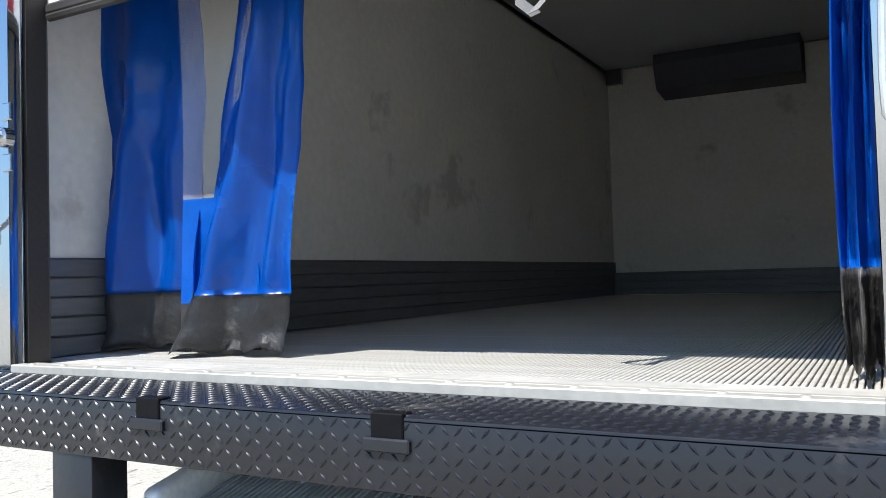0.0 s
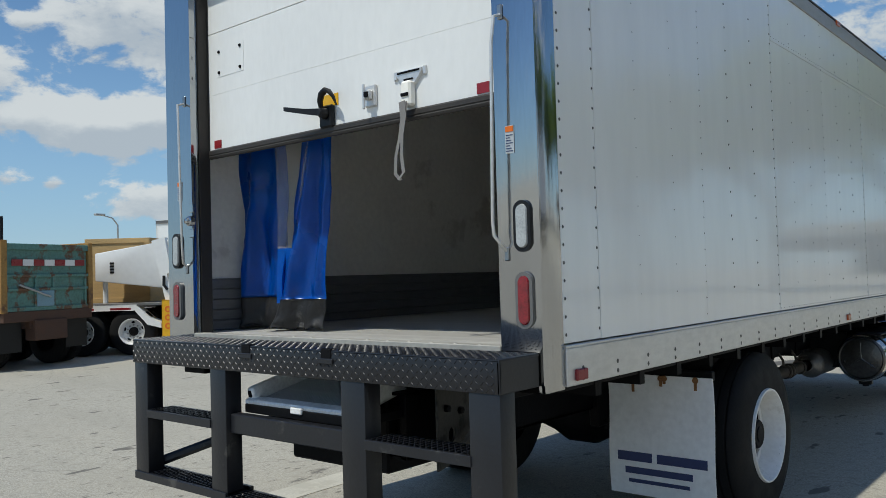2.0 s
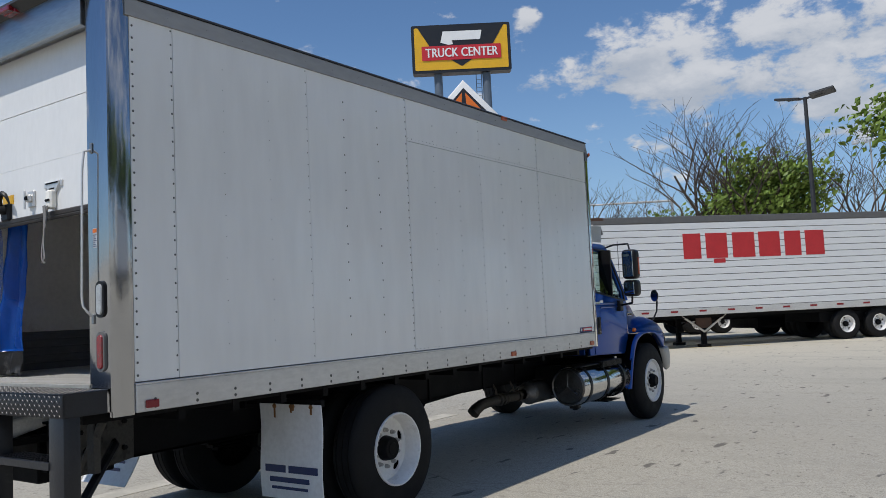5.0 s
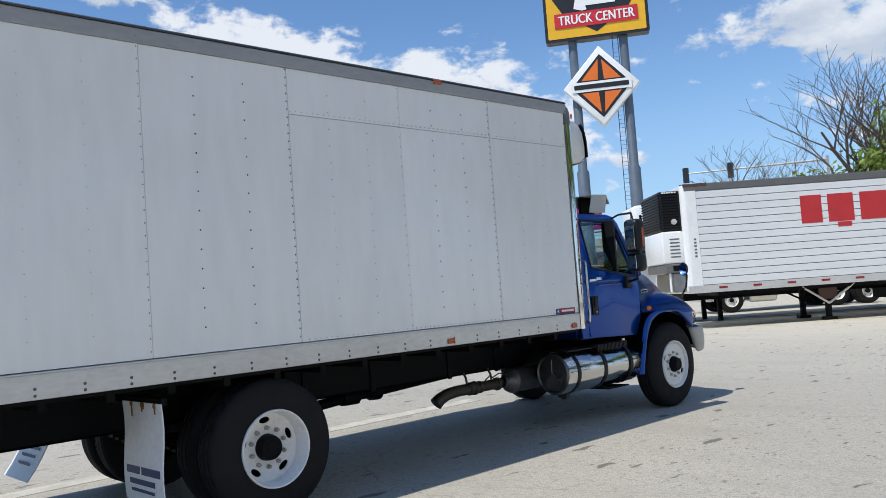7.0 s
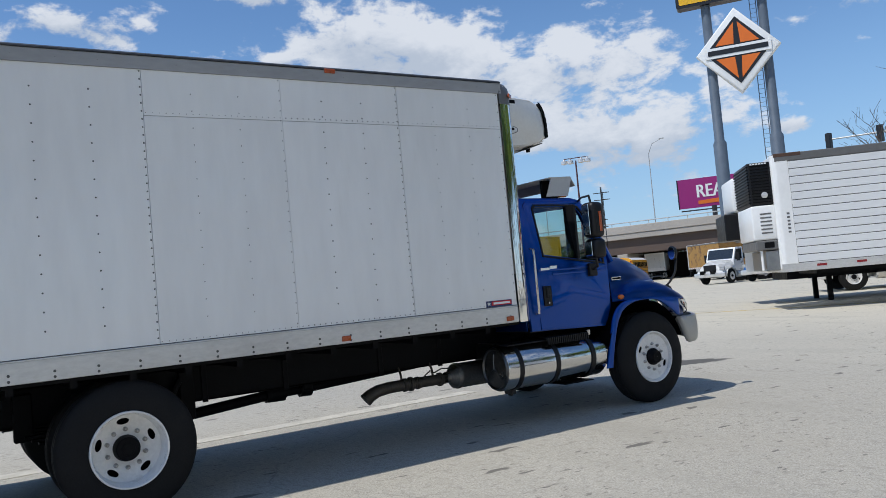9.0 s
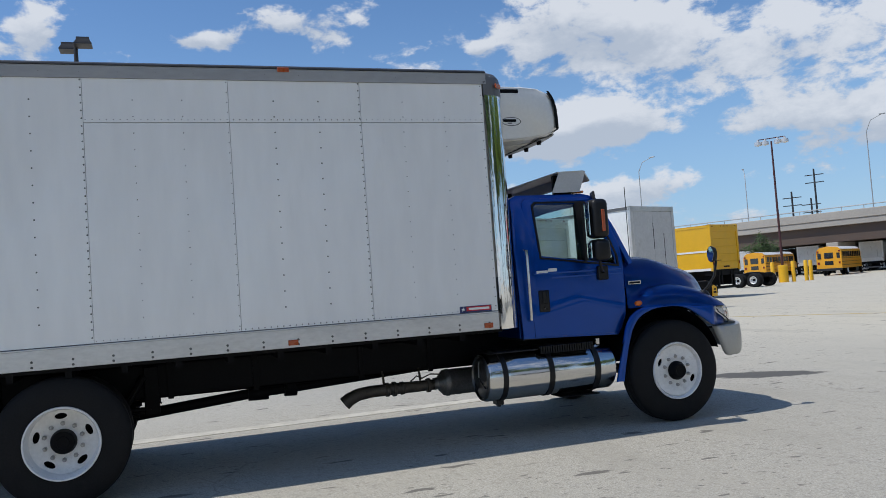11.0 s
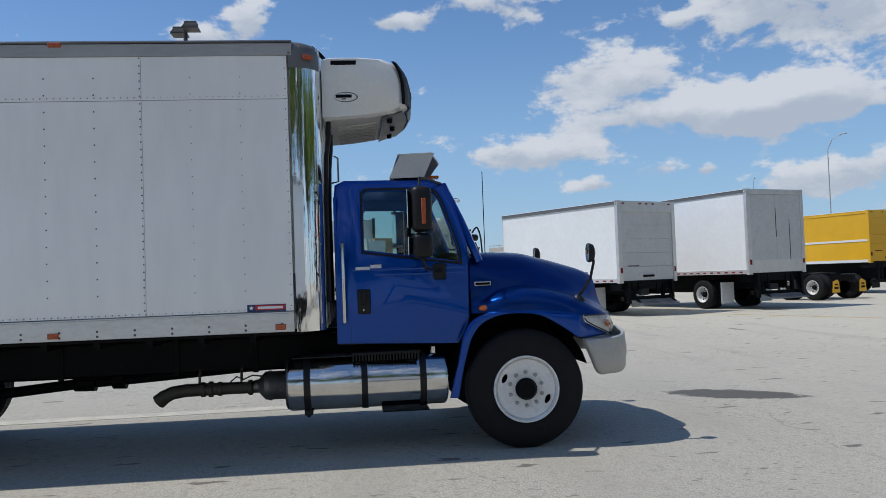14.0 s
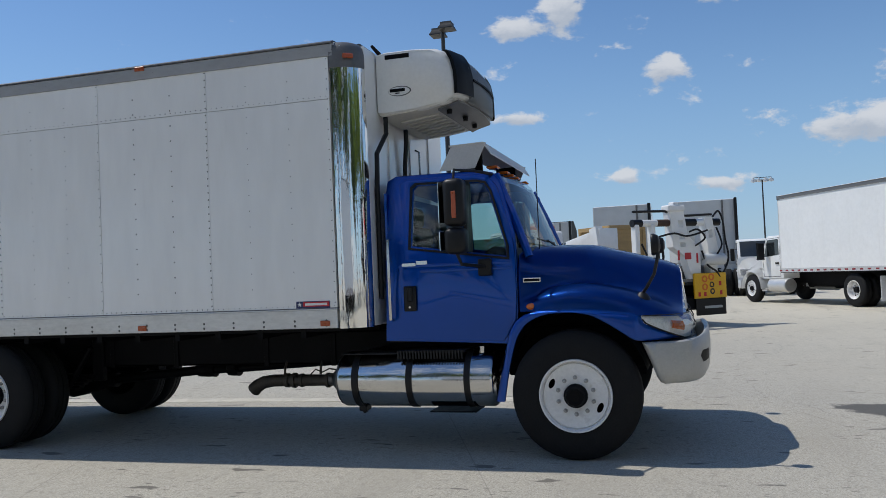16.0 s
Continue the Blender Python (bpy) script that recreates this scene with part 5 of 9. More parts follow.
for y in (6.125, 6.605, 7.10):
    bm = B(); lathe(bm, [(y - 0.026, 0.2), (y - 0.026, 0.236), (y + 0.026, 0.236), (y + 0.026, 0.2)], axis="Y", n=40, centre=(0.965, 0, 0.615)); box(bm, 0.43, 0.8, y - 0.03, y + 0.03, 0.5, 0.85, 0.004); part("strap", bm, PLASTIC, tk)
bm = B(); box(bm, 0.85, 1.16, 6.5, 7.08, 0.845, 0.87, 0.004)
for k in range(22):
    box(bm, 1.15, 1.175, 6.51 + k * 0.026, 6.523 + k * 0.026, 0.80, 0.87, 0.001)
box(bm, 0.88, 1.14, 6.0, 6.5, 0.838, 0.85, 0.003)
part("tank_step", bm, PLASTIC, tk, "perforated black step on the tank", smooth=False)
bm = B(); lathe(bm, [(0.83, 0.035), (0.885, 0.035), (0.895, 0.02), (0.895, 0.001)], axis="Z", n=14, centre=(1.02, 7.2, 0)); part("filler_cap", bm, TANKMET, tk)

# ---- cab ----
cab = new("cab"); cab.parent = truck
tagged(cab, label="glossy blue truck cab")


def lean(x, z):
    """The cab's side draws in above the belt line."""
    return x - (math.copysign(0.155 * ((z - 1.62) / 0.72) ** 1.15, x) if z > 1.62 else 0.0)


XD = 1.085
WIN = [(6.64, 1.735), (7.445, 1.615), (7.44, 1.70), (7.30, 2.15), (7.26, 2.215), (7.20, 2.235), (6.68, 2.245), (6.645, 2.21)]
side_outline = [(6.385, 0.945), (7.42, 0.905), (7.46, 0.98), (7.52, 1.10), (7.53, 1.20), (7.535, 1.66), (7.52, 1.80), (7.40, 2.24), (7.33, 2.32), (7.22, 2.345), (6.48, 2.35), (6.40, 2.31), (6.39, 2.2)]
for s in (1, -1):
    bm = B()
    plate(bm, side_outline, [WIN], -0.05, lambda u, v, w: (lean(s * (XD + w), v), u, v))
    bmesh.ops.bevel(bm, geom=[e for e in bm.edges if e.is_manifold and e.calc_face_angle(0) > 0.8], offset=0.012, segments=2, profile=0.5, affect="EDGES")
    part("cab_side", bm, BLUE, cab, angle=40)
    # door skin, proud of the side, so that its gap reads
    bm = B()
    dr = [(6.505, 0.955), (7.40, 0.93), (7.45, 1.0), (7.505, 1.10), (7.518, 1.25), (7.52, 1.63), (7.49, 1.84), (7.37, 2.20), (7.30, 2.285), (7.20, 2.305), (6.56, 2.31), (6.52, 2.27)]
    wn2 = [(6.615, 1.705), (7.475, 1.585), (7.47, 1.70), (7.325, 2.17), (7.275, 2.245), (7.20, 2.265), (6.66, 2.275), (6.618, 2.24)]
    plate(bm, dr, [wn2], 0.012, lambda u, v, w: (lean(s * (XD + 0.002 + w), v), u, v))
    bmesh.ops.bevel(bm, geom=[e for e in bm.edges if e.is_manifold and e.calc_face_angle(0) > 0.8], offset=0.005, segments=2, profile=0.5, affect="EDGES")
    dpart = part("cab_door", bm, BLUE, cab, "blue cab door", angle=40)
    bm = B()
    plate(bm, dr, [[(y + (0.009 if y < 7 else -0.009), z + (0.009 if z < 1.6 else -0.009)) for y, z in dr]], 0.003, lambda u, v, w: (lean(s * (XD + 0.001 + w), v), u, v))
    part("door_gap", bm, BLACK, cab)
    bm = B()
    plate(bm, wn2, [[(7.03 + (y - 7.03) * 0.955, 1.96 + (z - 1.96) * 0.945) for y, z in wn2]], 0.02, lambda u, v, w: (lean(s * (XD + 0.0 + w), v), u, v))
    box(bm, s * 0.925, s * 1.09, 7.105, 7.135, 1.66, 2.25, m=None)
    part("window_seal", bm, PLASTIC, dpart, "black rubber window seal")
    bm = B()
    plate(bm, wn2, [], 0.004, lambda u, v, w: (lean(s * (XD - 0.012 + w), v), u, v))
    gl_ = part("door_glass", bm, GLASS, dpart, "tinted door glass"); gl_.visible_shadow = False
    bm = B(); box(bm, s * (XD + 0.012), s * (XD + 0.022), 6.567, 6.675, 1.19, 1.40, 0.01, 2); box(bm, s * (XD + 0.02), s * (XD + 0.035), 6.60, 6.645, 1.27, 1.39, 0.008)
    hd = part("door_handle", bm, PLASTIC, dpart, "black paddle door handle")
    bm = B(); lathe(bm, [(XD + 0.03, 0.012), (XD + 0.038, 0.010), (XD + 0.038, 0.001)], n=10, centre=(0, 6.62, 1.225)); 
    if s < 0:
        bmesh.ops.scale(bm, vec=(-1, 1, 1), verts=bm.verts[:])
    part("lock", bm, CHROME, dpart)
    bm = B(); tube(bm, [(s * XD, 6.455, 1.80), (s * (XD + 0.05), 6.455, 1.79), (s * (XD + 0.055), 6.455, 1.72), (s * (XD + 0.055), 6.455, 1.18), (s * (XD + 0.05), 6.455, 1.13), (s * XD, 6.455, 1.12)], 0.014, 10); part("grab_bar", bm, TANKMET, cab, "polished grab bar")
    for z, y0 in ((1.565, 6.53), (1.52, 6.72)):
        bm = B(); loop_bm(bm, [[(s * (XD + 0.013 + d), y, z + h) for d, h in ((0, -0.012), (0.004, -0.004), (0.0055, 0.003), (0.002, 0.012), (0, 0.013))] for y in (y0, 7.0, 7.49)]); part("belt_crease", bm, BLUE, dpart)
    # model badges as plain bars
    bm = B(); box(bm, s * (XD + 0.0145), s * (XD + 0.0185), 6.56, 6.68, 1.565, 1.59); box(bm, s * (XD + 0.0145), s * (XD + 0.0185), 6.685, 6.78, 1.575, 1.606, m=None); part("door_badge", bm, TANKMET, dpart, smooth=False)
# back wall, roof, floor, firewall
bm = B(); box(bm, -1.0, 1.0, 6.385, 6.41, 0.95, 2.2, 0.003); part("back_wall", bm, BLUE, cab)
bm = B()
rings = []
for y, zt, w in ((6.39, 2.25, 0.965), (6.40, 2.31, 0.95), (6.47, 2.365, 0.93), (6.7, 2.395, 0.925), (7.0, 2.40, 0.925), (7.25, 2.375, 0.925), (7.36, 2.325, 0.93), (7.40, 2.27, 0.94)):
    rings.append([(w * u, y, zt - 0.055 * abs(u) ** 5 - 0.02 * u * u) for u in (-1, -0.97, -0.9, -0.7, -0.35, 0, 0.35, 0.7, 0.9, 0.97, 1)])
loop_bm(bm, rings, close_ring=False)
bmesh.ops.solidify(bm, geom=bm.faces[:], thickness=0.03)
part("roof", bm, BLUE, cab, angle=60)
bm = B(); box(bm, -1.03, 1.03, 6.4, 7.5, 0.93, 0.99); box(bm, -1.0, 1.0, 7.45, 7.5, 0.95, 1.6); part("cab_floor", bm, PLASTIC, cab)
bm = B()
rings = []
for y, z in ((7.60, 1.60), (7.55, 1.68), (7.42, 1.70), (7.30, 1.62), (7.30, 1.2)):
    rings.append([(x, y + 0.10 * (1 - (x / 1.0) ** 2) - 0.10, z) for x in (-0.98, -0.6, 0, 0.6, 0.98)])
loop_bm(bm, rings, close_ring=False); bmesh.ops.solidify(bm, geom=bm.faces[:], thickness=0.02)
part("dashboard", bm, PLASTIC, cab)
SEATC = material("grey_seat_cloth", (0.10, 0.10, 0.11), 0.85, vary=0.15)
for x in (-0.55, 0.5):
    bm = B(); box(bm, x - 0.25, x + 0.25, 6.55, 7.05, 1.2, 1.36, 0.05, 3); box(bm, x - 0.24, x + 0.24, 6.45, 6.60, 1.3, 1.92, 0.05, 3); box(bm, x - 0.14, x + 0.14, 6.45, 6.55, 1.92, 2.1, 0.04, 2)
    part("seat", bm, SEATC, cab)
bm = B()
rg = []
for k in range(24):
    a = 2 * math.pi * k / 24
    c = Vector((-0.55 + 0.21 * math.cos(a), 7.2 + 0.21 * math.sin(a) * 0.45, 1.66 + 0.21 * math.sin(a) * 0.85))
    o = Vector((math.cos(a), 0.45 * math.sin(a), 0.85 * math.sin(a))).normalized()
    nn = Vector((0, 0.88, -0.47))
    rg.append([c + 0.016 * (math.cos(t) * o + math.sin(t) * nn) for t in (math.pi * j / 3 for j in range(6))])
loop_bm(bm, rg, close_path=True); tube(bm, [(-0.55, 7.2, 1.66), (-0.55, 7.36, 1.56)], 0.03, 8); tube(bm, [(-0.75, 7.2, 1.66), (-0.35, 7.2, 1.66)], 0.016, 6)
part("steering_wheel", bm, PLASTIC, cab)
# windscreen with its pillars
bm = B()
rings = []
for t in (0, 0.25, 0.5, 0.75, 1):
    w = 1.03 + (0.86 - 1.03) * t
    rings.append([(w * u, 7.60 + (7.33 - 7.60) * t + 0.12 * (1 - u * u), 1.64 + (2.30 - 1.64) * t) for u in (-1, -0.85, -0.5, 0, 0.5, 0.85, 1)])
loop_bm(bm, rings, close_ring=False)
wsg = part("windscreen", bm, GLASS, cab, "raked windscreen glass", angle=80); wsg.visible_shadow = False
for s in (1, -1):
    bm = B(); tube(bm, [(s * 1.045, 7.63, 1.60), (s * 0.975, 7.50, 1.95), (s * 0.885, 7.35, 2.30)], 0.035, 8); part("pillar", bm, BLUE, cab)
    bm = B(); tube(bm, [(s * 0.2, 7.74, 1.69), (s * 0.55, 7.71, 1.74)], 0.008, 6); part("wiper_arm", bm, PLASTIC, cab); bm = B(); tube(bm, [(s * 0.25, 7.72, 1.725), (s * 0.75, 7.655, 1.75)], 0.007, 6); part("wiper_blade", bm, PLASTIC, cab)
bm = B(); tube(bm, [(-1.0, 7.60, 1.65), (-0.5, 7.70, 1.66), (0, 7.735, 1.665), (0.5, 7.70, 1.66), (1.0, 7.60, 1.65)], 0.03, 8); part("cowl", bm, PLASTIC, cab)
for x in (-0.7, -0.25, 0, 0.25, 0.7):
    bm = B(); box(bm, x - 0.055, x + 0.055, 7.24, 7.34, 2.375, 2.40, 0.01); part("cab_lamp", bm, ORANGE, cab, "amber roof marker lamp")
# roof-mounted wind deflector plate
DEFM = material("bare_grey_sheet", (0.60, 0.58, 0.54), 0.45, metal=0.1, vary=0.1)
defl = new("wind_deflector"); defl.parent = truck
tagged(defl, label="bare grey metal wind deflector on the cab roof")
bm = B()
loop_bm(bm, [[(x, 6.96, 2.575), (x, 7.26, 2.585), (x, 7.32, 2.49), (x, 7.32, 2.475), (x, 7.255, 2.572), (x, 6.96, 2.562)] for x in (-0.92, 0.92)])
part("top_plate", bm, DEFM, defl, angle=20)
for s in (1, -1):
    bm = B(); plate(bm, [(6.875, 2.36), (6.985, 2.575), (7.285, 2.58), (7.185, 2.365)], [], -0.006, lambda u, v, w: (s * (0.915 + w) + s * 0.12 * (2.58 - v), u, v)); part("end_plate", bm, DEFM, defl)
bm = B(); box(bm, -0.8, -0.76, 7.0, 7.2, 2.36, 2.57); part("bracket", bm, BLACK, defl); bm = B(); box(bm, 0.70, 0.74, 7.0, 7.2, 2.36, 2.57); part("bracket", bm, BLACK, defl)
LENSG = glass("headlamp_lens", (0.93, 0.94, 0.93), 0.02)
REFLECT = material("headlamp_reflector", (0.84, 0.84, 0.82), 0.3, metal=0.0, vary=0.2, scale=14, grain=60)
# hood: half sections from the middle out to the seam above the wheel arch
SECT = {
    7.54: [(0, 1.70), (0.5, 1.695), (0.85, 1.675), (1.0, 1.62), (1.06, 1.52), (1.08, 1.38), (1.088, 1.28), (1.092, 1.21), (1.095, 1.155)],
    7.66: [(0, 1.70), (0.5, 1.695), (0.84, 1.668), (0.985, 1.60), (1.05, 1.49), (1.07, 1.36), (1.085, 1.285), (1.14, 1.24), (1.155, 1.158)],
    7.80: [(0, 1.70), (0.5, 1.69), (0.82, 1.655), (0.96, 1.57), (1.025, 1.46), (1.045, 1.36), (1.09, 1.335), (1.195, 1.277), (1.216, 1.158)],
    8.05: [(0, 1.685), (0.48, 1.675), (0.77, 1.63), (0.90, 1.54), (0.955, 1.44), (0.99, 1.372), (1.085, 1.362), (1.215, 1.295), (1.243, 1.15)],
    8.30: [(0, 1.632), (0.46, 1.622), (0.70, 1.57), (0.83, 1.475), (0.885, 1.385), (0.94, 1.330), (1.07, 1.32), (1.205, 1.255), (1.24, 1.13)],
    8.52: [(0, 1.572), (0.44, 1.558), (0.64, 1.495), (0.77, 1.38), (0.86, 1.30), (0.95, 1.262), (1.05, 1.24), (1.165, 1.18), (1.21, 1.108)],
    8.68: [(0, 1.524), (0.42, 1.506), (0.58, 1.435), (0.70, 1.30), (0.80, 1.22), (0.90, 1.185), (1.0, 1.165), (1.09, 1.13), (1.125, 1.095)],
    8.80: [(0, 1.47), (0.40, 1.45), (0.52, 1.37), (0.61, 1.25), (0.71, 1.17), (0.80, 1.14), (0.88, 1.12), (0.94, 1.105), (0.96, 1.09)],
}
keys_ = sorted(SECT)


def smooth_line(pts, per=3):
    """A Catmull-Rom line through the points."""
    out = []
    for k in range(len(pts) - 1):
        p0, p1, p2, p3 = pts[max(k - 1, 0)], pts[k], pts[k + 1], pts[min(k + 2, len(pts) - 1)]
        for j in range(per):
            t = j / per
            out.append(tuple(0.5 * (2 * b + (c - a) * t + (2 * a - 5 * b + 4 * c - d) * t * t + (3 * b - a - 3 * c + d) * t ** 3) for a, b, c, d in zip(p0, p1, p2, p3)))
    return out + [pts[-1]]


# every point of the section runs along its own smooth line from the cowl to the nose
runs = [smooth_line([(x, y, z) for y in keys_ for x, z in [SECT[y][k]]], 6) for k in range(9)]
rings = []
for k in range(len(runs[0])):
    half = smooth_line([r[k] for r in runs], 4)
    line = [(x, y + 0.26 * max(0.0, 1 - (x / 1.0) ** 2) * max(0.0, (8.3 - y) / 0.76) ** 1.3, z) for x, y, z in half]
    line = [(x, min(y, 8.84 - 0.14 * (z - 1.10)), z) for x, y, z in line]
    rings.append([(-x, yy, z) for x, yy, z in line[:0:-1]] + line)
bm = B()
loop_bm(bm, rings, close_ring=False)
bmesh.ops.solidify(bm, geom=bm.faces[:], thickness=0.010)
part("hood", bm, BLUE, cab, "sloping blue hood with flared wings", angle=75)
bm = B()
loop_bm(bm, [[(1.0 * u, 7.58 + 0.12 * (1 - u * u), 1.645) for u in (-1, -0.8, -0.4, 0, 0.4, 0.8, 1)], [(1.0 * u, 7.56 + 0.30 * (1 - u * u), 1.672) for u in (-1, -0.8, -0.4, 0, 0.4, 0.8, 1)]], close_ring=False)
bmesh.ops.solidify(bm, geom=bm.faces[:], thickness=0.02)
part("cowl_panel", bm, PLASTIC, cab, "black cowl under the wipers")
ARCH_IN = smooth_line([(7.40, 0.45), (7.44, 0.66), (7.494, 0.87), (7.538, 0.979), (7.613, 1.07), (7.756, 1.133), (7.92, 1.147), (8.075, 1.132), (8.19, 1.085), (8.335, 0.992), (8.42, 0.934), (8.50, 0.918), (8.64, 0.918), (8.76, 0.925), (8.86, 0.93)], 4)
ARCH_OUT = smooth_line([(7.325, 0.45), (7.375, 0.66), (7.432, 0.896), (7.47, 1.012), (7.536, 1.103), (7.66, 1.157), (7.92, 1.158), (8.12, 1.148), (8.23, 1.138), (8.356, 1.128), (8.44, 1.118), (8.52, 1.108), (8.68, 1.094), (8.80, 1.088), (8.86, 1.083)], 4)
PLAN = [(7.3, 1.13), (7.45, 1.165), (7.54, 1.185), (7.66, 1.20), (7.80, 1.222), (8.05, 1.241), (8.30, 1.239), (8.44, 1.226), (8.52, 1.211), (8.60, 1.178), (8.68, 1.126), (8.74, 1.06), (8.80, 0.962), (8.86, 0.752)]


def plan_x(y):
    """The wing's outer face, seen from above."""
    for (a, p), (b, q) in zip(PLAN, PLAN[1:]):
        if y <= b:
            return p + (q - p) * max(0.0, (y - a) / (b - a))
    return PLAN[-1][1]


AR, AY, AZ = 0.60, 7.97, 0.53
for s in (1, -1):
    # the panel between the seam and the arch, with its rolled lip
    bm = B()
    rings = []
    for (yi, zi), (yo, zo) in zip(ARCH_IN, ARCH_OUT):
        sink = 0.07 * min(1.0, max(0.0, (yo - 8.46) / 0.10))
        xi, xo = plan_x(yi) + 0.006 - 0.6 * sink, plan_x(yo) + 0.001 - sink
        ring = [(s * (xo - 0.012), yo, zo), (s * xo, yo, zo - 0.003)]
        ring += [(s * (xo + (xi - xo) * t + 0.010 * math.sin(math.pi * t)), yo + (yi - yo) * t, zo + (zi - zo) * t) for t in (0.15, 0.3, 0.5, 0.7, 0.85, 0.95)]
        ring += [(s * (xi - 0.004), yi, zi), (s * (xi - 0.03), yi, zi), (s * (xi - 0.05), yi + (yo - yi) * 0.15, zi + (zo - zi) * 0.15)]
        rings.append(ring)
    loop_bm(bm, rings, close_ring=False)
    part("arch_panel", bm, BLUE, cab, "blue wheel-arch panel with a rolled lip", angle=60)
    bm = B(); loop_bm(bm, [[(s * x, AY - 0.03 + AR * math.cos(radians(a)), AZ - 0.0 + (AR + 0.01) * math.sin(radians(a))) for x in (0.45, 1.17)] for a in range(15, 166, 10)], close_ring=False); bmesh.ops.solidify(bm, geom=bm.faces[:], thickness=0.01); part("wheel_well", bm, BLACK, cab)
    # side lamp on the wing, name plate as a bar
    bm = B(); lathe(bm, [(0.0, 0.03), (0.018, 0.026), (0.028, 0.012), (0.029, 0.001)], n=14, cap=True)
    bmesh.ops.scale(bm, vec=(s, 1.7, 1.0), verts=bm.verts[:]); bmesh.ops.translate(bm, vec=(s * 1.128, 7.648, 1.20), verts=bm.verts[:])
    part("wing_lamp", bm, ORANGE, cab, "amber wing lamp")
    bm = B(); box(bm, s * 1.076, s * 1.088, 7.575, 7.72, 1.39, 1.43, 0.003); nb = part("wing_badge", bm, TANKMET, cab)
    bm = B(); box(bm, s * 1.085, s * 1.0905, 7.585, 7.71, 1.40, 1.42); part("badge_bar", bm, BLACK, nb, smooth=False)
    # headlamp: a housing with reflectors behind a clear wrap-round lens
    hl = new("headlamp"); hl.parent = cab
    LP = smooth_line([(1.217, 8.50), (1.19, 8.58), (1.145, 8.66), (1.08, 8.735), (0.98, 8.80), (0.86, 8.845), (0.74, 8.87), (0.64, 8.88)], 3)
    top = lambda u: 1.108 - 0.012 * u
    low = lambda u: 1.082 - 0.165 * min(1.0, 1.7 * u) ** 0.7
    rows_ = []
    for k, (x, y) in enumerate(LP):
        u = k / (len(LP) - 1)
        rows_.append([(s * (x + 0.012 - 0.05 * w * w * u), y + 0.012 * (1 - abs(2 * w - 1)) + 0.004 - 0.06 * u * max(0.0, w - 0.5), low(u) + (top(u) - low(u)) * w) for w in (0, 0.12, 0.3, 0.5, 0.7, 0.88, 1)])
    bm = B(); loop_bm(bm, rows_, close_ring=False)
    ln_ = part("lens", bm, LENSG, hl, "clear wrap-round headlamp lens", angle=70); ln_.visible_shadow = False
    bm = B(); loop_bm(bm, [[(p[0] - s * 0.03, p[1] - 0.022, p[2]) for p in r] for r in rows_], close_ring=False)
    part("reflector", bm, REFLECT, hl, "bright headlamp reflector", angle=20)
    edge = [r[0] for r in rows_] + [rows_[-1][3]] + [r[-1] for r in rows_[::-1]]
    bm = B(); tube(bm, [Vector(p) - Vector((s * 0.006, 0.004, 0)) for p in edge], 0.006, 6); part("lens_rim", bm, PLASTIC, hl)
    bm = B(); loop_bm(bm, [[(p[0] - s * 0.014, p[1] - 0.010, p[2]) for p in r[2:5]] for r in rows_[8:13]], close_ring=False); bmesh.ops.solidify(bm, geom=bm.faces[:], thickness=0.004); part("turn_signal", bm, ORANGE, hl, "red-amber turn signal")
    # hood mirror on its arm
    hm = new("hood_mirror"); hm.parent = cab
    bm = B(); tube(bm, [(s * 1.03, 8.50, 1.265), (s * 1.07, 8.54, 1.32), (s * 1.10, 8.60, 1.42), (s * 1.10, 8.635, 1.56), (s * 1.085, 8.63, 1.655 if s > 0 else 1.70)], 0.013, 8); part("arm", bm, PLASTIC, hm); bm = B(); lathe(bm, [(1.22, 0.065), (1.25, 0.055), (1.28, 0.025)], axis="Z", n=12, centre=(s * 1.03, 8.50, 0), cap=True); part("mount", bm, PLASTIC, hm)
    bm = B()
    loop_bm(bm, [[(s * 1.08 + 0.055 * r * math.cos(t), 8.60 + dy, (1.645 if s > 0 else 1.69) + 0.085 * r * math.sin(t)) for t in (2 * math.pi * j / 18 for j in range(18))] for r, dy in ((0.93, -0.012), (1.0, -0.005), (1.0, 0.01), (0.85, 0.04), (0.4, 0.055))])
    part("mirror_head", bm, PLASTIC, hm)
    bm = B(); plate(bm, ring_pts(0, 0, 0.05, 18, 0.079), [], 0.002, lambda u, v, w: (s * 1.08 + u, 8.5865 - w, (1.645 if s > 0 else 1.69) + v)); part("mirror_glass", bm, MIRRORG, hm)
    # door mirror
    dm = new("door_mirror"); dm.parent = cab
    bm = B(); tube(bm, [(s * 0.93, 7.33, 2.30), (s * 1.10, 7.22, 2.32), (s * 1.34, 7.11, 2.31), (s * 1.36, 7.105, 2.24)], 0.012, 8); part("arm", bm, PLASTIC, dm); bm = B(); tube(bm, [(s * 1.36, 7.11, 1.65), (s * 1.34, 7.14, 1.56), (s * 1.10, 7.30, 1.53)], 0.014, 8); part("arm", bm, PLASTIC, dm)
    bm = B(); box(bm, s * 1.08, s * 1.14, 7.22, 7.33, 1.46, 1.60, 0.01); part("mount", bm, PLASTIC, dm)
    bm = B(); box(bm, s * 1.265, s * 1.46, 7.03, 7.20, 1.86, 2.235, 0.05, 3); part("mirror_head", bm, PLASTIC, dm); bm = B(); box(bm, s * 1.265, s * 1.46, 7.03, 7.20, 1.64, 1.85, 0.05, 3); part("mirror_head", bm, PLASTIC, dm)
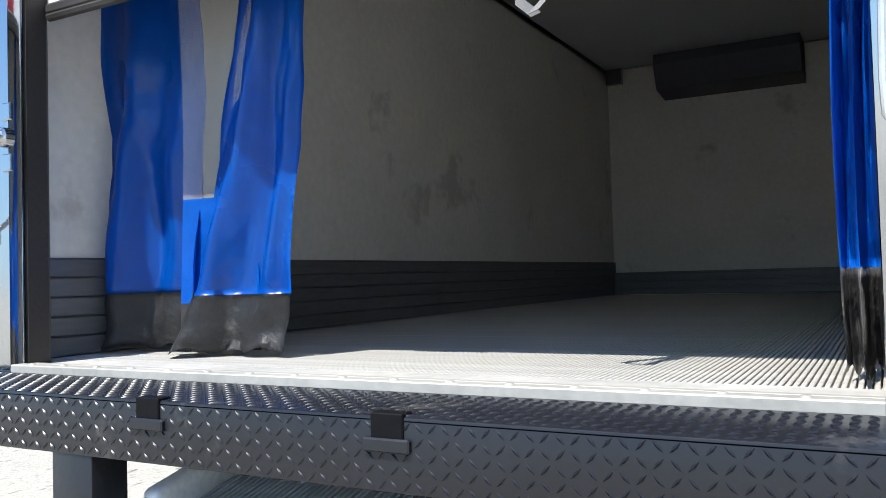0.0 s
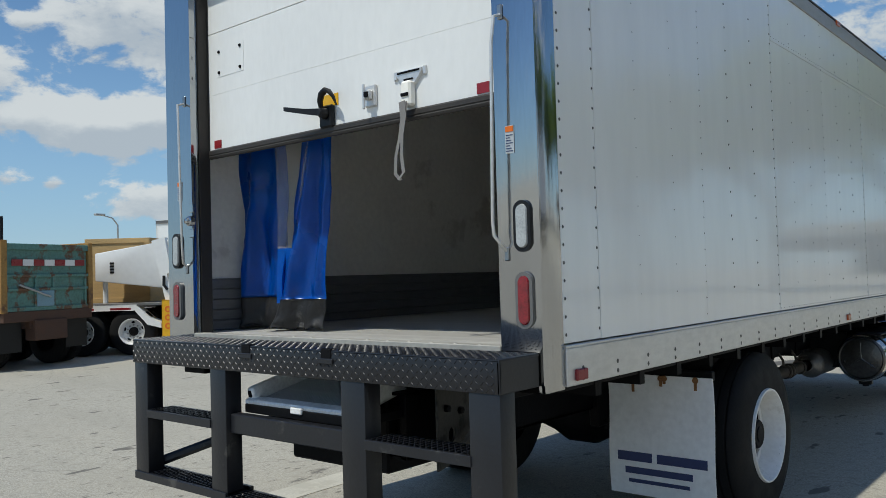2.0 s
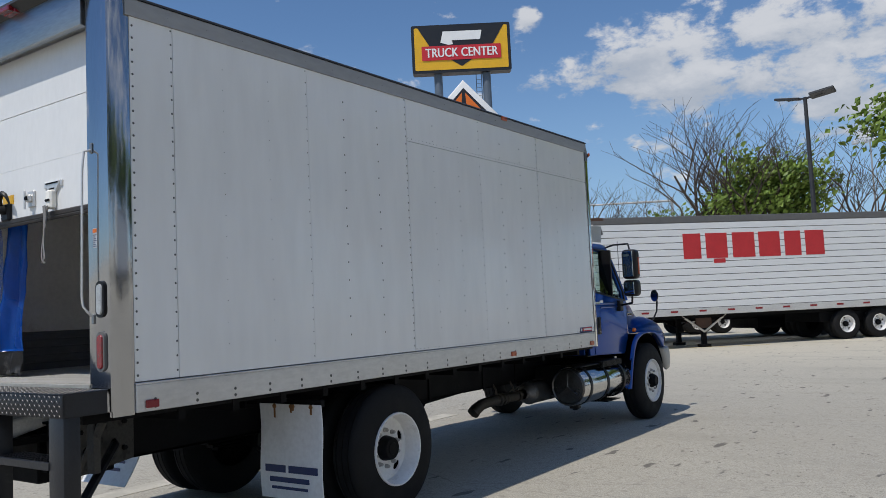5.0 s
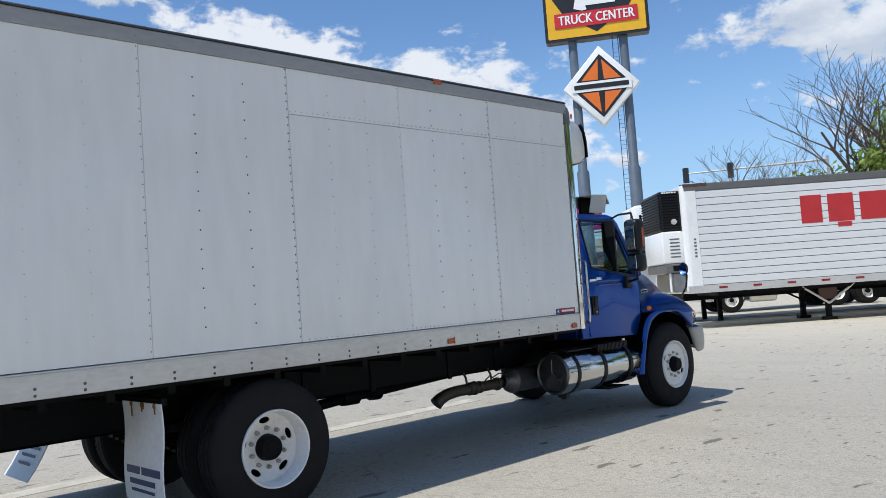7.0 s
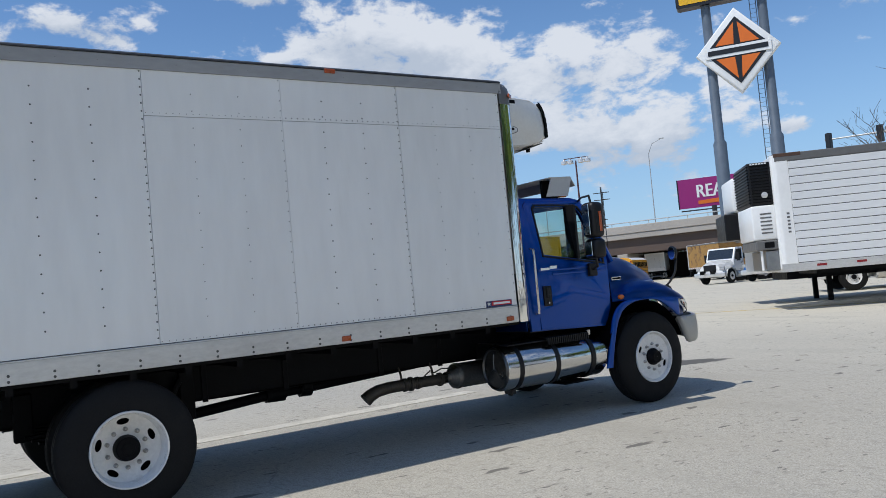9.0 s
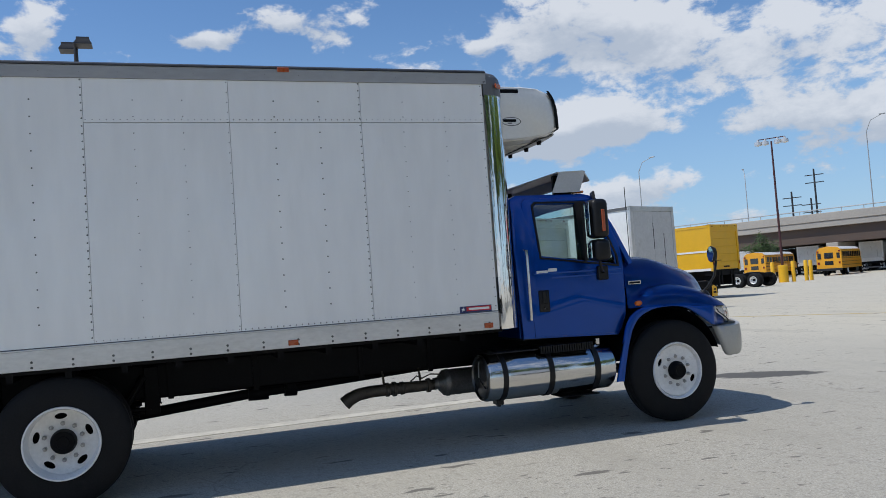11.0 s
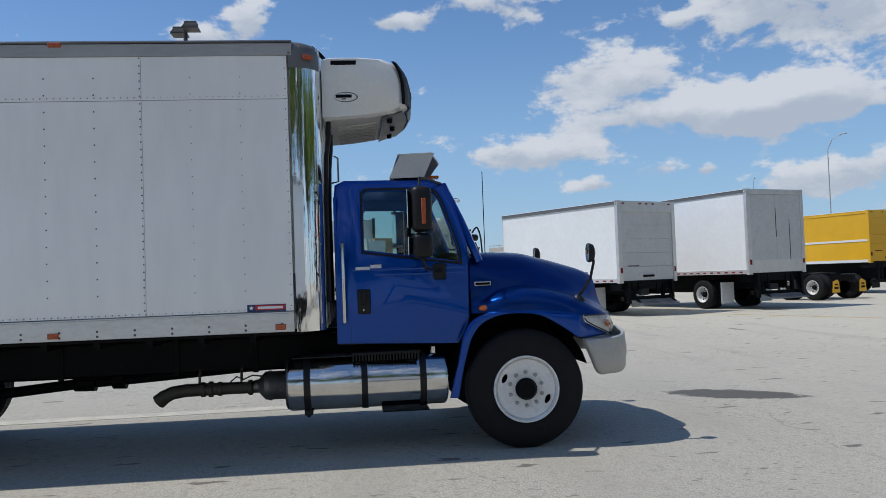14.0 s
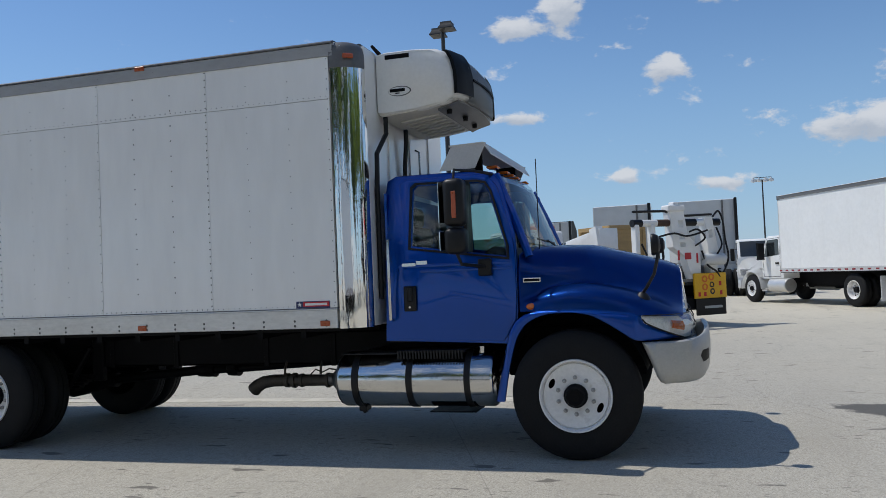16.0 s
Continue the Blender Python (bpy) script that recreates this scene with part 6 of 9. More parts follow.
    bm = B(); box(bm, -0.072, 0.072, -0.003, 0.003, 1.89, 2.21, 0.002, m=pose(s * 1.365, 7.014, 0, 0, 0, -15 * s)); part("mirror_glass", bm, MIRRORG, dm); bm = B(); box(bm, -0.072, 0.072, -0.003, 0.003, 1.67, 1.82, 0.002, m=pose(s * 1.365, 7.014, 0, 0, 0, -15 * s)); part("mirror_glass", bm, MIRRORG, dm)
    bm = B(); box(bm, s * 1.455, s * 1.468, 7.11, 7.145, 1.92, 2.13, 0.004); part("mirror_lamp", bm, DULLAMBER, dm)
# grille
bm = B()
gr = [(-0.64, 0.97), (0.64, 0.97), (0.60, 1.12), (0.48, 1.40), (0.40, 1.475), (-0.40, 1.475), (-0.48, 1.40), (-0.60, 1.12)]
plate(bm, gr, [[(0.80 * x, 1.21 + 0.82 * (z - 1.21)) for x, z in gr]], 0.17, lambda u, v, w: (u * (0.94 + 0.35 * (0.17 - w)), 8.905 - 0.085 * (v - 0.98) / 0.45 - 0.06 * (u / 0.6) ** 2 - 0.17 + w, v))
part("grille_surround", bm, CHROME, cab, "chromed grille surround")
for k in range(7):
    z = 1.04 + 0.055 * k
    bm = B(); box(bm, -0.34, 0.34, 8.80 - 0.010 * k, 8.825 - 0.010 * k, z, z + 0.02, 0.003); part("grille_bar", bm, PLASTIC, cab)
bm = B(); box(bm, -0.5, 0.5, 8.62, 8.66, 0.96, 1.42); part("grille_backing", bm, PLASTIC, cab)
# front bumper, swept back at the ends
BMP = material("silver_bumper_paint", (0.46, 0.45, 0.42), 0.4, metal=0.25, vary=0.1, scale=4, grain=60)
BPATH = smooth_line([(1.19, 8.50, 0.906, 0.895), (1.196, 8.56, 0.907, 0.745), (1.20, 8.62, 0.908, 0.60), (1.195, 8.72, 0.911, 0.594), (1.155, 8.81, 0.917, 0.594), (1.06, 8.89, 0.925, 0.60), (0.92, 8.945, 0.94, 0.615), (0.70, 8.98, 0.958, 0.64), (0.36, 8.998, 0.972, 0.66), (0.0, 9.0, 0.975, 0.67)], 3)
BPATH = [(-x, y, zt, zb) for x, y, zt, zb in BPATH[:-1]] + BPATH[::-1]


def bumper_ring(x, y, zt, zb):
    h, u = zt - zb, x / 1.2
    o = lambda d, z: (x + d * u * abs(u) * 1.0, y + d * (1 - 0.7 * abs(u)), z)
    return [o(-0.05, zt - 0.006), o(-0.02, zt), o(0.0, zt - 0.012), o(0.012, zb + 0.6 * h), o(0.008, zb + 0.3 * h), o(-0.006, zb + 0.08 * h), o(-0.03, zb), o(-0.045, zb + 0.02 * h)]


bm = B()
loop_bm(bm, [bumper_ring(*p) for p in BPATH])
part("front_bumper", bm, BMP, cab, "silver-painted front bumper", angle=50)
for s in (1, -1):
    bm = B()
    loop_bm(bm, [[(s * (x + 0.006 * x), y + 0.008, z) for z in ((0.775, 0.79) if k in (0,) else (0.728 + 0.004 * k, 0.822))] for k, (x, y) in enumerate(((1.03, 8.906), (0.99, 8.922), (0.94, 8.940), (0.88, 8.955), (0.80, 8.970)))], close_ring=False)
    bmesh.ops.solidify(bm, geom=bm.faces[:], thickness=0.006)
    part("fog_lamp_recess", bm, PLASTIC, cab, "dark fog lamp recess")
bm = B(); box(bm, -0.9, 0.9, 8.60, 8.90, 0.86, 0.885, 0.01); part("bumper_shelf", bm, PLASTIC, cab)
bm = B(); tube(bm, [(0.95, 7.70, 1.66), (0.95, 7.70, 2.40)], 0.004, 6); part("aerial", bm, PLASTIC, cab)

# ---- strip curtains hung in the box ----
from mathutils import noise


def curtain(name, top, bottom, y, z_top, z_bot, hem, label, waves=3, seedn=1, deep=1.0, bend=1.3):
    """A hanging vinyl strip between its top edge and its bottom edge (pairs of x), with soft folds and a hem."""
    t = thing(name, label, "curtain", (0, 0, 0))
    rng = random.Random(seedn)
    ph = rng.random() * 6

    def pt(u, v):
        z = z_top + (z_bot - z_top) * v
        a = deep * ((0.012 + 0.03 * v) * math.sin(u * waves * 6.28 + ph + 1.5 * v) + 0.018 * math.sin(u * waves * 13 + 2 * ph + 5 * v) * (0.3 + v))
        x0, x1 = top[0] + (bottom[0] - top[0]) * v ** bend, top[1] + (bottom[1] - top[1]) * v ** bend
        n1 = noise.noise(Vector((u * 2.2 + 1.3 * v, v * 3.2 - 0.8 * u, seedn * 3.7)))
        n2 = noise.noise(Vector((u * 5.0 - 2.0 * v, v * 7.5 + u, seedn * 5.1 + 9)))
        a += deep * (0.022 * (1 - abs(n1) * 2.2) * min(1.0, 4 * v) + 0.011 * (1 - abs(n2) * 2.4))
        return (x0 + (x1 - x0) * u + 0.006 * math.sin(9 * v + ph), y + a, z)

    for nm, v0, v1, mt in (("sheet", 0.0, 1 - hem, CURTAIN), ("hem", 1 - hem, 1.0, CURTAINDARK)):
        bm = B()
        nv = 96 if nm == "sheet" else 10
        rows_ = [[pt(i / 28, v0 + (v1 - v0) * j / nv) for i in range(29)] for j in range(nv + 1)]
        if nm == "hem":
            rows_ = [[(x, yy - 0.004 - 0.014 * (j / nv) * math.sin(9 * i / 28 + j * 0.6), z + 0.010 * (j / nv) * math.sin(i * 0.9)) for i, (x, yy, z) in enumerate(r)] for j, r in enumerate(rows_)]
        loop_bm(bm, rows_, close_ring=False)
        bmesh.ops.solidify(bm, geom=bm.faces[:], thickness=0.003)
        part(nm, bm, mt, t, "" if nm == "sheet" else "grey scuffed hem", angle=80)
    return t


curtain("strip_curtain", (-1.195, -0.75), (-1.195, -0.73), 0.30, 3.3, 1.262, 0.085, "blue vinyl strip curtain hanging inside the box", 1.2, 3)
curtain("strip_curtain", (-0.42, -0.28), (-0.85, -0.40), 0.24, 3.3, 1.262, 0.080, "blue vinyl strip curtain with a frayed hem", 1.0, 8, 1.0, 2.0)
curtain("strip_curtain", (1.04, 1.125), (1.035, 1.125), 0.14, 3.3, 1.262, 0.095, "blue vinyl strip curtain bunched at the wall", 2.4, 5, 1.4)
cv = thing("clear_strip", "clear scratched vinyl strip between blue curtains", "curtain")


def clear_row(z):
    return [(-0.80 + 0.30 * u, 0.275 + 0.012 * math.sin(4 * z + 3 * u), z) for u in (0, 0.33, 0.66, 1)]


bm = B()
loop_bm(bm, [clear_row(z) for z in (3.3, 2.9, 2.5, 2.1, 1.9, 1.72)], close_ring=False)
part("sheet", bm, CLEARVINYL, cv, angle=80)
bm = B()
loop_bm(bm, [clear_row(z) for z in (1.72, 1.6, 1.5, 1.40)], close_ring=False); bmesh.ops.solidify(bm, geom=bm.faces[:], thickness=0.003)
part("lower_sheet", bm, CURTAIN, cv, angle=80)
bm = B()
loop_bm(bm, [clear_row(z) for z in (1.40, 1.30, 1.262)], close_ring=False); bmesh.ops.solidify(bm, geom=bm.faces[:], thickness=0.003)
part("hem", bm, CURTAINDARK, cv, angle=80)

# ---- radiator resting under the platform ----
rad = thing("radiator", "old aluminium radiator lying on a bracket under the platform", "radiator", (0, 0, 0))
ALU = material("dull_aluminium", (0.84, 0.84, 0.83), 0.4, metal=0.1, vary=0.2, scale=8, grain=60)
FIN = material("grey_radiator_fins", (0.55, 0.56, 0.57), 0.45, metal=0.0, vary=0.2, scale=20, grain=200)
TILT = Matrix.Translation((0, -0.25, 0.925)) @ Matrix.Rotation(radians(13), 4, "X")
bm = B(); box(bm, -0.37, 0.375, -0.03, 0.035, -0.035, 0.03, 0.008, m=TILT); part("frame_bar", bm, ALU, rad)
bm = B(); box(bm, -0.33, 0.33, 0.64, 0.69, -0.015, 0.03, 0.006, m=TILT); part("frame_bar", bm, ALU, rad)
for x in (-0.37, 0.32):
    bm = B(); box(bm, x, x + 0.055, -0.01, 0.70, -0.02, 0.085, 0.022, 3, m=TILT); tk_ = part("side_tank", bm, ALU, rad)
    bm = B(); box(bm, x + 0.012, x + 0.043, -0.014, 0.02, 0.03, 0.072, 0.008, m=TILT); part("tank_port", bm, BLACK, tk_)
bm = B(); box(bm, -0.315, 0.32, 0.045, 0.64, -0.01, 0.005, m=TILT); core = part("core", bm, GREY, rad)
bm = B(); box(bm, -0.0035, 0.0035, 0.045, 0.64, 0.005, 0.016, m=TILT)
FINMESH = mesh_of("fin", bm, FIN, smooth=False)
for k in range(40):
    part("fin", FINMESH, None, core).location.x = -0.305 + 0.0155 * k
bm = B(); box(bm, 0.0, 0.08, -0.30, -0.24, 0.91, 0.94, 0.004); part("bracket", bm, ALU, rad)
bm = B(); box(bm, -0.36, 0.44, -0.29, 0.4, 0.885, 0.928, 0.004); solo("carrier_tray", bm, BLACK, "black steel carrier tray under the radiator", "tray")

# ---- vehicles round the yard ----


def far_cab(parent, y0, paint, w=1.05, sleeper=0.0, hood=1.35, z_roof=2.35, deflector=False):
    """A bonneted cab whose back stands at y0, facing +y."""
    c = new("cab"); c.parent = parent
    prof = [(y0, 0.85), (y0, z_roof - 0.05), (y0 + 0.08, z_roof), (y0 + 0.85, z_roof), (y0 + 0.95, z_roof - 0.05), (y0 + 1.28, 1.68), (y0 + 1.3, 0.85)]
    bm = B()
    loop_bm(bm, [[(x, y, z) for y, z in prof] for x in (-w, w)])
    bmesh.ops.bevel(bm, geom=bm.edges[:], offset=0.03, segments=2, profile=0.5, affect="EDGES")
    part("cab_shell", bm, paint, c, angle=40)
    bm = B()
    y1 = y0 + 1.28
    rings = []
    for t in range(11):
        u = t / 10
        y = y1 - 0.06 + (hood + 0.02) * u
        hw, zt = w * (0.90 - 0.20 * u), 1.68 - 0.20 * u - 0.16 * u ** 3
        ow = w * (1.0 + 0.14 * math.sin(math.pi * min(1, u * 1.15)) - 0.10 * u ** 4)
        arch = 0.50 + math.sqrt(max(0.0, 0.60 ** 2 - (y - y1 - hood * 0.42) ** 2))
        zb = max(arch, 0.82 if u > 0.5 else 0.9)
        half = [(0.0, zt), (hw * 0.55, zt - 0.01), (hw * 0.85, zt - 0.06), (hw, zt - 0.16), (hw * 1.06, zt - 0.30), ((hw + ow) * 0.54, 1.24 - 0.10 * u), (ow * 0.97, 1.18 - 0.10 * u), (ow, max(zb + 0.02, 1.06 - 0.08 * u)), (ow, zb)]
        rings.append([(-x, y, z) for x, z in half[:0:-1]] + [(x, y, z) for x, z in half])
    loop_bm(bm, rings, close_ring=False)
    bm.faces.new([v for v in bm.verts][-len(rings[0]):])
    bmesh.ops.solidify(bm, geom=[f for f in bm.faces if len(f.verts) == 4], thickness=0.02)
    part("hood", bm, paint, c, angle=50)
    bm = B(); box(bm, -w * 0.45, w * 0.45, y1 + hood - 0.06, y1 + hood + 0.01, 0.95, 1.36, 0.02); part("grille", bm, PLASTIC, c)
    bm = B(); box(bm, -w * 1.12, w * 1.12, y1 + hood - 0.1, y1 + hood + 0.12, 0.5, 0.82, 0.04, 2); part("front_bumper", bm, RAIL, c)
    for s in (1, -1):
        bm = B(); box(bm, s * w * 0.72, s * w * 1.02, y1 + hood - 0.08, y1 + hood + 0.005, 1.0, 1.18, 0.02); part("headlamp", bm, CLEARLENS, c)
        bm = B(); plate(bm, [(y0 + 0.22, 1.68), (y0 + 1.12, 1.62), (y0 + 0.88, z_roof - 0.14), (y0 + 0.22, z_roof - 0.12)], [], 0.006, lambda u, v, q: (s * (w + q), u, v)); part("side_window", bm, GLASSDARK, c)
        bm = B(); box(bm, s * (w + 0.12), s * (w + 0.3), y0 + 0.95, y0 + 1.05, 1.55, 2.1, 0.03); tube(bm, [(s * w, y0 + 1.0, 2.05), (s * (w + 0.2), y0 + 1.0, 2.05)], 0.012, 6); part("door_mirror", bm, PLASTIC, c)
        bm = B(); loop_bm(bm, [[(s * x, y1 + hood * 0.42 + 0.62 * math.cos(radians(a)), 0.5 + 0.62 * math.sin(radians(a))) for x in (w * 0.6, w * 1.12)] for a in range(0, 181, 15)], close_ring=False); bmesh.ops.solidify(bm, geom=bm.faces[:], thickness=0.03); part("wheel_arch", bm, paint, c)
        bm = B(); lathe(bm, [(y0 - 0.15, 0.02), (y0 - 0.15, 0.22), (y0 - 0.11, 0.25), (y0 + 0.85, 0.25), (y0 + 0.89, 0.22), (y0 + 0.89, 0.02)], axis="Y", n=20, centre=(s * w * 0.86, 0, 0.62)); part("fuel_tank", bm, RAIL, c)
        bm = B(); box(bm, s * w * 0.7, s * w * 1.08, y0 + 0.92, y0 + 1.2, 0.42, 0.47, 0.01); part("step", bm, RAIL, c)
        bm = B(); box(bm, s * (w + 0.002), s * (w + 0.03), y0 + 0.25, y0 + 0.40, 1.36, 1.42, 0.008); part("door_handle", bm, PLASTIC, c)
        bm = B(); plate(bm, [(y0 + 0.16, 0.92), (y0 + 1.16, 0.92), (y0 + 1.2, 1.56), (y0 + 0.92, z_roof - 0.09), (y0 + 0.16, z_roof - 0.07)], [[(y0 + 0.172, 0.932), (y0 + 1.148, 0.932), (y0 + 1.188, 1.555), (y0 + 0.912, z_roof - 0.1), (y0 + 0.172, z_roof - 0.085)]], 0.003, lambda u, v, q: (s * (w + q), u, v)); part("door_gap", bm, BLACK, c, smooth=False)
    a, b = (y0 + 0.965, z_roof - 0.1), (y0 + 1.262, 1.72)
    bm = B(); loop_bm(bm, [[(-w * 0.9, y + 0.012, z), (w * 0.9, y + 0.012, z), (w * 0.9, y + 0.02, z), (-w * 0.9, y + 0.02, z)] for y, z in (a, b)]); part("windscreen", bm, GLASSDARK, c)
    if sleeper:
        bm = B()
        loop_bm(bm, [[(x, y0 + 0.02, 0.95), (x, y0 - sleeper, 0.95), (x, y0 - sleeper, 3.85), (x, y0 - 0.5, 3.95), (x, y0 + 0.45, 3.5), (x, y0 + 0.8, z_roof)] for x in (-1.2, -1.1, 1.1, 1.2)])
        part("sleeper", bm, paint, c, angle=30)
        bm = B(); box(bm, -1.18, 1.12, y0 - sleeper - 0.03, y0 - sleeper, 1.2, 3.86, 0.01); part("sleeper_back", bm, SLEEPBACK, c, "pale grey sleeper back")
        bm = B(); box(bm, 1.12, 1.24, y0 - sleeper - 0.25, y0 - sleeper + 0.05, 1.0, 3.9, 0.02); part("side_extender", bm, PLASTIC, c, "black side extender")
        bm = B(); tube(bm, [(0.66, y0 - sleeper - 0.06, 1.1), (0.66, y0 - sleeper - 0.06, 3.84)], 0.04, 8); part("stack", bm, GREY, c)
    if deflector:
        bm = B(); loop_bm(bm, [[(x, y0 + 0.1, z_roof), (x, y0 + 0.1, z_roof + 0.75), (x, y0 + 0.35, z_roof + 0.7), (x, y0 + 0.95, z_roof)] for x in (-0.9, 0.9)]); part("deflector", bm, paint, c, angle=20)
    return c


SLEEPBACK = material("pale_grey_panel", (0.62, 0.63, 0.62), 0.5, vary=0.08)
GLASSDARK = material("dark_window", (0.02, 0.025, 0.028), 0.05, spec=0.7, vary=0.1, coat=0.5)
FARWHITE = material("white_vehicle_paint", (0.84, 0.84, 0.82), 0.35, vary=0.06, scale=0.8, grain=8, spots=0.08, spot_col=(0.45, 0.42, 0.37), spot_scale=1.2, coat=0.2)
DOORGREY = material("weathered_white_door", (0.56, 0.56, 0.55), 0.5, vary=0.12, scale=1.5, grain=12, spots=0.35, spot_col=(0.33, 0.30, 0.26), spot_scale=1.6, spot_cut=0.57)
BUSYELLOW = material("school_bus_yellow", (0.78, 0.36, 0.01), 0.35, vary=0.06, coat=0.3)
TEAL = material("weathered_teal_paint", (0.11, 0.24, 0.21), 0.65, vary=0.35, scale=2.5, grain=20, spots=0.95, spot_col=(0.13, 0.055, 0.025), spot_scale=2.4, spot_cut=0.50)
RUSTED = material("rusted_steel", (0.085, 0.045, 0.03), 0.8, vary=0.35, scale=4, grain=40)
OCHRE = material("ochre_paint_rusty", (0.34, 0.19, 0.05), 0.6, vary=0.25, scale=3, grain=30, spots=0.9, spot_col=(0.11, 0.055, 0.03), spot_scale=2, spot_cut=0.52)
PLY = material("weathered_plywood", (0.50, 0.33, 0.14), 0.75, vary=0.2, scale=2, grain=25, stretch=(1, 1, 6), spots=0.3, spot_col=(0.27, 0.18, 0.09), spot_scale=2.0)


def far_wheels(parent, spots):
    for x, y, front in spots:
        wheel(parent, x, y, 0.512, 1 if x > 0 else -1, front)


def yard_box_truck(label, at, turn, length, z0, z1, paint, front=True, stripe=False, under=True, swing=False, group="parked box trucks", wide=1.28):
    """A parked box truck seen from behind: its rear at y = 0, facing +y."""
    t = thing("parked_truck", label, "truck", at, turn, group)
    bd = new("cargo_box"); bd.parent = t
    for s in (1, -1):
        bm = B(); box(bm, s * (wide - 0.04), s * wide, 0.06, length, z0 + 0.12, z1 - 0.1, 0.004); part("side_wall", bm, paint, bd)
        bm = B(); box(bm, s * (wide - 0.06), s * (wide + 0.015), 0.0, length, z0, z0 + 0.13, 0.005); part("base_rail", bm, RAIL if not stripe else DOORWHITE, bd)
        bm = B(); box(bm, s * (wide - 0.06), s * (wide + 0.015), 0.0, length, z1 - 0.11, z1, 0.012); part("top_rail", bm, GREY if not stripe else paint, bd)
        bm = B(); box(bm, s * (wide - 0.13), s * (wide + 0.018), -0.05, 0.06, z0 - 0.02, z1 + 0.02, 0.006); part("rear_post", bm, RAIL if not stripe else paint, bd)
        k = 1.2
        while k < length:
            bm = B(); box(bm, s * (wide - 0.01), s * (wide + 0.002), k, k + 0.012, z0 + 0.13, z1 - 0.11); part("seam_strip", bm, paint, bd); k += 1.22
        if stripe:
            for z in (z0 + 0.95, z0 + 0.02):
                bm = B(); box(bm, s * (wide - 0.01), s * (wide + 0.022), 0.07, length, z, z + 0.09); part("rub_rail", bm, DOORWHITE, bd)
        else:
            k = 0.25
            while k < length:
                bm = B(); box(bm, s * (wide + 0.01), s * (wide + 0.019), k, k + 0.14, z0 + 0.03, z0 + 0.08); part("reflective_tape", bm, REDTAPE, bd, smooth=False); k += 0.33
        bm = B(); box(bm, s * (wide - 0.11), s * (wide - 0.03), -0.06, -0.045, z0 + 0.30, z0 + 0.46, 0.006); part("rear_lamp", bm, RED, bd)
    bm = B(); box(bm, -wide, wide, 0.0, length, z1 - 0.02, z1 + 0.015, 0.005); part("roof", bm, DOORWHITE, bd)
    bm = B(); box(bm, -wide, wide, 0.0, length, z0 - 0.02, z0 + 0.04); part("floor", bm, BLACK, bd)
    bm = B(); box(bm, -wide, wide, length - 0.05, length, z0, z1, 0.01); part("front_wall", bm, paint, bd)
    bm = B(); box(bm, -wide + 0.1, wide - 0.1, -0.045, 0.04, z1 - (0.16 if swing else 0.34), z1 + 0.015, 0.006); part("header", bm, RAIL if not stripe else paint, bd)
    if not swing:
        for x in (-1.05, -0.3, 0, 0.3, 1.05):
            bm = B(); box(bm, x - 0.05, x + 0.05, -0.065, -0.04, z1 - 0.09, z1 - 0.05, 0.005); part("clearance_lamp", bm, RED, bd)
        zz = [z0 + 0.05 + (z1 - 0.36 - z0) * k / 5 for k in range(6)]
        for a, b in zip(zz, zz[1:]):
            bm = B(); box(bm, -wide + 0.13, wide - 0.13, -0.01, 0.02, a, b - 0.006, 0.004); part("door_section", bm, DOORGREY if not stripe else paint, bd)
        bm = B(); box(bm, -0.25, 0.25, -0.05, -0.01, z0 + 0.15, z0 + 0.22, 0.01); box(bm, -0.9, -0.4, -0.02, -0.008, z0 + 0.5, z0 + 0.53); part("door_latch", bm, BLACK, bd)
    else:
        for s in (1, -1):
            bm = B(); box(bm, s * 0.006, s * (wide - 0.13), -0.03, 0.02, z0 + 0.03, z1 - 0.17, 0.006); part("rear_door", bm, DOORGREY, bd)
        bm = B(); box(bm, -0.01, 0.01, -0.04, -0.02, z0 + 1.2, z1 - 0.6); box(bm, 0.62, 0.635, -0.04, -0.02, z0 + 0.4, z1 - 1.0); part("door_bar", bm, BLACK, bd)
        bm = B(); box(bm, -wide + 0.13, wide - 0.13, -0.036, -0.02, z0 + 0.03, z0 + 0.45); part("kick_plate", bm, RAIL, bd)
    chs = new("chassis"); chs.parent = t
    for s in (1, -1):
        bm = B(); box(bm, s * 0.38, s * 0.45, 0.0, length + 2.2, 0.68, z0 - 0.01, 0.004); part("frame_rail", bm, BLACK, chs)
        bm = B(); box(bm, s * 0.62, s * 1.2, 1.35, 1.37, 0.2, 0.92, 0.003); part("mud_flap", bm, FLAP if not stripe else PLASTIC, chs)
    bm = B(); box(bm, -1.15, 1.15, -0.02, 0.12, 0.5, 0.62, 0.01); box(bm, -0.75, -0.65, 0.0, 0.1, 0.55, z0); box(bm, 0.65, 0.75, 0.0, 0.1, 0.55, z0); box(bm, -1.2, 1.2, 0.03, 0.5, z0 - 0.25, z0 - 0.02, 0.01); part("underride_bar", bm, BLACK, chs)
    bm = B(); box(bm, -0.35, 0.35, 2.0, length, 0.55, 0.9, 0.05); box(bm, -1.0, 1.0, 2.05, 2.25, 0.42, 0.58, 0.03); box(bm, 0.5, 1.05, length - 1.2, length - 0.2, 0.45, 0.85, 0.06); part("running_gear", bm, BLACK, chs)
    if not stripe:
        lg = new("lift_gate"); lg.parent = t
        for s in (1, -1):
            bm = B(); box(bm, s * 0.95, s * 1.05, -0.14, 0.02, 0.42, z0, 0.01); part("gate_post", bm, BLACK, lg)
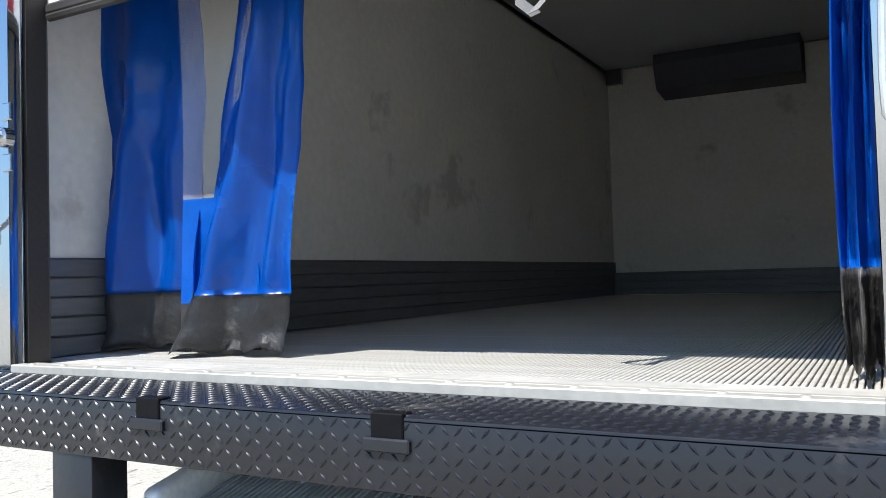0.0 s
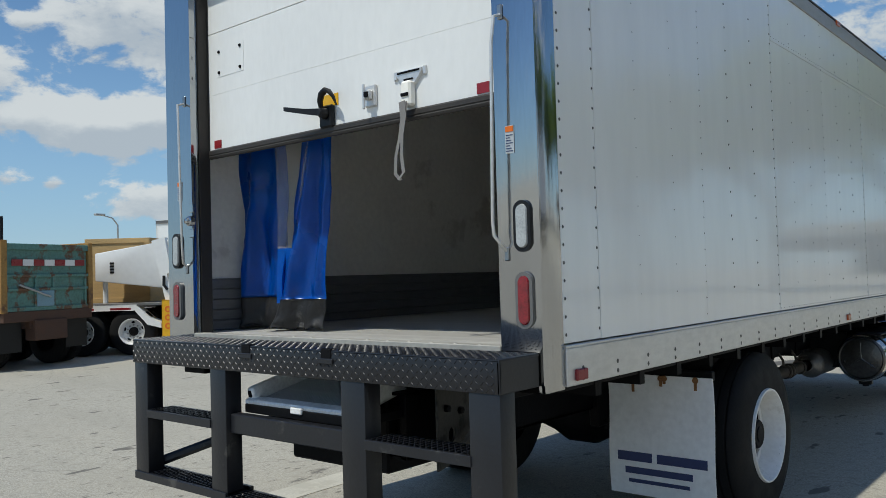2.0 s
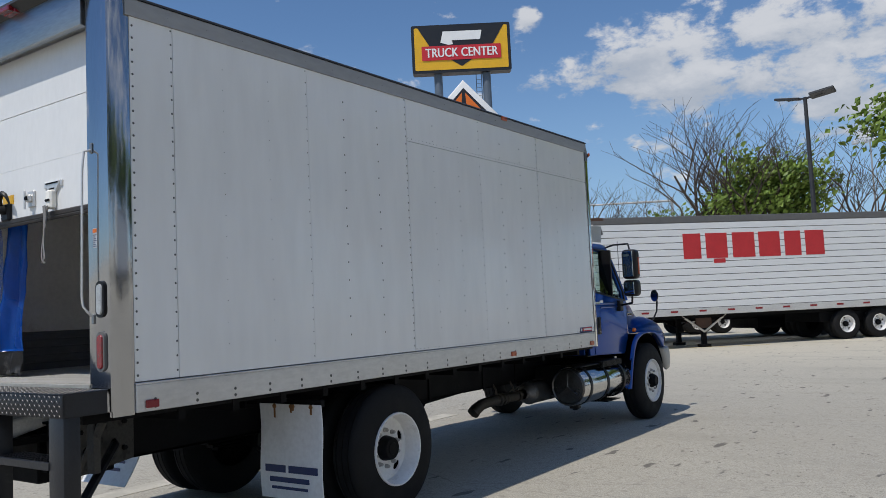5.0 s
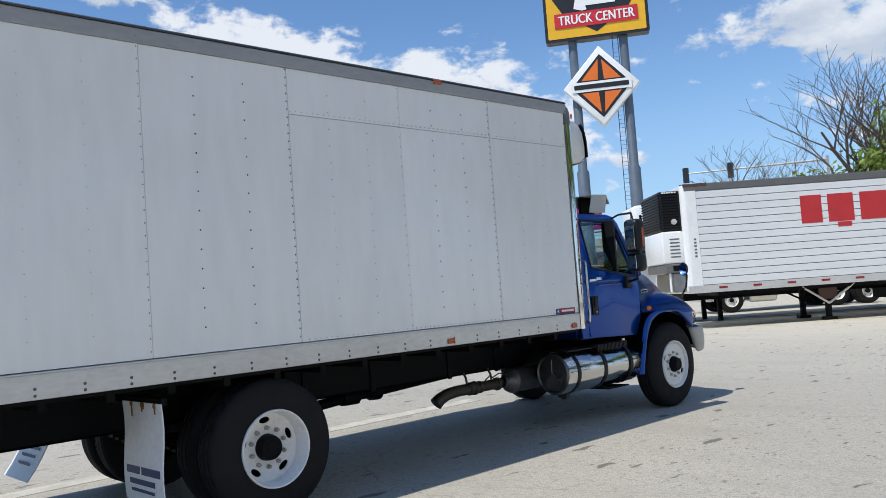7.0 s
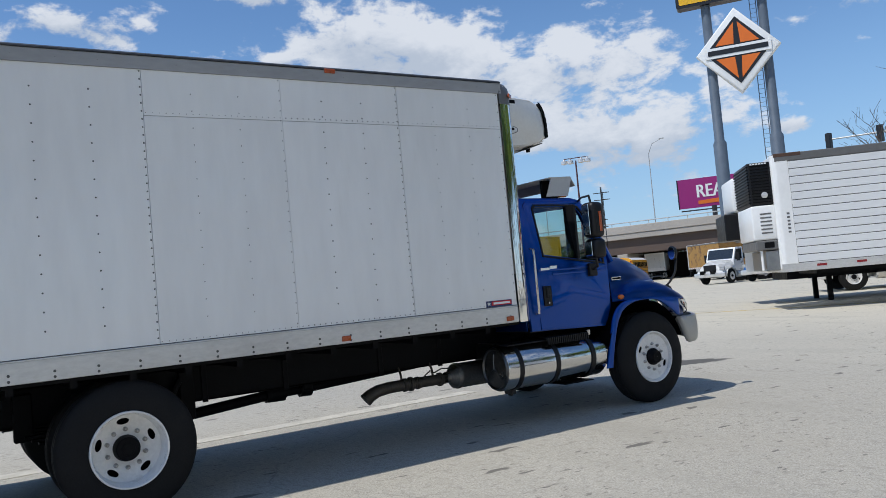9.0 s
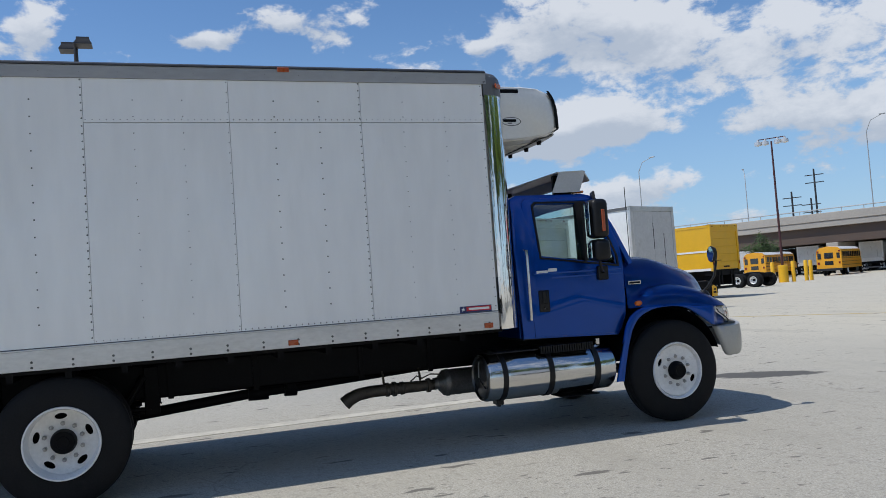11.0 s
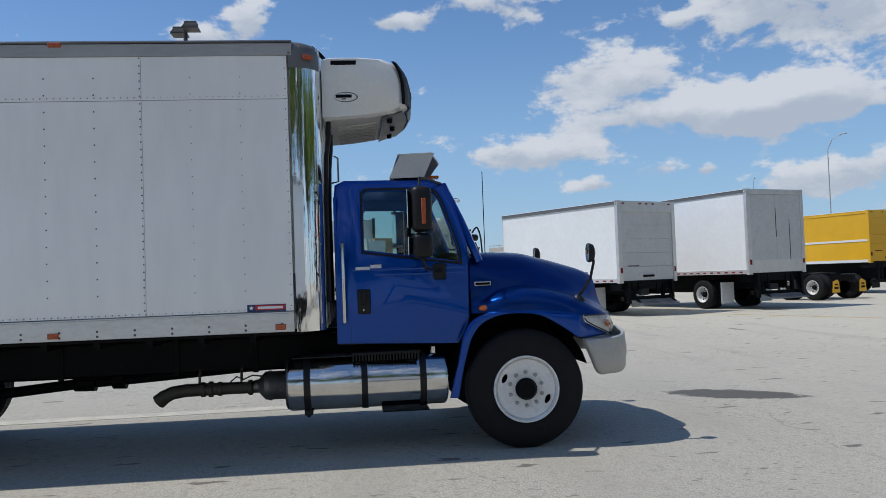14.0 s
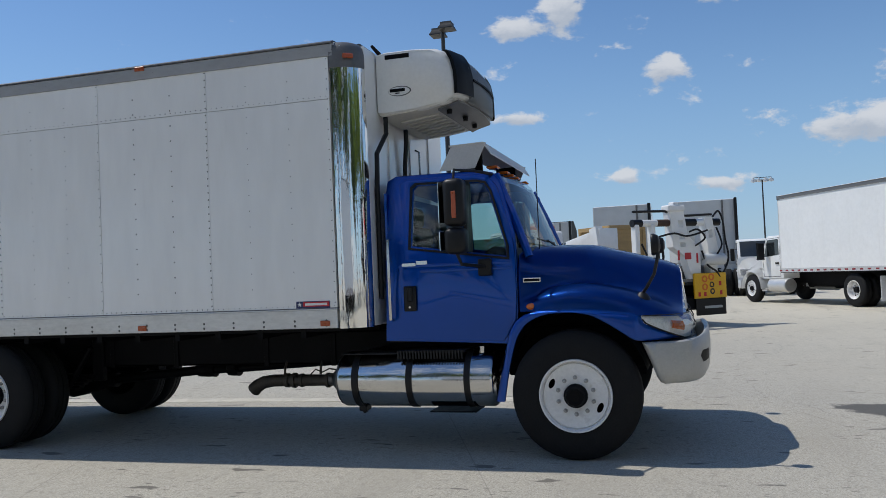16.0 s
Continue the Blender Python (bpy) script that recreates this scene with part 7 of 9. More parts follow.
            bm = B(); tube(bm, [(s * 0.8, -0.05, 0.95), (s * 0.8, -0.22, 0.55), (s * 0.8, -0.4, 0.42)], 0.035, 6); part("gate_arm", bm, BLACK, lg)
        for k in range(5):
            bm = B(); box(bm, -0.85, 0.85, -0.52 + 0.085 * k, -0.47 + 0.085 * k, 0.36 + 0.03 * k, 0.40 + 0.03 * k, 0.006); part("gate_slat", bm, SCUFF, lg)
        bm = B(); box(bm, -0.5, -0.1, -0.12, 0.0, 0.66, 0.86, 0.02); part("power_box", bm, PLASTIC, lg)
    yr = (2.45 if length < 6.2 else 2.2) if length > 5 else 1.7
    far_wheels(t, [(wide - 0.05, yr, False), (-wide + 0.05, yr, False)])
    if front:
        far_cab(t, length + 0.25, paint)
        far_wheels(t, [(1.15, length + 2.1, True), (-1.15, length + 2.1, True)])
    return t


def heading(fx, fy):
    return math.degrees(math.atan2(-fx, fy))


# white trucks parked in a row, and a yellow one
yard_box_truck("white box truck, roll-up rear door closed", (-17.5, 15.93, 0), heading(-0.892, -0.452), 5.95, 1.08, 3.66, FARWHITE, wide=1.3)
yard_box_truck("taller white box truck with grey swing doors", (-17.92, 20.55, 0), heading(-0.94, -0.342), 7.6, 1.2, 3.98, FARWHITE, swing=True, wide=1.3)
yard_box_truck("bright yellow rental box truck", (-26.7, 30.6, 0), heading(-0.94, -0.342), 6.6, 1.42, 3.75, YELLOW, stripe=True, wide=1.25)


def tractor(label, at, turn, paint, sleeper=0.0, flaps=None, group="parked tractors", length=3.6):
    """A tractor unit with no trailer: rear axles at y = 0, facing +y."""
    t = thing("tractor_unit", label, "truck", at, turn, group)
    for s in (1, -1):
        bm = B(); box(bm, s * 0.38, s * 0.45, -0.9, length + 3.2, 0.72, 0.98, 0.004); part("frame_rail", bm, BLACK, t)
        if flaps:
            bm = B(); plate(bm, [(s * 0.56, 0.30), (s * 0.98, 0.30), (s * 0.92, 0.72), (s * 0.70, 0.80), (s * 0.60, 0.72)][::s], [], 0.02, lambda u, v, w: (u, -0.98 + w, v)); fl = part("mud_flap", bm, flaps, t, "yellow mud flap")
            bm = B(); box(bm, s * 0.66, s * 0.88, -0.99, -0.979, 0.44, 0.52); box(bm, s * 0.69, s * 0.85, -0.99, -0.979, 0.58, 0.64); part("mark", bm, BLACK, fl, smooth=False)
    bm = B(); lathe(bm, [(1.02, 0.5), (1.08, 0.46), (1.1, 0.1)], axis="Z", n=24, centre=(0, 0.4, 0)); box(bm, -0.4, 0.4, -0.2, 1.0, 0.95, 1.03, 0.01); part("fifth_wheel", bm, BLACK, t)
    far_wheels(t, [(1.2, -0.25, False), (-1.2, -0.25, False), (1.2, 1.02, False), (-1.2, 1.02, False), (1.15, length + 1.7, True), (-1.15, length + 1.7, True)])
    far_cab(t, length, paint, sleeper=sleeper, z_roof=2.5, w=1.1)
    return t


NAVYPAINT = material("dark_blue_vehicle_paint", (0.02, 0.05, 0.16), 0.35, vary=0.1, coat=0.5)
tractor("tractor unit with bright yellow mud flaps", (-23.0, 25.4, 0), heading(-0.94, -0.342), NAVYPAINT, flaps=YELLOW)
for y in (9.87, 6.43):
    tractor("white sleeper tractor with a tall pale-backed cab", (-31.4, 8.79 + (y - 8.79) * 1.155, 0), heading(-1, 0.03), FARWHITE, sleeper=1.6).scale = (1.15, 1.1, 1.17)
tractor("dark sleeper tractor parked in the row", (-31.2, 2.4, 0), heading(-1, 0.03), BLACK, sleeper=1.4)
tractor("white tractor unit parked facing the yard", (-36.0, 12.4, 0), heading(1, 0.0), FARWHITE)


# boom truck with a folded white boom along its side, a plywood crate on its deck
crane = thing("utility_truck", "white utility truck with a folded boom and a plywood crate", "truck", (-14.285, 7.30, 0), heading(-0.774, -0.633))
for s in (1, -1):
    bm = B(); box(bm, s * 0.38, s * 0.46, -2.4, 7.0, 0.72, 0.98, 0.004); part("frame_rail", bm, BLACK, crane)
    bm = B(); box(bm, s * 1.0, s * 1.27, -0.12, 4.3, 0.97, 1.10, 0.006); part("deck_side", bm, FARWHITE, crane, "white deck side")
    for k in range(5):
        bm = B(); box(bm, s * 1.268, s * 1.276, 0.0 + 0.8 * k, 0.45 + 0.8 * k, 0.985, 1.03); part("reflective_tape", bm, REDTAPE, crane, smooth=False)
    bm = B(); loop_bm(bm, [[(s * x, -0.10, 1.10), (s * x, -0.42, 0.80), (s * x, -0.66, 0.70), (s * x, -0.66, 0.58), (s * x, -0.36, 0.66), (s * x, -0.10, 0.95)] for x in (0.95, 1.28)]); part("rear_fender", bm, FARWHITE, crane, angle=20)
    bm = B(); box(bm, s * 1.0, s * 1.28, -0.95, -0.68, 0.30, 1.18, 0.01); leg = part("outrigger", bm, YELLOW, crane, "yellow outrigger leg with warning discs")
    for z in (0.62, 0.80, 0.98):
        bm = B(); lathe(bm, [(1.279, 0.07), (1.286, 0.07), (1.286, 0.035), (1.279, 0.035)], n=14, centre=(0, -0.81, z)); bmesh.ops.scale(bm, vec=(s, 1, 1), verts=bm.verts[:]); part("warning_disc", bm, SIGNORANGE, leg)
    bm = B(); box(bm, s * 0.96, s * 1.3, -1.0, -0.62, 0.0, 0.05, 0.01); part("foot_plate", bm, YELLOW, leg)
bm = B(); box(bm, -1.25, 1.25, -2.4, 4.3, 1.07, 1.13, 0.005); part("deck", bm, GREY, crane)
far_wheels(crane, [(1.24, 0.0, False), (-1.24, 0.0, False), (1.24, 1.1, False), (-1.24, 1.1, False), (1.15, 6.2, True), (-1.15, 6.2, True)])
bm = B(); box(bm, 0.32, 1.28, -2.46, -2.40, 0.66, 1.26, 0.012); bk = part("rear_board", bm, YELLOW, crane, "yellow rear board with warning discs")
for x, z, r in ((0.62, 1.12, 0.085), (0.62, 0.93, 0.085), (0.82, 1.16, 0.085), (0.83, 0.98, 0.07), (0.84, 0.82, 0.07)):
    bm = B(); plate(bm, ring_pts(x, z, r, 16), [ring_pts(x, z, r * 0.55, 12)], 0.006, lambda u, v, w: (u, -2.461 - w, v)); part("warning_disc", bm, SIGNORANGE if r > 0.08 else SIGNBLACK, bk, smooth=False)
for x, z in ((0.45, 0.76), (1.08, 1.0), (1.10, 0.78), (0.62, 0.76)):
    bm = B(); box(bm, x - 0.035, x + 0.035, -2.466, -2.459, z - 0.05, z + 0.05); part("decal", bm, SIGNRED, bk, smooth=False)
for x0, x1 in ((0.36, 1.26), (-1.26, -0.36)):
    bm = B(); box(bm, x0, x1, -2.44, -2.41, 0.26, 0.66, 0.01); fl_ = part("mud_flap", bm, PLASTIC, crane)
    bm = B(); box(bm, x0 + 0.25, x1 - 0.12, -2.446, -2.439, 0.42, 0.48); part("flap_bar", bm, LIGHTPOLE, fl_, smooth=False)
bm = B(); box(bm, -1.1, 1.1, -2.38, -2.0, 0.40, 0.72, 0.03); part("rear_beam", bm, BLACK, crane)
# the boom's cover along the near side, deeper towards the rear
bm = B()
loop_bm(bm, [[(x, 0.82, 1.62), (x, 0.82, 2.22), (x, -0.49, 2.42), (x, -0.80, 2.48), (x, -0.80, 1.46), (x, -0.64, 1.44)] for x in (-1.15, -0.60)])
bmesh.ops.bevel(bm, geom=bm.edges[:], offset=0.025, segments=2, profile=0.5, affect="EDGES")
bx = part("boom_cover", bm, FARWHITE, crane, "white boom cover")
bm = B(); tube(bm, [(-0.9, 0.7, 1.7), (-0.9, 0.7, 1.1)], 0.06, 8); part("boom_rest", bm, FARWHITE, crane)
for k in range(4):
    bm = B(); box(bm, -1.158, -1.149, 0.40, 0.49, 1.78 + 0.065 * k, 1.825 + 0.065 * k); part("maker_bar", bm, SIGNBLACK, bx, smooth=False)
bm = B(); plate(bm, [(-0.45, 2.46), (-0.74, 2.53), (-0.97, 1.14), (-0.74, 1.14)], [rounded(-0.86, -0.78, 1.55, 1.75, 0.02)], 0.2, lambda u, v, w: (-1.22 + w, u, v)); part("boom_arm", bm, FARWHITE, crane, "white boom arm", angle=20)
bm = B(); tube(bm, [(-1.24, -0.72, 1.7), (-1.26, -0.72, 1.5), (-1.25, -0.80, 1.4)], 0.03, 6); part("hook", bm, PLASTIC, crane)
# rear end: two arms with lightening holes, cylinders, drum and hoses
RY = -2.36
ARM_A = [(-0.22, 2.80), (0.18, 2.79), (0.28, 2.17), (0.63, 1.88), (0.60, 1.12), (0.36, 1.12), (0.18, 1.67), (-0.16, 1.90)]
bm = B(); plate(bm, ARM_A, [rounded(0.0, 0.16, 2.36, 2.54, 0.03), rounded(0.02, 0.18, 2.08, 2.23, 0.03), rounded(0.02, 0.2, 1.90, 2.01, 0.03)], 0.25, lambda u, v, w: (u, RY + w, v)); arm = part("lift_arm", bm, FARWHITE, crane, "white lift arm with lightening holes", angle=20)
for x, z in ((-0.02, 1.72), (0.52, 1.64)):
    bm = B(); box(bm, x - 0.025, x + 0.025, RY - 0.007, RY + 0.001, z - 0.13, z + 0.1); part("red_stripe", bm, SIGNRED, arm, smooth=False)
bm = B(); box(bm, 0.16, 0.34, RY - 0.007, RY + 0.001, 1.60, 1.76); part("notice", bm, LETTERRED, arm, smooth=False)
bm = B(); plate(bm, [(0.80, 2.60), (1.03, 2.60), (1.16, 1.86), (1.10, 1.12), (0.92, 1.12), (0.86, 1.87)], [rounded(0.90, 1.02, 2.1, 2.3, 0.02)], 0.22, lambda u, v, w: (u, RY + w, v)); part("rear_arm", bm, FARWHITE, crane, angle=20)
for x0, x1, mt, r in ((-1.24, -0.98, PLASTIC, 0.09), (-0.98, -0.55, FARWHITE, 0.08), (-0.55, -0.2, RUSTED, 0.085), (0.2, 0.58, PLASTIC, 0.09), (0.58, 1.05, FARWHITE, 0.085), (1.05, 1.30, PLASTIC, 0.09)):
    bm = B(); lathe(bm, [(x0, 0.01), (x0, r), (x1, r), (x1, 0.01)], n=14, centre=(0, RY + 0.1, 2.48)); part("cylinder", bm, mt, crane)
bm = B(); tube(bm, [(-1.2, RY + 0.1, 2.75), (-0.3, RY + 0.1, 2.76), (0.18, RY + 0.1, 2.64), (1.1, RY + 0.1, 2.67)], 0.03, 6); part("top_bar", bm, PLASTIC, crane)
bm = B(); box(bm, -0.25, 0.22, RY - 0.03, RY + 0.3, 2.74, 2.90, 0.03); box(bm, -0.1, 0.06, RY, RY + 0.2, 2.88, 2.97, 0.02); part("arm_head", bm, FARWHITE, crane)
for x in (-1.15, -0.7):
    bm = B(); box(bm, x - 0.06, x + 0.06, RY, RY + 0.2, 1.12, 2.45, 0.02); part("post", bm, FARWHITE, crane)
bm = B(); box(bm, -0.9, 1.1, RY + 0.3, -1.1, 1.13, 1.45, 0.03); part("turret_base", bm, GREY, crane)
bm = B(); box(bm, 0.25, 0.8, RY + 0.35, RY + 0.7, 1.5, 2.3, 0.03); part("valve_panel", bm, SLEEPBACK, crane)
bm = B(); lathe(bm, [(0.66, 0.02), (0.66, 0.14), (1.28, 0.14), (1.28, 0.02)], n=18, centre=(0, RY - 0.02, 1.58)); part("drum", bm, SLEEPBACK, crane, "pale grey winch drum")
for pts in (((1.0, RY - 0.05, 2.6), (1.18, RY - 0.05, 2.74), (1.28, RY - 0.08, 2.5), (1.33, RY - 0.08, 2.05), (1.40, RY - 0.08, 1.6), (1.22, RY - 0.05, 1.2)), ((0.3, RY - 0.03, 2.25), (0.5, RY - 0.1, 2.3), (0.7, RY - 0.1, 2.1), (0.45, RY - 0.05, 1.92)), ((0.62, RY - 0.05, 1.8), (0.74, RY - 0.1, 1.45), (0.98, RY - 0.1, 1.3), (1.1, RY - 0.08, 1.15)), ((1.1, RY - 0.05, 2.35), (1.2, RY - 0.1, 1.95), (1.06, RY - 0.08, 1.7)), ((-0.6, RY - 0.05, 2.15), (-0.2, RY - 0.1, 2.22), (0.2, RY - 0.1, 2.15), (0.8, RY - 0.08, 2.28)), ((-1.1, RY - 0.05, 2.0), (-0.95, RY - 0.08, 1.6), (-1.0, RY - 0.06, 1.2))):
    bm = B(); tube(bm, smooth_line(pts, 5), 0.024, 6); part("hose", bm, PLASTIC, crane)
far_cab(crane, 4.5, FARWHITE, z_roof=2.72)
bm = B(); box(bm, -0.75, 0.75, 4.45, 4.7, 2.78, 2.88, 0.03, 2); part("beacon_bar", bm, SIGNORANGE, crane, "amber beacon bar")
for x in (-0.6, 0.6):
    bm = B(); tube(bm, [(x, 4.4, 1.1), (x, 4.4, 2.75)], 0.05, 8); part("headboard_post", bm, BLACK, crane)
crate = thing("plywood_crate", "weathered plywood crate on the truck deck", "crate", (0, 0, 0)); crate.matrix_world = crane.matrix_world @ Matrix.Translation((0.22, 0.66, 1.135))
bm = B(); box(bm, -0.55, 0.55, -0.72, 0.72, 0.0, 1.40, 0.006); part("crate_body", bm, PLY, crate)
for y in (-0.73, 0.73):
    for x0, x1, z0, z1 in ((-0.57, 0.57, 0, 0.1), (-0.57, 0.57, 1.34, 1.45), (-0.57, -0.47, 0.1, 1.34), (0.47, 0.57, 0.1, 1.34)):
        bm = B(); box(bm, x0, x1, y - 0.015, y + 0.015, z0, z1, 0.003); part("batten", bm, PLY, crate)
for x in (-0.56, 0.56):
    for y0, y1, z0, z1 in ((-0.72, 0.72, 0, 0.1), (-0.72, 0.72, 1.34, 1.45), (-0.72, -0.62, 0.1, 1.34), (0.62, 0.72, 0.1, 1.34)):
        bm = B(); box(bm, x - 0.015, x + 0.015, y0, y1, z0, z1, 0.003); part("batten", bm, PLY, crate)

# dump truck, tailgate towards the yard
fx, fy = -0.96, -0.28
dump = thing("dump_truck", "old dump truck with a rusty teal tailgate", "truck", (-12.75, 4.25, 0), heading(fx, fy))
dump.scale = (0.9, 1.0, 0.975)
bd = new("dump_body"); bd.parent = dump
bm = B(); box(bm, -1.0, 1.0, 0.0, 0.05, 1.12, 2.36, 0.006); tg = part("tailgate", bm, TEAL, bd, "rusty teal tailgate")
bm = B()
for z0, z1 in ((1.12, 1.2), (1.5, 1.56), (1.76, 1.82), (2.28, 2.40)):
    box(bm, -1.02, 1.02, -0.04, 0.0, z0, z1, 0.008)
for x in (-1.0, -0.32, 0.12, 0.95):
    box(bm, x - 0.03, x + 0.03, -0.035, 0.0, 1.15, 1.8, 0.006)
part("tailgate_ribs", bm, TEAL, tg)
bm = B(); box(bm, -0.31, 0.11, -0.05, 0.0, 1.2, 1.5, 0.006); part("chute_door", bm, material("faded_blue_paint", (0.20, 0.33, 0.40), 0.6, vary=0.2, spots=0.3, spot_col=(0.2, 0.1, 0.05)), tg)
bm = B(); tube(bm, [(-0.75, -0.07, 1.62), (0.0, -0.07, 1.38)], 0.02, 6); part("lever", bm, LIGHTPOLE, tg)
for k in range(7):
    bm = B(); box(bm, -0.9 + 0.26 * k, -0.65 + 0.26 * k, -0.045, -0.035, 1.98, 2.1); part("reflective_tape", bm, REDTAPE if k % 2 == 0 else DOORWHITE, bd, smooth=False)
for s in (1, -1):
    bm = B(); box(bm, s * 1.02, s * 1.14, -0.05, 4.6, 1.1, 2.45, 0.01); bs = part("body_side", bm, OCHRE, bd, "rusty ochre body side")
    for k in range(7):
        bm = B(); box(bm, s * 1.12, s * 1.2, 0.1 + 0.7 * k, 0.2 + 0.7 * k, 1.1, 2.4, 0.01); part("side_stake", bm, OCHRE, bs)
bm = B(); box(bm, -1.05, 1.05, 0.05, 4.6, 1.05, 1.15); box(bm, -1.05, 1.05, 4.5, 4.6, 1.1, 2.5); part("body_floor", bm, RUSTED, bd)
bm = B(); box(bm, -1.1, 1.1, -0.05, 0.15, 0.92, 1.12, 0.01); box(bm, -0.4, 0.4, -0.1, 0.2, 0.55, 0.95, 0.02); part("rear_beam", bm, RUSTED, dump)
for s in (1, -1):
    bm = B(); box(bm, s * 0.38, s * 0.46, 0.0, 7.6, 0.78, 1.04, 0.004); part("frame_rail", bm, RUSTED, dump)
    bm = B(); box(bm, s * 0.55, s * 1.12, 0.12, 0.14, 0.35, 0.98, 0.003); part("mud_flap", bm, PLASTIC, dump)
far_wheels(dump, [(1.2, 0.75, False), (-1.2, 0.75, False), (1.2, 2.05, False), (-1.2, 2.05, False), (1.15, 6.6, True), (-1.15, 6.6, True)])
far_cab(dump, 4.9, OCHRE)

# long ribbed trailer with a nose-mounted unit
D = Vector((0.69, 0.72, 0)).normalized()
tr = thing("semi_trailer", "white ribbed semi-trailer with faded red lettering", "trailer", (-5.55, 21.15, 0), heading(-D.x, -D.y))
# local: nose at y = 0 facing +y, body back along -y, the side towards the yard at x = 0, far side at x = 2.6
TL, TZ0, TZ1 = 12.2, 1.06, 4.27
bm = B(); box(bm, 0.02, 2.58, -TL, 0.40, TZ0, TZ1 - 0.01, 0.02); part("body", bm, FARWHITE, tr)
RIBW = material("ribbed_white_sheet", (0.72, 0.73, 0.73), 0.38, vary=0.08, scale=0.6, grain=10, stretch=(1, 0.3, 3), spots=0.15, spot_col=(0.45, 0.44, 0.42), spot_scale=1.0)
n = 13
z = TZ0 + 0.22
for k in range(n):
    h = (TZ1 - 0.22 - TZ0 - 0.22) / n
    bm = B(); box(bm, -0.012, 0.03, -TL + 0.05, 0.0, z + h * k + 0.018, z + h * (k + 1) - 0.004, 0.005); part("side_rib", bm, RIBW, tr)
bm = B(); box(bm, -0.004, 0.03, -TL + 0.05, 0.0, z, TZ1 - 0.2); part("rib_backing", bm, GREY, tr)
bm = B(); box(bm, -0.015, 0.1, -TL, 0.42, TZ0, TZ0 + 0.22, 0.006); part("base_rail", bm, RAIL, tr)
bm = B(); box(bm, -0.015, 0.15, -TL, 0.34, TZ1 - 0.2, TZ1 + 0.01, 0.015); part("top_rail", bm, GREY, tr, "grey top rail")
bm = B(); lathe(bm, [(TZ0 + 0.1, 0.16), (TZ1 - 0.02, 0.16)], axis="Z", n=24, centre=(0.15, 0.28, 0), cap=True); box(bm, -0.01, 0.1, 0.005, 0.29, TZ0 + 0.1, TZ1 - 0.02, 0.004); part("nose_corner", bm, FARWHITE, tr)
bm = B()
for k in range(6):
    box(bm, -0.0155, -0.009, 0.10, 0.17, 2.62 - 0.10 * k, 2.67 - 0.10 * k)
part("unit_number_bar", bm, GREY, tr, smooth=False)
bm = B(); box(bm, -0.02, 0.3, -0.35, 0.36, TZ1 - 0.08, TZ1 + 0.02, 0.01); part("corner_rust", bm, RUSTED, tr, "rusty roof corner")
for k in range(12):
    bm = B(); box(bm, -0.022, -0.014, -0.7 - 1.0 * k, -0.45 - 1.0 * k, TZ0 + 0.1, TZ0 + 0.16); part("reflective_tape", bm, REDTAPE, tr, smooth=False)
# the name on its side, as plain red blocks of the letters' size
for a, b, lo in ((2.80, 3.42, 2.88), (3.60, 4.36, 2.70), (4.55, 5.35, 2.88), (5.50, 6.28, 2.88), (6.45, 7.05, 2.88), (7.22, 7.92, 2.88)):
    bm = B(); box(bm, -0.018, -0.011, -b - 0.24, -a - 0.24, max(lo, 2.88), 3.70)
    if lo < 2.88:
        box(bm, -0.018, -0.011, -b - 0.14, -a - 0.49, 2.72, 2.86)
    part("name_block", bm, LETTERRED, tr, "faded red letter-sized block", smooth=False)
un = new("nose_unit"); un.parent = tr; un.matrix_local = pose(0, 0.42, 0)
bm = B(); box(bm, 0.24, 2.34, -0.02, 0.62, 2.95, 4.14, 0.06, 3); part("upper_grille", bm, PLASTIC, un, "black slatted grille")
bm = B()
for k in range(13):
    zz = 3.02 + 0.083 * k
    box(bm, 0.222, 2.358, 0.06, 0.64, zz, zz + 0.034, 0.006)
part("grille_slats", bm, BLACK, un)
bm = B()
for y in (0.0, 0.54):
    box(bm, 0.215, 0.25, y, y + 0.05, 2.98, 4.10, 0.006)
box(bm, 0.214, 0.25, 0.0, 0.59, 4.07, 4.12, 0.006); part("grille_frame", bm, PLASTIC, un)
bm = B()
for k in range(6):
    box(bm, 0.208, 0.214, 0.10 + 0.075 * k, 0.155 + 0.075 * k, 4.075, 4.115)
part("name_bar", bm, SIGNWHITE, un, "white letter-sized bars", smooth=False)
bm = B(); lathe(bm, [(0.19, 0.0), (0.19, 0.055), (0.20, 0.085), (0.235, 0.085)], axis="X", n=18, centre=(0, 0.22, 3.22)); part("gauge", bm, RAIL, un, "round silver gauge")
bm = B(); box(bm, 0.22, 2.36, -0.02, 0.62, 1.98, 2.94, 0.05, 3); part("lower_cover", bm, FARWHITE, un)
bm = B()
for k in range(6):
    box(bm, 0.21, 0.235, 0.10, 0.40, 2.16 + 0.105 * k, 2.20 + 0.105 * k, 0.008)
part("louvre", bm, GREY, un, smooth=False)
bm = B(); box(bm, 0.21, 2.37, -0.01, 0.58, 1.70, 1.97, 0.03); part("control_box", bm, GREY, un, "grey control box")
bm = B(); box(bm, 0.20, 0.23, 0.10, 0.36, 1.76, 1.92, 0.01); part("control_panel", bm, BLACK, un)
bm = B(); box(bm, 0.26, 2.3, 0.0, 0.34, 1.12, 1.69, 0.02); part("lower_box", bm, DULLSTEEL, un, "dull metal box under the unit")
bm = B(); tube(bm, [(0.3, 0.44, 1.70), (0.3, 0.44, 1.16), (0.5, 0.3, 1.12)], 0.035, 8); part("frame_tube", bm, FARWHITE, un)
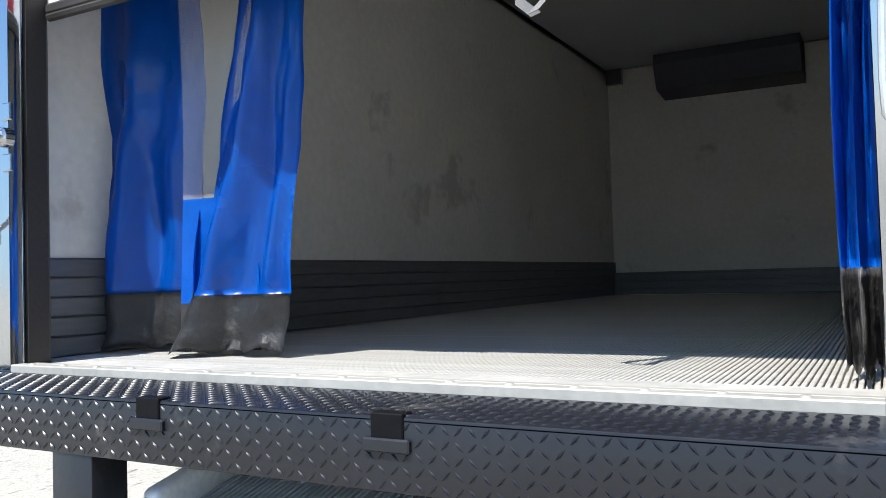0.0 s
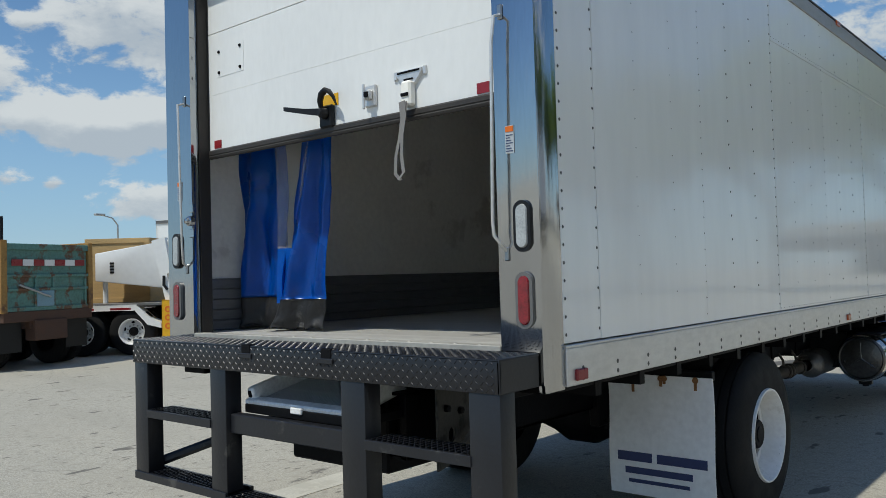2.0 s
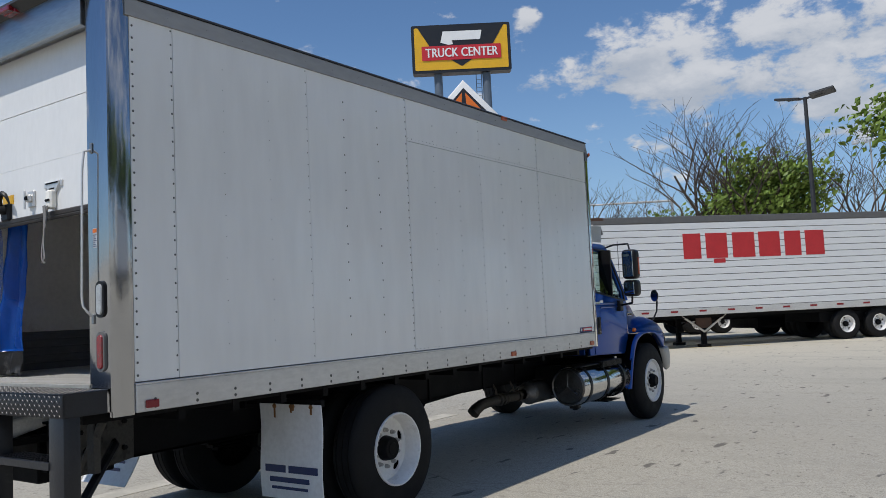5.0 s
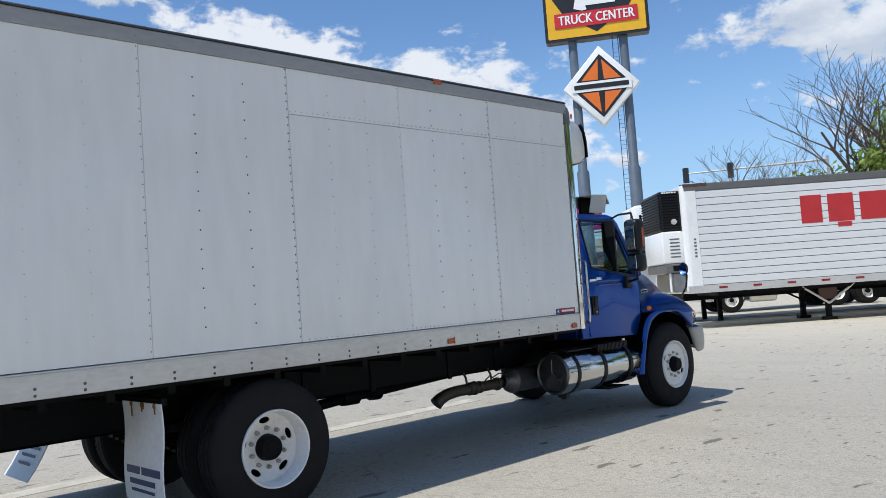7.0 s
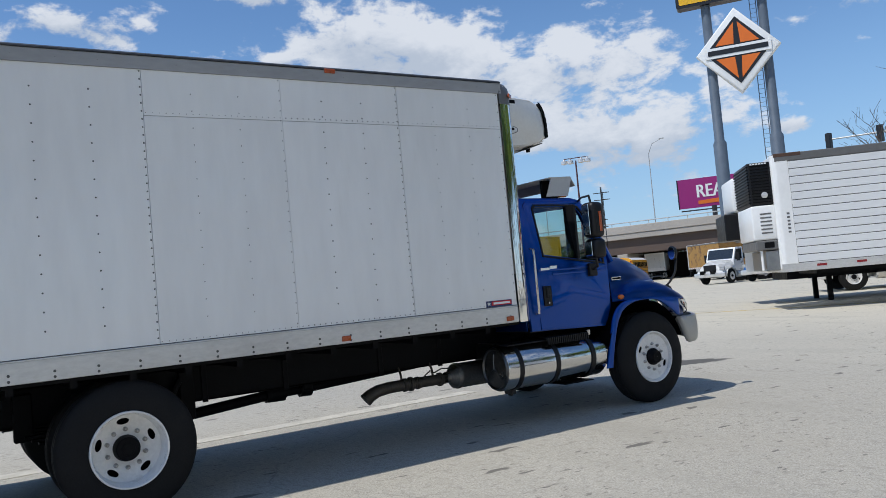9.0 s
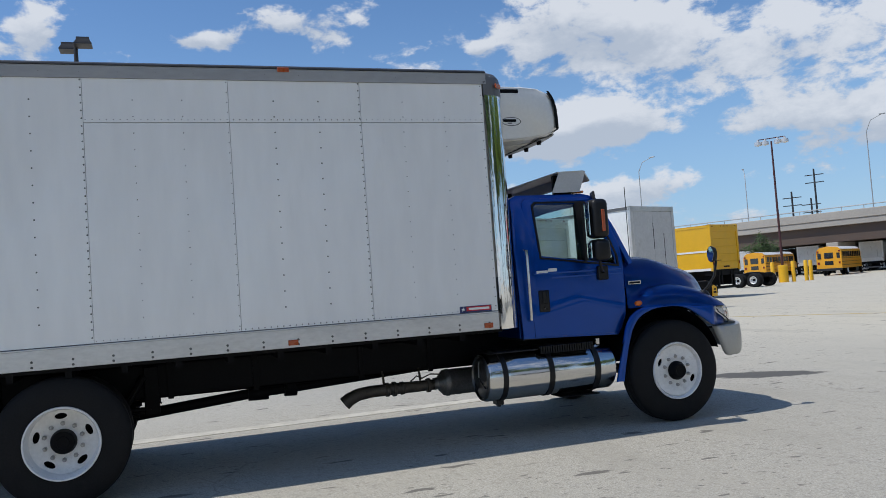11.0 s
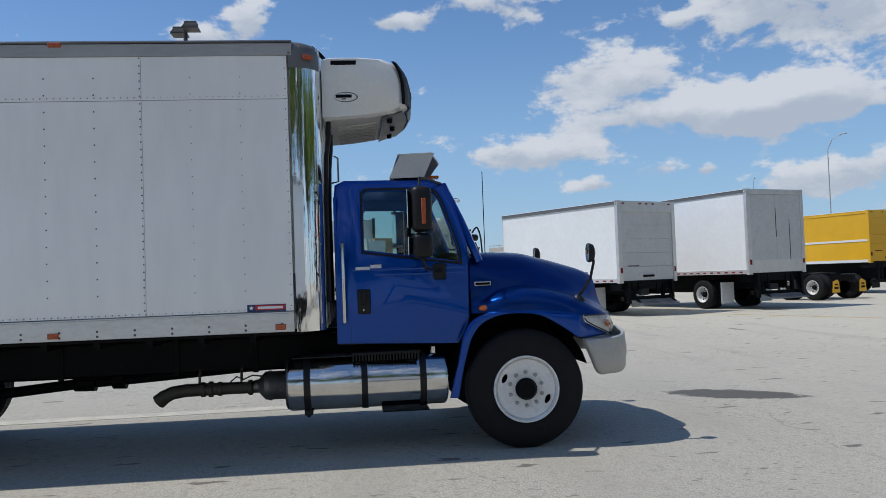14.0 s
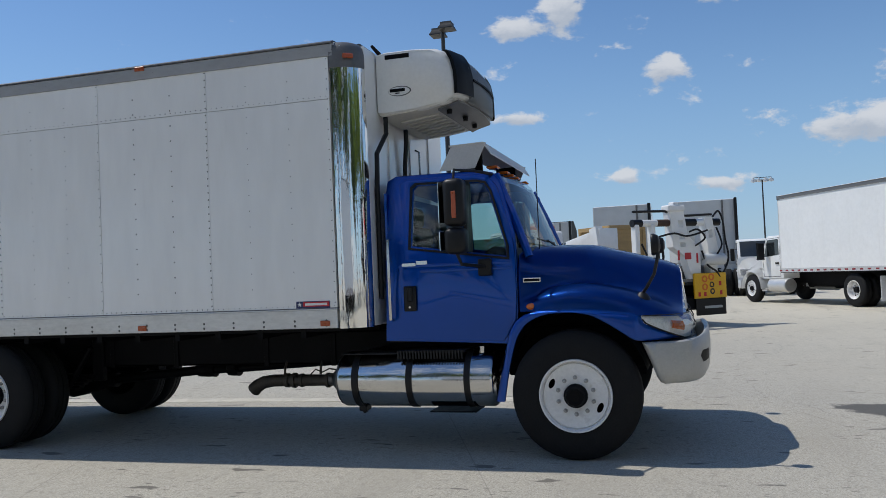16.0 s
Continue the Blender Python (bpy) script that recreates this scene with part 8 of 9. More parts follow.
for x in (0.35, 2.1):
    bm = B(); box(bm, x, x + 0.14, -3.85, -3.70, 0.1, 1.06, 0.01); box(bm, x - 0.08, x + 0.22, -3.95, -3.6, 0.0, 0.1, 0.01); tube(bm, [(x + 0.07, -3.75, 0.6), (x + 0.07, -2.9, 1.05)], 0.03, 6); tube(bm, [(x + 0.07, -3.75, 0.6), (x + 0.07, -4.6, 1.05)], 0.03, 6); part("landing_leg", bm, BLACK, tr)
bm = B(); tube(bm, [(0.42, -3.77, 0.45), (2.17, -3.77, 0.45)], 0.025, 6); box(bm, 0.3, 2.3, -TL, -0.5, 0.95, 1.06); part("cross_brace", bm, BLACK, tr)
bm = B(); box(bm, 0.34, 0.40, -4.05, -3.5, 0.62, 1.04, 0.01); part("leg_gusset", bm, RUSTED, tr, "tan leg gusset plate")
for y in (-3.0, -4.55):
    bm = B(); tube(bm, [(0.33, -3.77, 0.5), (0.33, y, 1.03)], 0.035, 6); part("leg_strut", bm, RAIL, tr, "pale diagonal strut")
bm = B(); box(bm, 0.3, 2.3, -10.8, -8.0, 0.6, 0.95, 0.03); part("bogie", bm, BLACK, tr)
for y in (-8.85, -10.1):
    for x, s in ((0.06, -1), (2.54, 1)):
        wheel(tr, x, y, 0.512, s, False)

# a second trailer parked beyond the first, its nose a little ahead
t2 = thing("semi_trailer", "plain white semi-trailer parked alongside the ribbed one", "trailer", tuple(Vector((-5.55, 21.15, 0)) + Vector((-0.72, 0.69, 0)) * 3.7), heading(-D.x, -D.y))
bm = B(); box(bm, 0.0, 2.58, -TL - 1.5, 0.30, TZ0, TZ1 - 0.06, 0.03); part("body", bm, FARWHITE, t2)
bm = B(); box(bm, 0.3, 2.3, 0.28, 0.88, 3.03, 4.14, 0.09, 3); u2 = part("nose_unit", bm, FARWHITE, t2)
bm = B(); box(bm, 0.285, 0.305, 0.66, 0.74, 3.55, 3.80, 0.004); part("slot", bm, BLACK, u2)
bm = B(); box(bm, 0.3, 2.3, 0.28, 0.62, 2.1, 3.02, 0.04); box(bm, 0.35, 2.25, 0.62, 1.18, 2.15, 3.0, 0.03); part("lower_unit", bm, PLASTIC, t2)
bm = B(); box(bm, 0.2, 2.4, -TL - 1.5, -0.5, 0.75, 1.05); box(bm, 0.3, 2.3, -TL, -8.0, 0.35, 0.8, 0.03); part("underframe", bm, BLACK, t2)
for x in (0.35, 2.1):
    bm = B(); box(bm, x, x + 0.14, -1.85, -1.70, 0.0, 1.06, 0.01); part("landing_leg", bm, BLACK, t2)
for y in (-9.6, -10.9):
    for x, s in ((0.06, -1), (2.54, 1)):
        wheel(t2, x, y, 0.512, s, False)

# yellow-and-white trucks and a tractor beyond the trailer's nose
yard_box_truck("ochre-yellow delivery truck beyond the trailer", (-43.2, 63.0, 0), heading(0.95, -0.3), 5.0, 1.1, 3.3, OCHRE, wide=1.2, group="far delivery trucks")
tractor("white conventional tractor by the far kerb", (-30.8, 54.3, 0), heading(0.1, -0.995), FARWHITE, group="far delivery trucks")
tractor("blue-and-white tractor by the far kerb", (-27.2, 54.7, 0), heading(0.1, -0.995), material("bright_blue_vehicle_paint", (0.03, 0.16, 0.45), 0.35, coat=0.5), group="far delivery trucks")
tractor("white high-roofed tractor behind the trailer", (-6.6, 35.0, 0), heading(-0.69, -0.72), FARWHITE, sleeper=1.4, group="far delivery trucks")

for k in range(7):
    yard_box_truck("pale box trailer parked near the overpass", (-88 + 5.2 * k, 65 + 4.6 * k, 0), heading(-0.6, 0.8), 7.0, 1.1, 3.5, FARWHITE if k % 3 else DOORGREY, front=False, swing=True, group="trailers near the overpass", wide=1.25)


def school_bus(at, turn):
    t = thing("school_bus", "yellow school bus with black rails and a pale roof", "bus", at, turn, "school buses")
    bm = B()
    prof = [(-1.2, 0.7), (-1.2, 2.3), (-1.12, 2.65), (-0.8, 2.9), (0, 3.0), (0.8, 2.9), (1.12, 2.65), (1.2, 2.3), (1.2, 0.7)]
    loop_bm(bm, [[(x, y, z) for x, z in prof] for y in (0, 9.5)]); part("body", bm, BUSYELLOW, t)
    bm = B(); loop_bm(bm, [[(x, y, z + 0.015) for x, z in prof[2:7]] + [(0.8, y, 2.86), (-0.8, y, 2.86)] for y in (0.3, 9.4)]); part("roof", bm, FARWHITE, t)
    for s in (1, -1):
        for z in (1.0, 1.35, 1.7):
            bm = B(); box(bm, s * 1.19, s * 1.22, 0.05, 9.4, z, z + 0.05); part("rub_rail", bm, SIGNBLACK, t)
        for k in range(10):
            bm = B(); box(bm, s * 1.19, s * 1.212, 0.5 + 0.88 * k, 1.2 + 0.88 * k, 1.85, 2.4, 0.01); part("window", bm, GLASSDARK, t)
        bm = B(); box(bm, s * 0.75, s * 1.05, -0.03, 0.0, 1.75, 2.3, 0.02); part("rear_window", bm, GLASSDARK, t)
        bm = B(); box(bm, s * 0.95, s * 1.1, -0.04, 0.0, 2.4, 2.55, 0.02); box(bm, s * 0.9, s * 1.08, -0.04, 0.0, 1.2, 1.4, 0.02); part("rear_lamp", bm, RED, t)
    bm = B(); box(bm, -0.42, 0.42, -0.03, 0.0, 1.75, 2.35, 0.02); box(bm, -0.4, 0.4, -0.03, 0.0, 1.1, 1.5, 0.02); part("rear_door_window", bm, GLASSDARK, t)
    bm = B(); box(bm, -1.2, 1.2, -0.15, 0.02, 0.5, 0.75, 0.02); part("rear_bumper", bm, SIGNBLACK, t)
    bm = B(); box(bm, -1.0, 1.0, 9.45, 10.9, 0.7, 1.8, 0.15, 3); part("hood", bm, BUSYELLOW, t)
    far_wheels(t, [(1.18, 2.6, False), (-1.18, 2.6, False), (1.12, 10.2, True), (-1.12, 10.2, True)])
    return t


school_bus((-65.2, 64.6, 0), heading(-0.50, 0.87)); school_bus((-57.7, 67.6, 0), heading(-0.55, 0.84))
tractor("dark tractor unit beyond the yellow truck", (-40.5, 44.2, 0), heading(-0.94, -0.342), NAVYPAINT)
for x, y in ((-47.3, 51.4), (-46.6, 52.9), (-47.0, 54.6), (-47.3, 55.4)):
    bm = B(); lathe(bm, [(0, 0.16), (1.65, 0.16), (1.72, 0.12), (1.74, 0.001)], axis="Z", n=16, centre=(x, y, 0)); solo("bollard", bm, YELLOW, "yellow-painted steel bollard in the yard", "bollard", "bollards")

# ---- lamps, signs, bridge ----


def mast(name, label, at, h, heads, mat, r=(0.11, 0.07), cat="street lamp", base=None):
    """A lamp on a pole; heads: (dx, dy, half-length, half-width, tilt) boxes on short arms at the top."""
    t = thing(name, label, cat, at)
    bm = B(); tube(bm, [(0, 0, 0), (0, 0, h)], list(r), 12); part("pole", bm, mat, t)
    for dx, dy, l, w, kind in heads:
        if kind == "flat":
            bm = B(); box(bm, -l, l, -w, w, -0.05, 0.05, 0.02, m=pose(dx, dy, h + 0.05, 8 * (1 if dy > 0 else -1) if dy else 0, -8 * (1 if dx > 0 else -1) if dx else 0, 0))
        elif kind == "box":
            bm = B(); loop_bm(bm, [[(dx + a * l * k, dy + b * w * k, z) for a, b in ((-1, -1), (1, -1), (1, 1), (-1, 1))] for z, k in ((h - 0.10, 1.25), (h - 0.06, 1.25), (h + 0.06, 0.95), (h + 0.16, 0.9))])
        else:
            bm = B(); lathe(bm, [(h + 0.25, 0.08), (h + 0.12, 0.1), (h + 0.05, 0.28), (h - 0.22, 0.3), (h - 0.3, 0.001)], axis="Z", n=14, centre=(dx, dy, 0))
        part("lamp_head", bm, RAIL if kind == "bell" else mat, t)
        bm = B(); tube(bm, [(0, 0, h - 0.05 if kind != "bell" else h + 0.25), (dx, dy, h if kind != "bell" else h + 0.25)], 0.04, 6); part("arm", bm, mat, t)
    if base:
        bm = B(); lathe(bm, [(0, 0.4), (1.4, 0.4), (1.45, 0.3)], axis="Z", n=16, cap=True); part("base", bm, base, t)
    return t


mast("yard_lamp", "dark pole with two flat lamp heads", (-0.87, 31.1, 0), 9.2, [(-0.65, 0.1, 0.45, 0.28, "flat"), (0.65, -0.1, 0.45, 0.28, "flat")], DARKPOLE)
mast("yard_lamp", "tall pole with two box lamp heads", (-21.2, 0.83, 0), 10.5, [(-0.32, -0.26, 0.24, 0.22, "box"), (0.32, 0.26, 0.24, 0.22, "box")], DARKPOLE)
mast("flood_lamp", "dark red pole with four bell lamps", (-47.0, 52.2, 0), 11.9, [(-0.85, -0.65, 0, 0, "bell"), (-0.4, -0.3, 0, 0, "bell"), (0.4, 0.3, 0, 0, "bell"), (0.85, 0.65, 0, 0, "bell")], material("dark_red_pole", (0.07, 0.02, 0.02), 0.5), base=YELLOW)
mast("flood_lamp", "distant pole with four bell lamps", (-92.0, 18.3, 0), 10.8, [(0.1, -0.95, 0, 0, "bell"), (0.1, -0.35, 0, 0, "bell"), (0.1, 0.35, 0, 0, "bell"), (0.1, 0.95, 0, 0, "bell")], DARKPOLE)
mast("flood_lamp", "distant pole with four bell lamps", (-4.5, 78.0, 0), 15.0, [(-1.2, 0, 0, 0, "bell"), (-0.4, 0, 0, 0, "bell"), (0.4, 0, 0, 0, "bell"), (1.2, 0, 0, 0, "bell")], LIGHTPOLE)


def street_lamp(at, h, dx, dy):
    t = thing("street_lamp", "slender galvanised street lamp with a curved arm", "street lamp", at, group="street lamps")
    bm = B(); tube(bm, [(0, 0, 0), (0, 0, h * 0.9), (dx * 0.3, dy * 0.3, h * 0.97), (dx, dy, h)], [0.09, 0.055, 0.045, 0.04], 8); part("pole", bm, LIGHTPOLE, t)
    bm = B(); box(bm, -0.35, 0.35, -0.13, 0.13, -0.07, 0.06, 0.03, m=pose(dx, dy, h, 0, 0, math.degrees(math.atan2(dy, dx)))); part("lamp_head", bm, LIGHTPOLE, t)


for x, y, h, dx in ((-71, 88.5, 19.5, 1.6), (-85, 63.8, 16.8, 1.6), (-84, 80.0, 15.2, -1.8), (-120, 72, 16.0, -1.6)):
    street_lamp((x, y, 0), h, dx, abs(dx) * 0.7)
street_lamp((-47.0, 23.9, 0), 6.0, 0.2, -1.3)

# pylon sign
sg = thing("pylon_sign", "tall pylon sign with a yellow and red board over a diamond", "sign", (-47.3, 77.9, 0), 0)
sg.scale = (1.60, 1.60, 1.58)
RG = Vector((0.806, 0.566, 0))
NV = Vector((0.566, -0.806, 0))


def sign_at(u, v, w):
    p = RG * u + NV * w
    return (p.x, p.y, v)


for u in (-1.83, 1.85):
    bm = B(); c = RG * u
    lathe(bm, [(0, 0.44), (9.2, 0.44), (9.4, 0.33), (19.5, 0.31)], axis="Z", n=20, centre=(c.x, c.y, 0)); part("column", bm, POLE, sg, "blue-grey steel column")
bm = B()
lu = 1.25
for u in (lu - 0.2, lu + 0.2):
    c = RG * u + NV * 0.1
    tube(bm, [(c.x, c.y, 3), (c.x, c.y, 19)], 0.03, 6)
for k in range(50):
    a, b = RG * (lu - 0.2) + NV * 0.1, RG * (lu + 0.2) + NV * 0.1
    tube(bm, [(a.x, a.y, 3.2 + 0.31 * k), (b.x, b.y, 3.2 + 0.31 * k)], 0.015, 4)
part("ladder", bm, POLE, sg)
SX, S0, S1 = 3.75, 18.9, 22.6
bm = B(); plate(bm, rounded(-SX, SX, S0, S1, 0.15, 3), [], 0.9, lambda u, v, w: sign_at(u, v, 0.6 - w)); bd = part("sign_box", bm, SIGNBLACK, sg, "black-edged yellow sign board")
bm = B(); plate(bm, rounded(-SX + 0.22, SX - 0.22, S0 + 0.22, S1 - 0.2, 0.08, 3), [], 0.02, lambda u, v, w: sign_at(u, v, 0.605 + w)); part("yellow_face", bm, YELLOW, bd)
bm = B(); plate(bm, [(-SX + 0.5, S1 - 0.2), (-2.3, S0 + 1.9), (0, S0 + 0.45), (2.3, S0 + 1.9), (SX - 0.5, S1 - 0.2)], [], 0.02, lambda u, v, w: sign_at(u, v, 0.63 + w)); part("black_wedge", bm, SIGNBLACK, bd)
bm = B(); plate(bm, rounded(-3.0, 3.0, S0 + 0.95, S0 + 2.05, 0.05, 3), [], 0.02, lambda u, v, w: sign_at(u, v, 0.66 + w)); part("red_band", bm, SIGNRED, bd)
q = sign_at(0, S0 + 1.48, 0.70)
lettering("sign_letters", "TRUCK CENTER", 0.98, SIGNWHITE, bd, facing(q[0], q[1], q[2], NV.x, NV.y), 1.03, 0.01, 0.74)
lettering("sign_letters", "TRUCK CENTER", 0.98, SIGNWHITE, bd, facing(q[0] + 0.045 * RG.x, q[1] + 0.045 * RG.y, q[2], NV.x, NV.y), 1.03, 0.008, 0.74)
bm = B(); plate(bm, [(-1.55, S0 + 2.3), (-1.35, S0 + 3.15), (1.6, S0 + 3.15), (1.45, S0 + 2.45), (-0.7, S0 + 2.45), (-0.6, S0 + 2.15), (-0.95, S0 + 2.1)], [], 0.02, lambda u, v, w: sign_at(u, v, 0.66 + w)); part("name_shape", bm, SIGNWHITE, bd)
DZ, DR = 15.3, 2.75
dia = [(-DR, DZ), (0, DZ - DR * 1.08), (DR, DZ), (0, DZ + DR * 1.08)]
bm = B(); plate(bm, dia, [], 0.7, lambda u, v, w: sign_at(u, v, 0.75 - w)); bmesh.ops.bevel(bm, geom=[e for e in bm.edges if e.is_manifold and e.calc_face_angle(0) > 0.8], offset=0.12, segments=3, profile=0.5, affect="EDGES"); dm = part("diamond_box", bm, SIGNWHITE, sg, "white diamond sign box")
bm = B(); plate(bm, [(u * 0.78, DZ + (v - DZ) * 0.78) for u, v in dia], [], 0.02, lambda u, v, w: sign_at(u, v, 0.755 + w)); part("black_field", bm, SIGNBLACK, dm)
for sx in (1, -1):
    for sz in (1, -1):
        bm = B(); plate(bm, [(sx * 0.22, DZ + sz * 0.46), (sx * 1.42, DZ + sz * 0.46), (sx * 0.12, DZ + sz * 1.95)], [], 0.02, lambda u, v, w: sign_at(u, v, 0.78 + w)); part("orange_triangle", bm, SIGNORANGE, dm)
bm = B(); plate(bm, [(-2.15, DZ - 0.36), (2.15, DZ - 0.36), (2.15, DZ + 0.36), (-2.15, DZ + 0.36)], [], 0.02, lambda u, v, w: sign_at(u, v, 0.80 + w)); part("white_band", bm, SIGNWHITE, dm)
bm = B(); plate(bm, rounded(-1.95, 1.95, DZ - 0.17, DZ + 0.17, 0.05), [], 0.02, lambda u, v, w: sign_at(u, v, 0.825 + w)); part("name_bar", bm, SIGNBLACK, dm)

# billboard
MAG = material("magenta_poster", (0.30, 0.015, 0.16), 0.5, vary=0.08)
bb = thing("billboard", "magenta billboard with white lettering", "billboard", (-78.5, 111.0, 0), 0)
n2 = Vector((0.59, -0.81, 0)); r2 = Vector((0.81, 0.59, 0))
bm = B(); plate(bm, [(-5.4, 10.8), (5.4, 10.8), (5.4, 15.6), (-5.4, 15.6)], [], 0.3, lambda u, v, w: tuple(r2 * u - n2 * w + Vector((0, 0, v)))); pn = part("poster", bm, MAG, bb)
for dx in (1.05, 1.20):
    lettering("poster_letters", "READY", 3.0, SIGNWHITE, pn, facing(n2.x * 0.05 + r2.x * dx, n2.y * 0.05 + r2.y * dx, 13.35, n2.x, n2.y), 1.0, 0.01 - 0.004 * (dx > 1.1), 0.80)
bm = B(); plate(bm, [(-2.4, 11.3), (3.6, 11.45), (3.9, 11.75), (0.8, 12.05), (-2.4, 11.9)], [], 0.02, lambda u, v, w: tuple(r2 * u + n2 * (0.03 + w) + Vector((0, 0, v)))); part("poster_stripe", bm, SIGNORANGE, pn, "orange poster stripe")
bm = B(); plate(bm, [(-5.55, 10.8), (-5.42, 10.8), (-5.42, 15.6), (-5.55, 15.6)], [], 0.6, lambda u, v, w: tuple(r2 * u + n2 * (0.1 - w) + Vector((0, 0, v)))); part("board_edge", bm, SIGNBLACK, pn, "dark board edge")
bm = B(); tube(bm, [(0, 0, 0), (0, 0, 10.9)], 0.4, 10); box(bm, -5.2, 5.2, -0.1, 0.1, 10.3, 10.5, m=pose(-n2.x * 0.2, -n2.y * 0.2, 0, 0, 0, math.degrees(math.atan2(r2.y, r2.x)))); part("post", bm, DARKPOLE, bb)

# overpass
BRC = material("bridge_concrete", (0.40, 0.37, 0.33), 0.85, vary=0.15, scale=0.3, grain=6, spots=0.4, spot_col=(0.2, 0.18, 0.16), spot_scale=0.4)
BRD = material("brown_girder", (0.10, 0.07, 0.055), 0.7, vary=0.2, scale=0.4)
br = thing("overpass", "concrete road overpass with brown girders and a railing", "bridge", (-61, 87, 0), math.degrees(math.atan2(-22, -52)))
bm = B(); box(bm, -110, 120, -15, 5, 5.6, 6.3, 0.05); part("deck", bm, BRC, br)
bm = B(); box(bm, -110, 120, 4.6, 5.1, 6.3, 7.3, 0.05); box(bm, -110, 120, -15.1, -14.6, 6.3, 7.3, 0.05); part("parapet", bm, BRC, br)
for y in (-13.8, -11.0, -8.2, -5.4, -2.6, 0.8, 4.2):
    bm = B(); box(bm, -110, 120, y - 0.25, y + 0.25, 3.7, 5.6, 0.02); part("girder", bm, BRD, br)
bm = B()
for y in (4.85, -14.85):
    tube(bm, [(-110, y, 7.75), (120, y, 7.75)], 0.07, 6)
    for k in range(92):
        tube(bm, [(-109 + 2.5 * k, y, 7.25), (-109 + 2.5 * k, y, 7.75)], 0.05, 4)
tagged(part("railing", bm, LIGHTPOLE, br), kind="stuff")
for x in (-90, -65, -40, -15, 10, 35, 60, 85):
    for y in (-3, 3):
        bm = B(); lathe(bm, [(0, 0.55), (3.3, 0.55)], axis="Z", n=16, centre=(x, y, 0), cap=True); part("pier", bm, BRC, br)
    bm = B(); box(bm, x - 0.7, x + 0.7, -14.0, 4.8, 3.0, 3.68, 0.05); part("pier_cap", bm, BRC, br)
# added wall in dark girder colour, closes the bright gap for the bridge's shade
bm = B(); box(bm, -110, 120, -15.0, -14.4, 0.0, 3.68, 0.05); part("shade_wall", bm, BRD, br, "dark wall added under the bridge to stand for its shade")

# traffic lights on a mast arm
tl = thing("traffic_light", "traffic lights hung from a grey mast arm", "traffic light", (-22.0, 66.0, 0), 0)
bm = B(); tube(bm, [(3.0, 1.2, 0), (3.0, 1.2, 10.6)], [0.16, 0.12], 8); tube(bm, [(3.0, 1.2, 10.3), (-7.6, -3.0, 10.5)], [0.11, 0.06], 8); part("mast", bm, LIGHTPOLE, tl)
for u in (-7.3, -3.9):
    bm = B(); box(bm, u - 0.2, u + 0.2, u * 0.4 - 0.2, u * 0.4 + 0.2, 9.7, 11.0, 0.03); part("signal_head", bm, SIGNBLACK, tl)
# utility poles
for x, y, h in ((-110, 111.6, 14.5), (-110, 117.1, 18.6), (-108, 114.0, 13.0)):
    t = thing("utility_pole", "wooden utility pole with cross arms", "utility pole", (x, y, 0), group="utility poles")
    bm = B(); tube(bm, [(0, 0, 0), (0, 0, h)], [0.22, 0.15], 8); part("pole", bm, DARKPOLE, t)
    for z in (h - 1.2, h - 2.6):
        bm = B(); box(bm, -1.6, 1.6, -0.08, 0.08, z, z + 0.15, m=pose(0, 0, 0, 0, 0, 35)); part("cross_arm", bm, DARKPOLE, t)

# ---- trees ----
BARK = material("grey_brown_bark", (0.085, 0.065, 0.05), 0.9, vary=0.3, scale=3, grain=30, bump=0.01)
LEAF = material("spring_leaves", (0.17, 0.25, 0.035), 0.6, vary=0.45, scale=0.9, grain=6)
LEAF2 = material("deep_green_leaves", (0.05, 0.10, 0.02), 0.6, vary=0.45, scale=0.9, grain=6)


def limbs(rng, start, direction, length, radius, depth, out, tips):
    p, d = Vector(start), Vector(direction).normalized()
    pts, rs = [p.copy()], [radius]
    for k in range(4):
        d = (d + Vector((rng.uniform(-1, 1), rng.uniform(-1, 1), rng.uniform(-0.3, 0.5))) * 0.16).normalized()
        p = p + d * length / 4
        pts.append(p.copy()); rs.append(radius * (1 - 0.55 * (k + 1) / 4))
    out.append((pts, rs))
    tips.append(p.copy())
    if depth > 0:
        for k in range(rng.choice((3, 3, 4))):
            a = rng.uniform(0, 6.283)
            side = Vector((math.cos(a), math.sin(a), rng.uniform(0.1, 0.6))).normalized()
            at = pts[rng.choice((2, 3, 4))]
            limbs(rng, at, d * 0.75 + side * 0.75, length * rng.uniform(0.55, 0.75), radius * 0.42, depth - 1, out, tips)


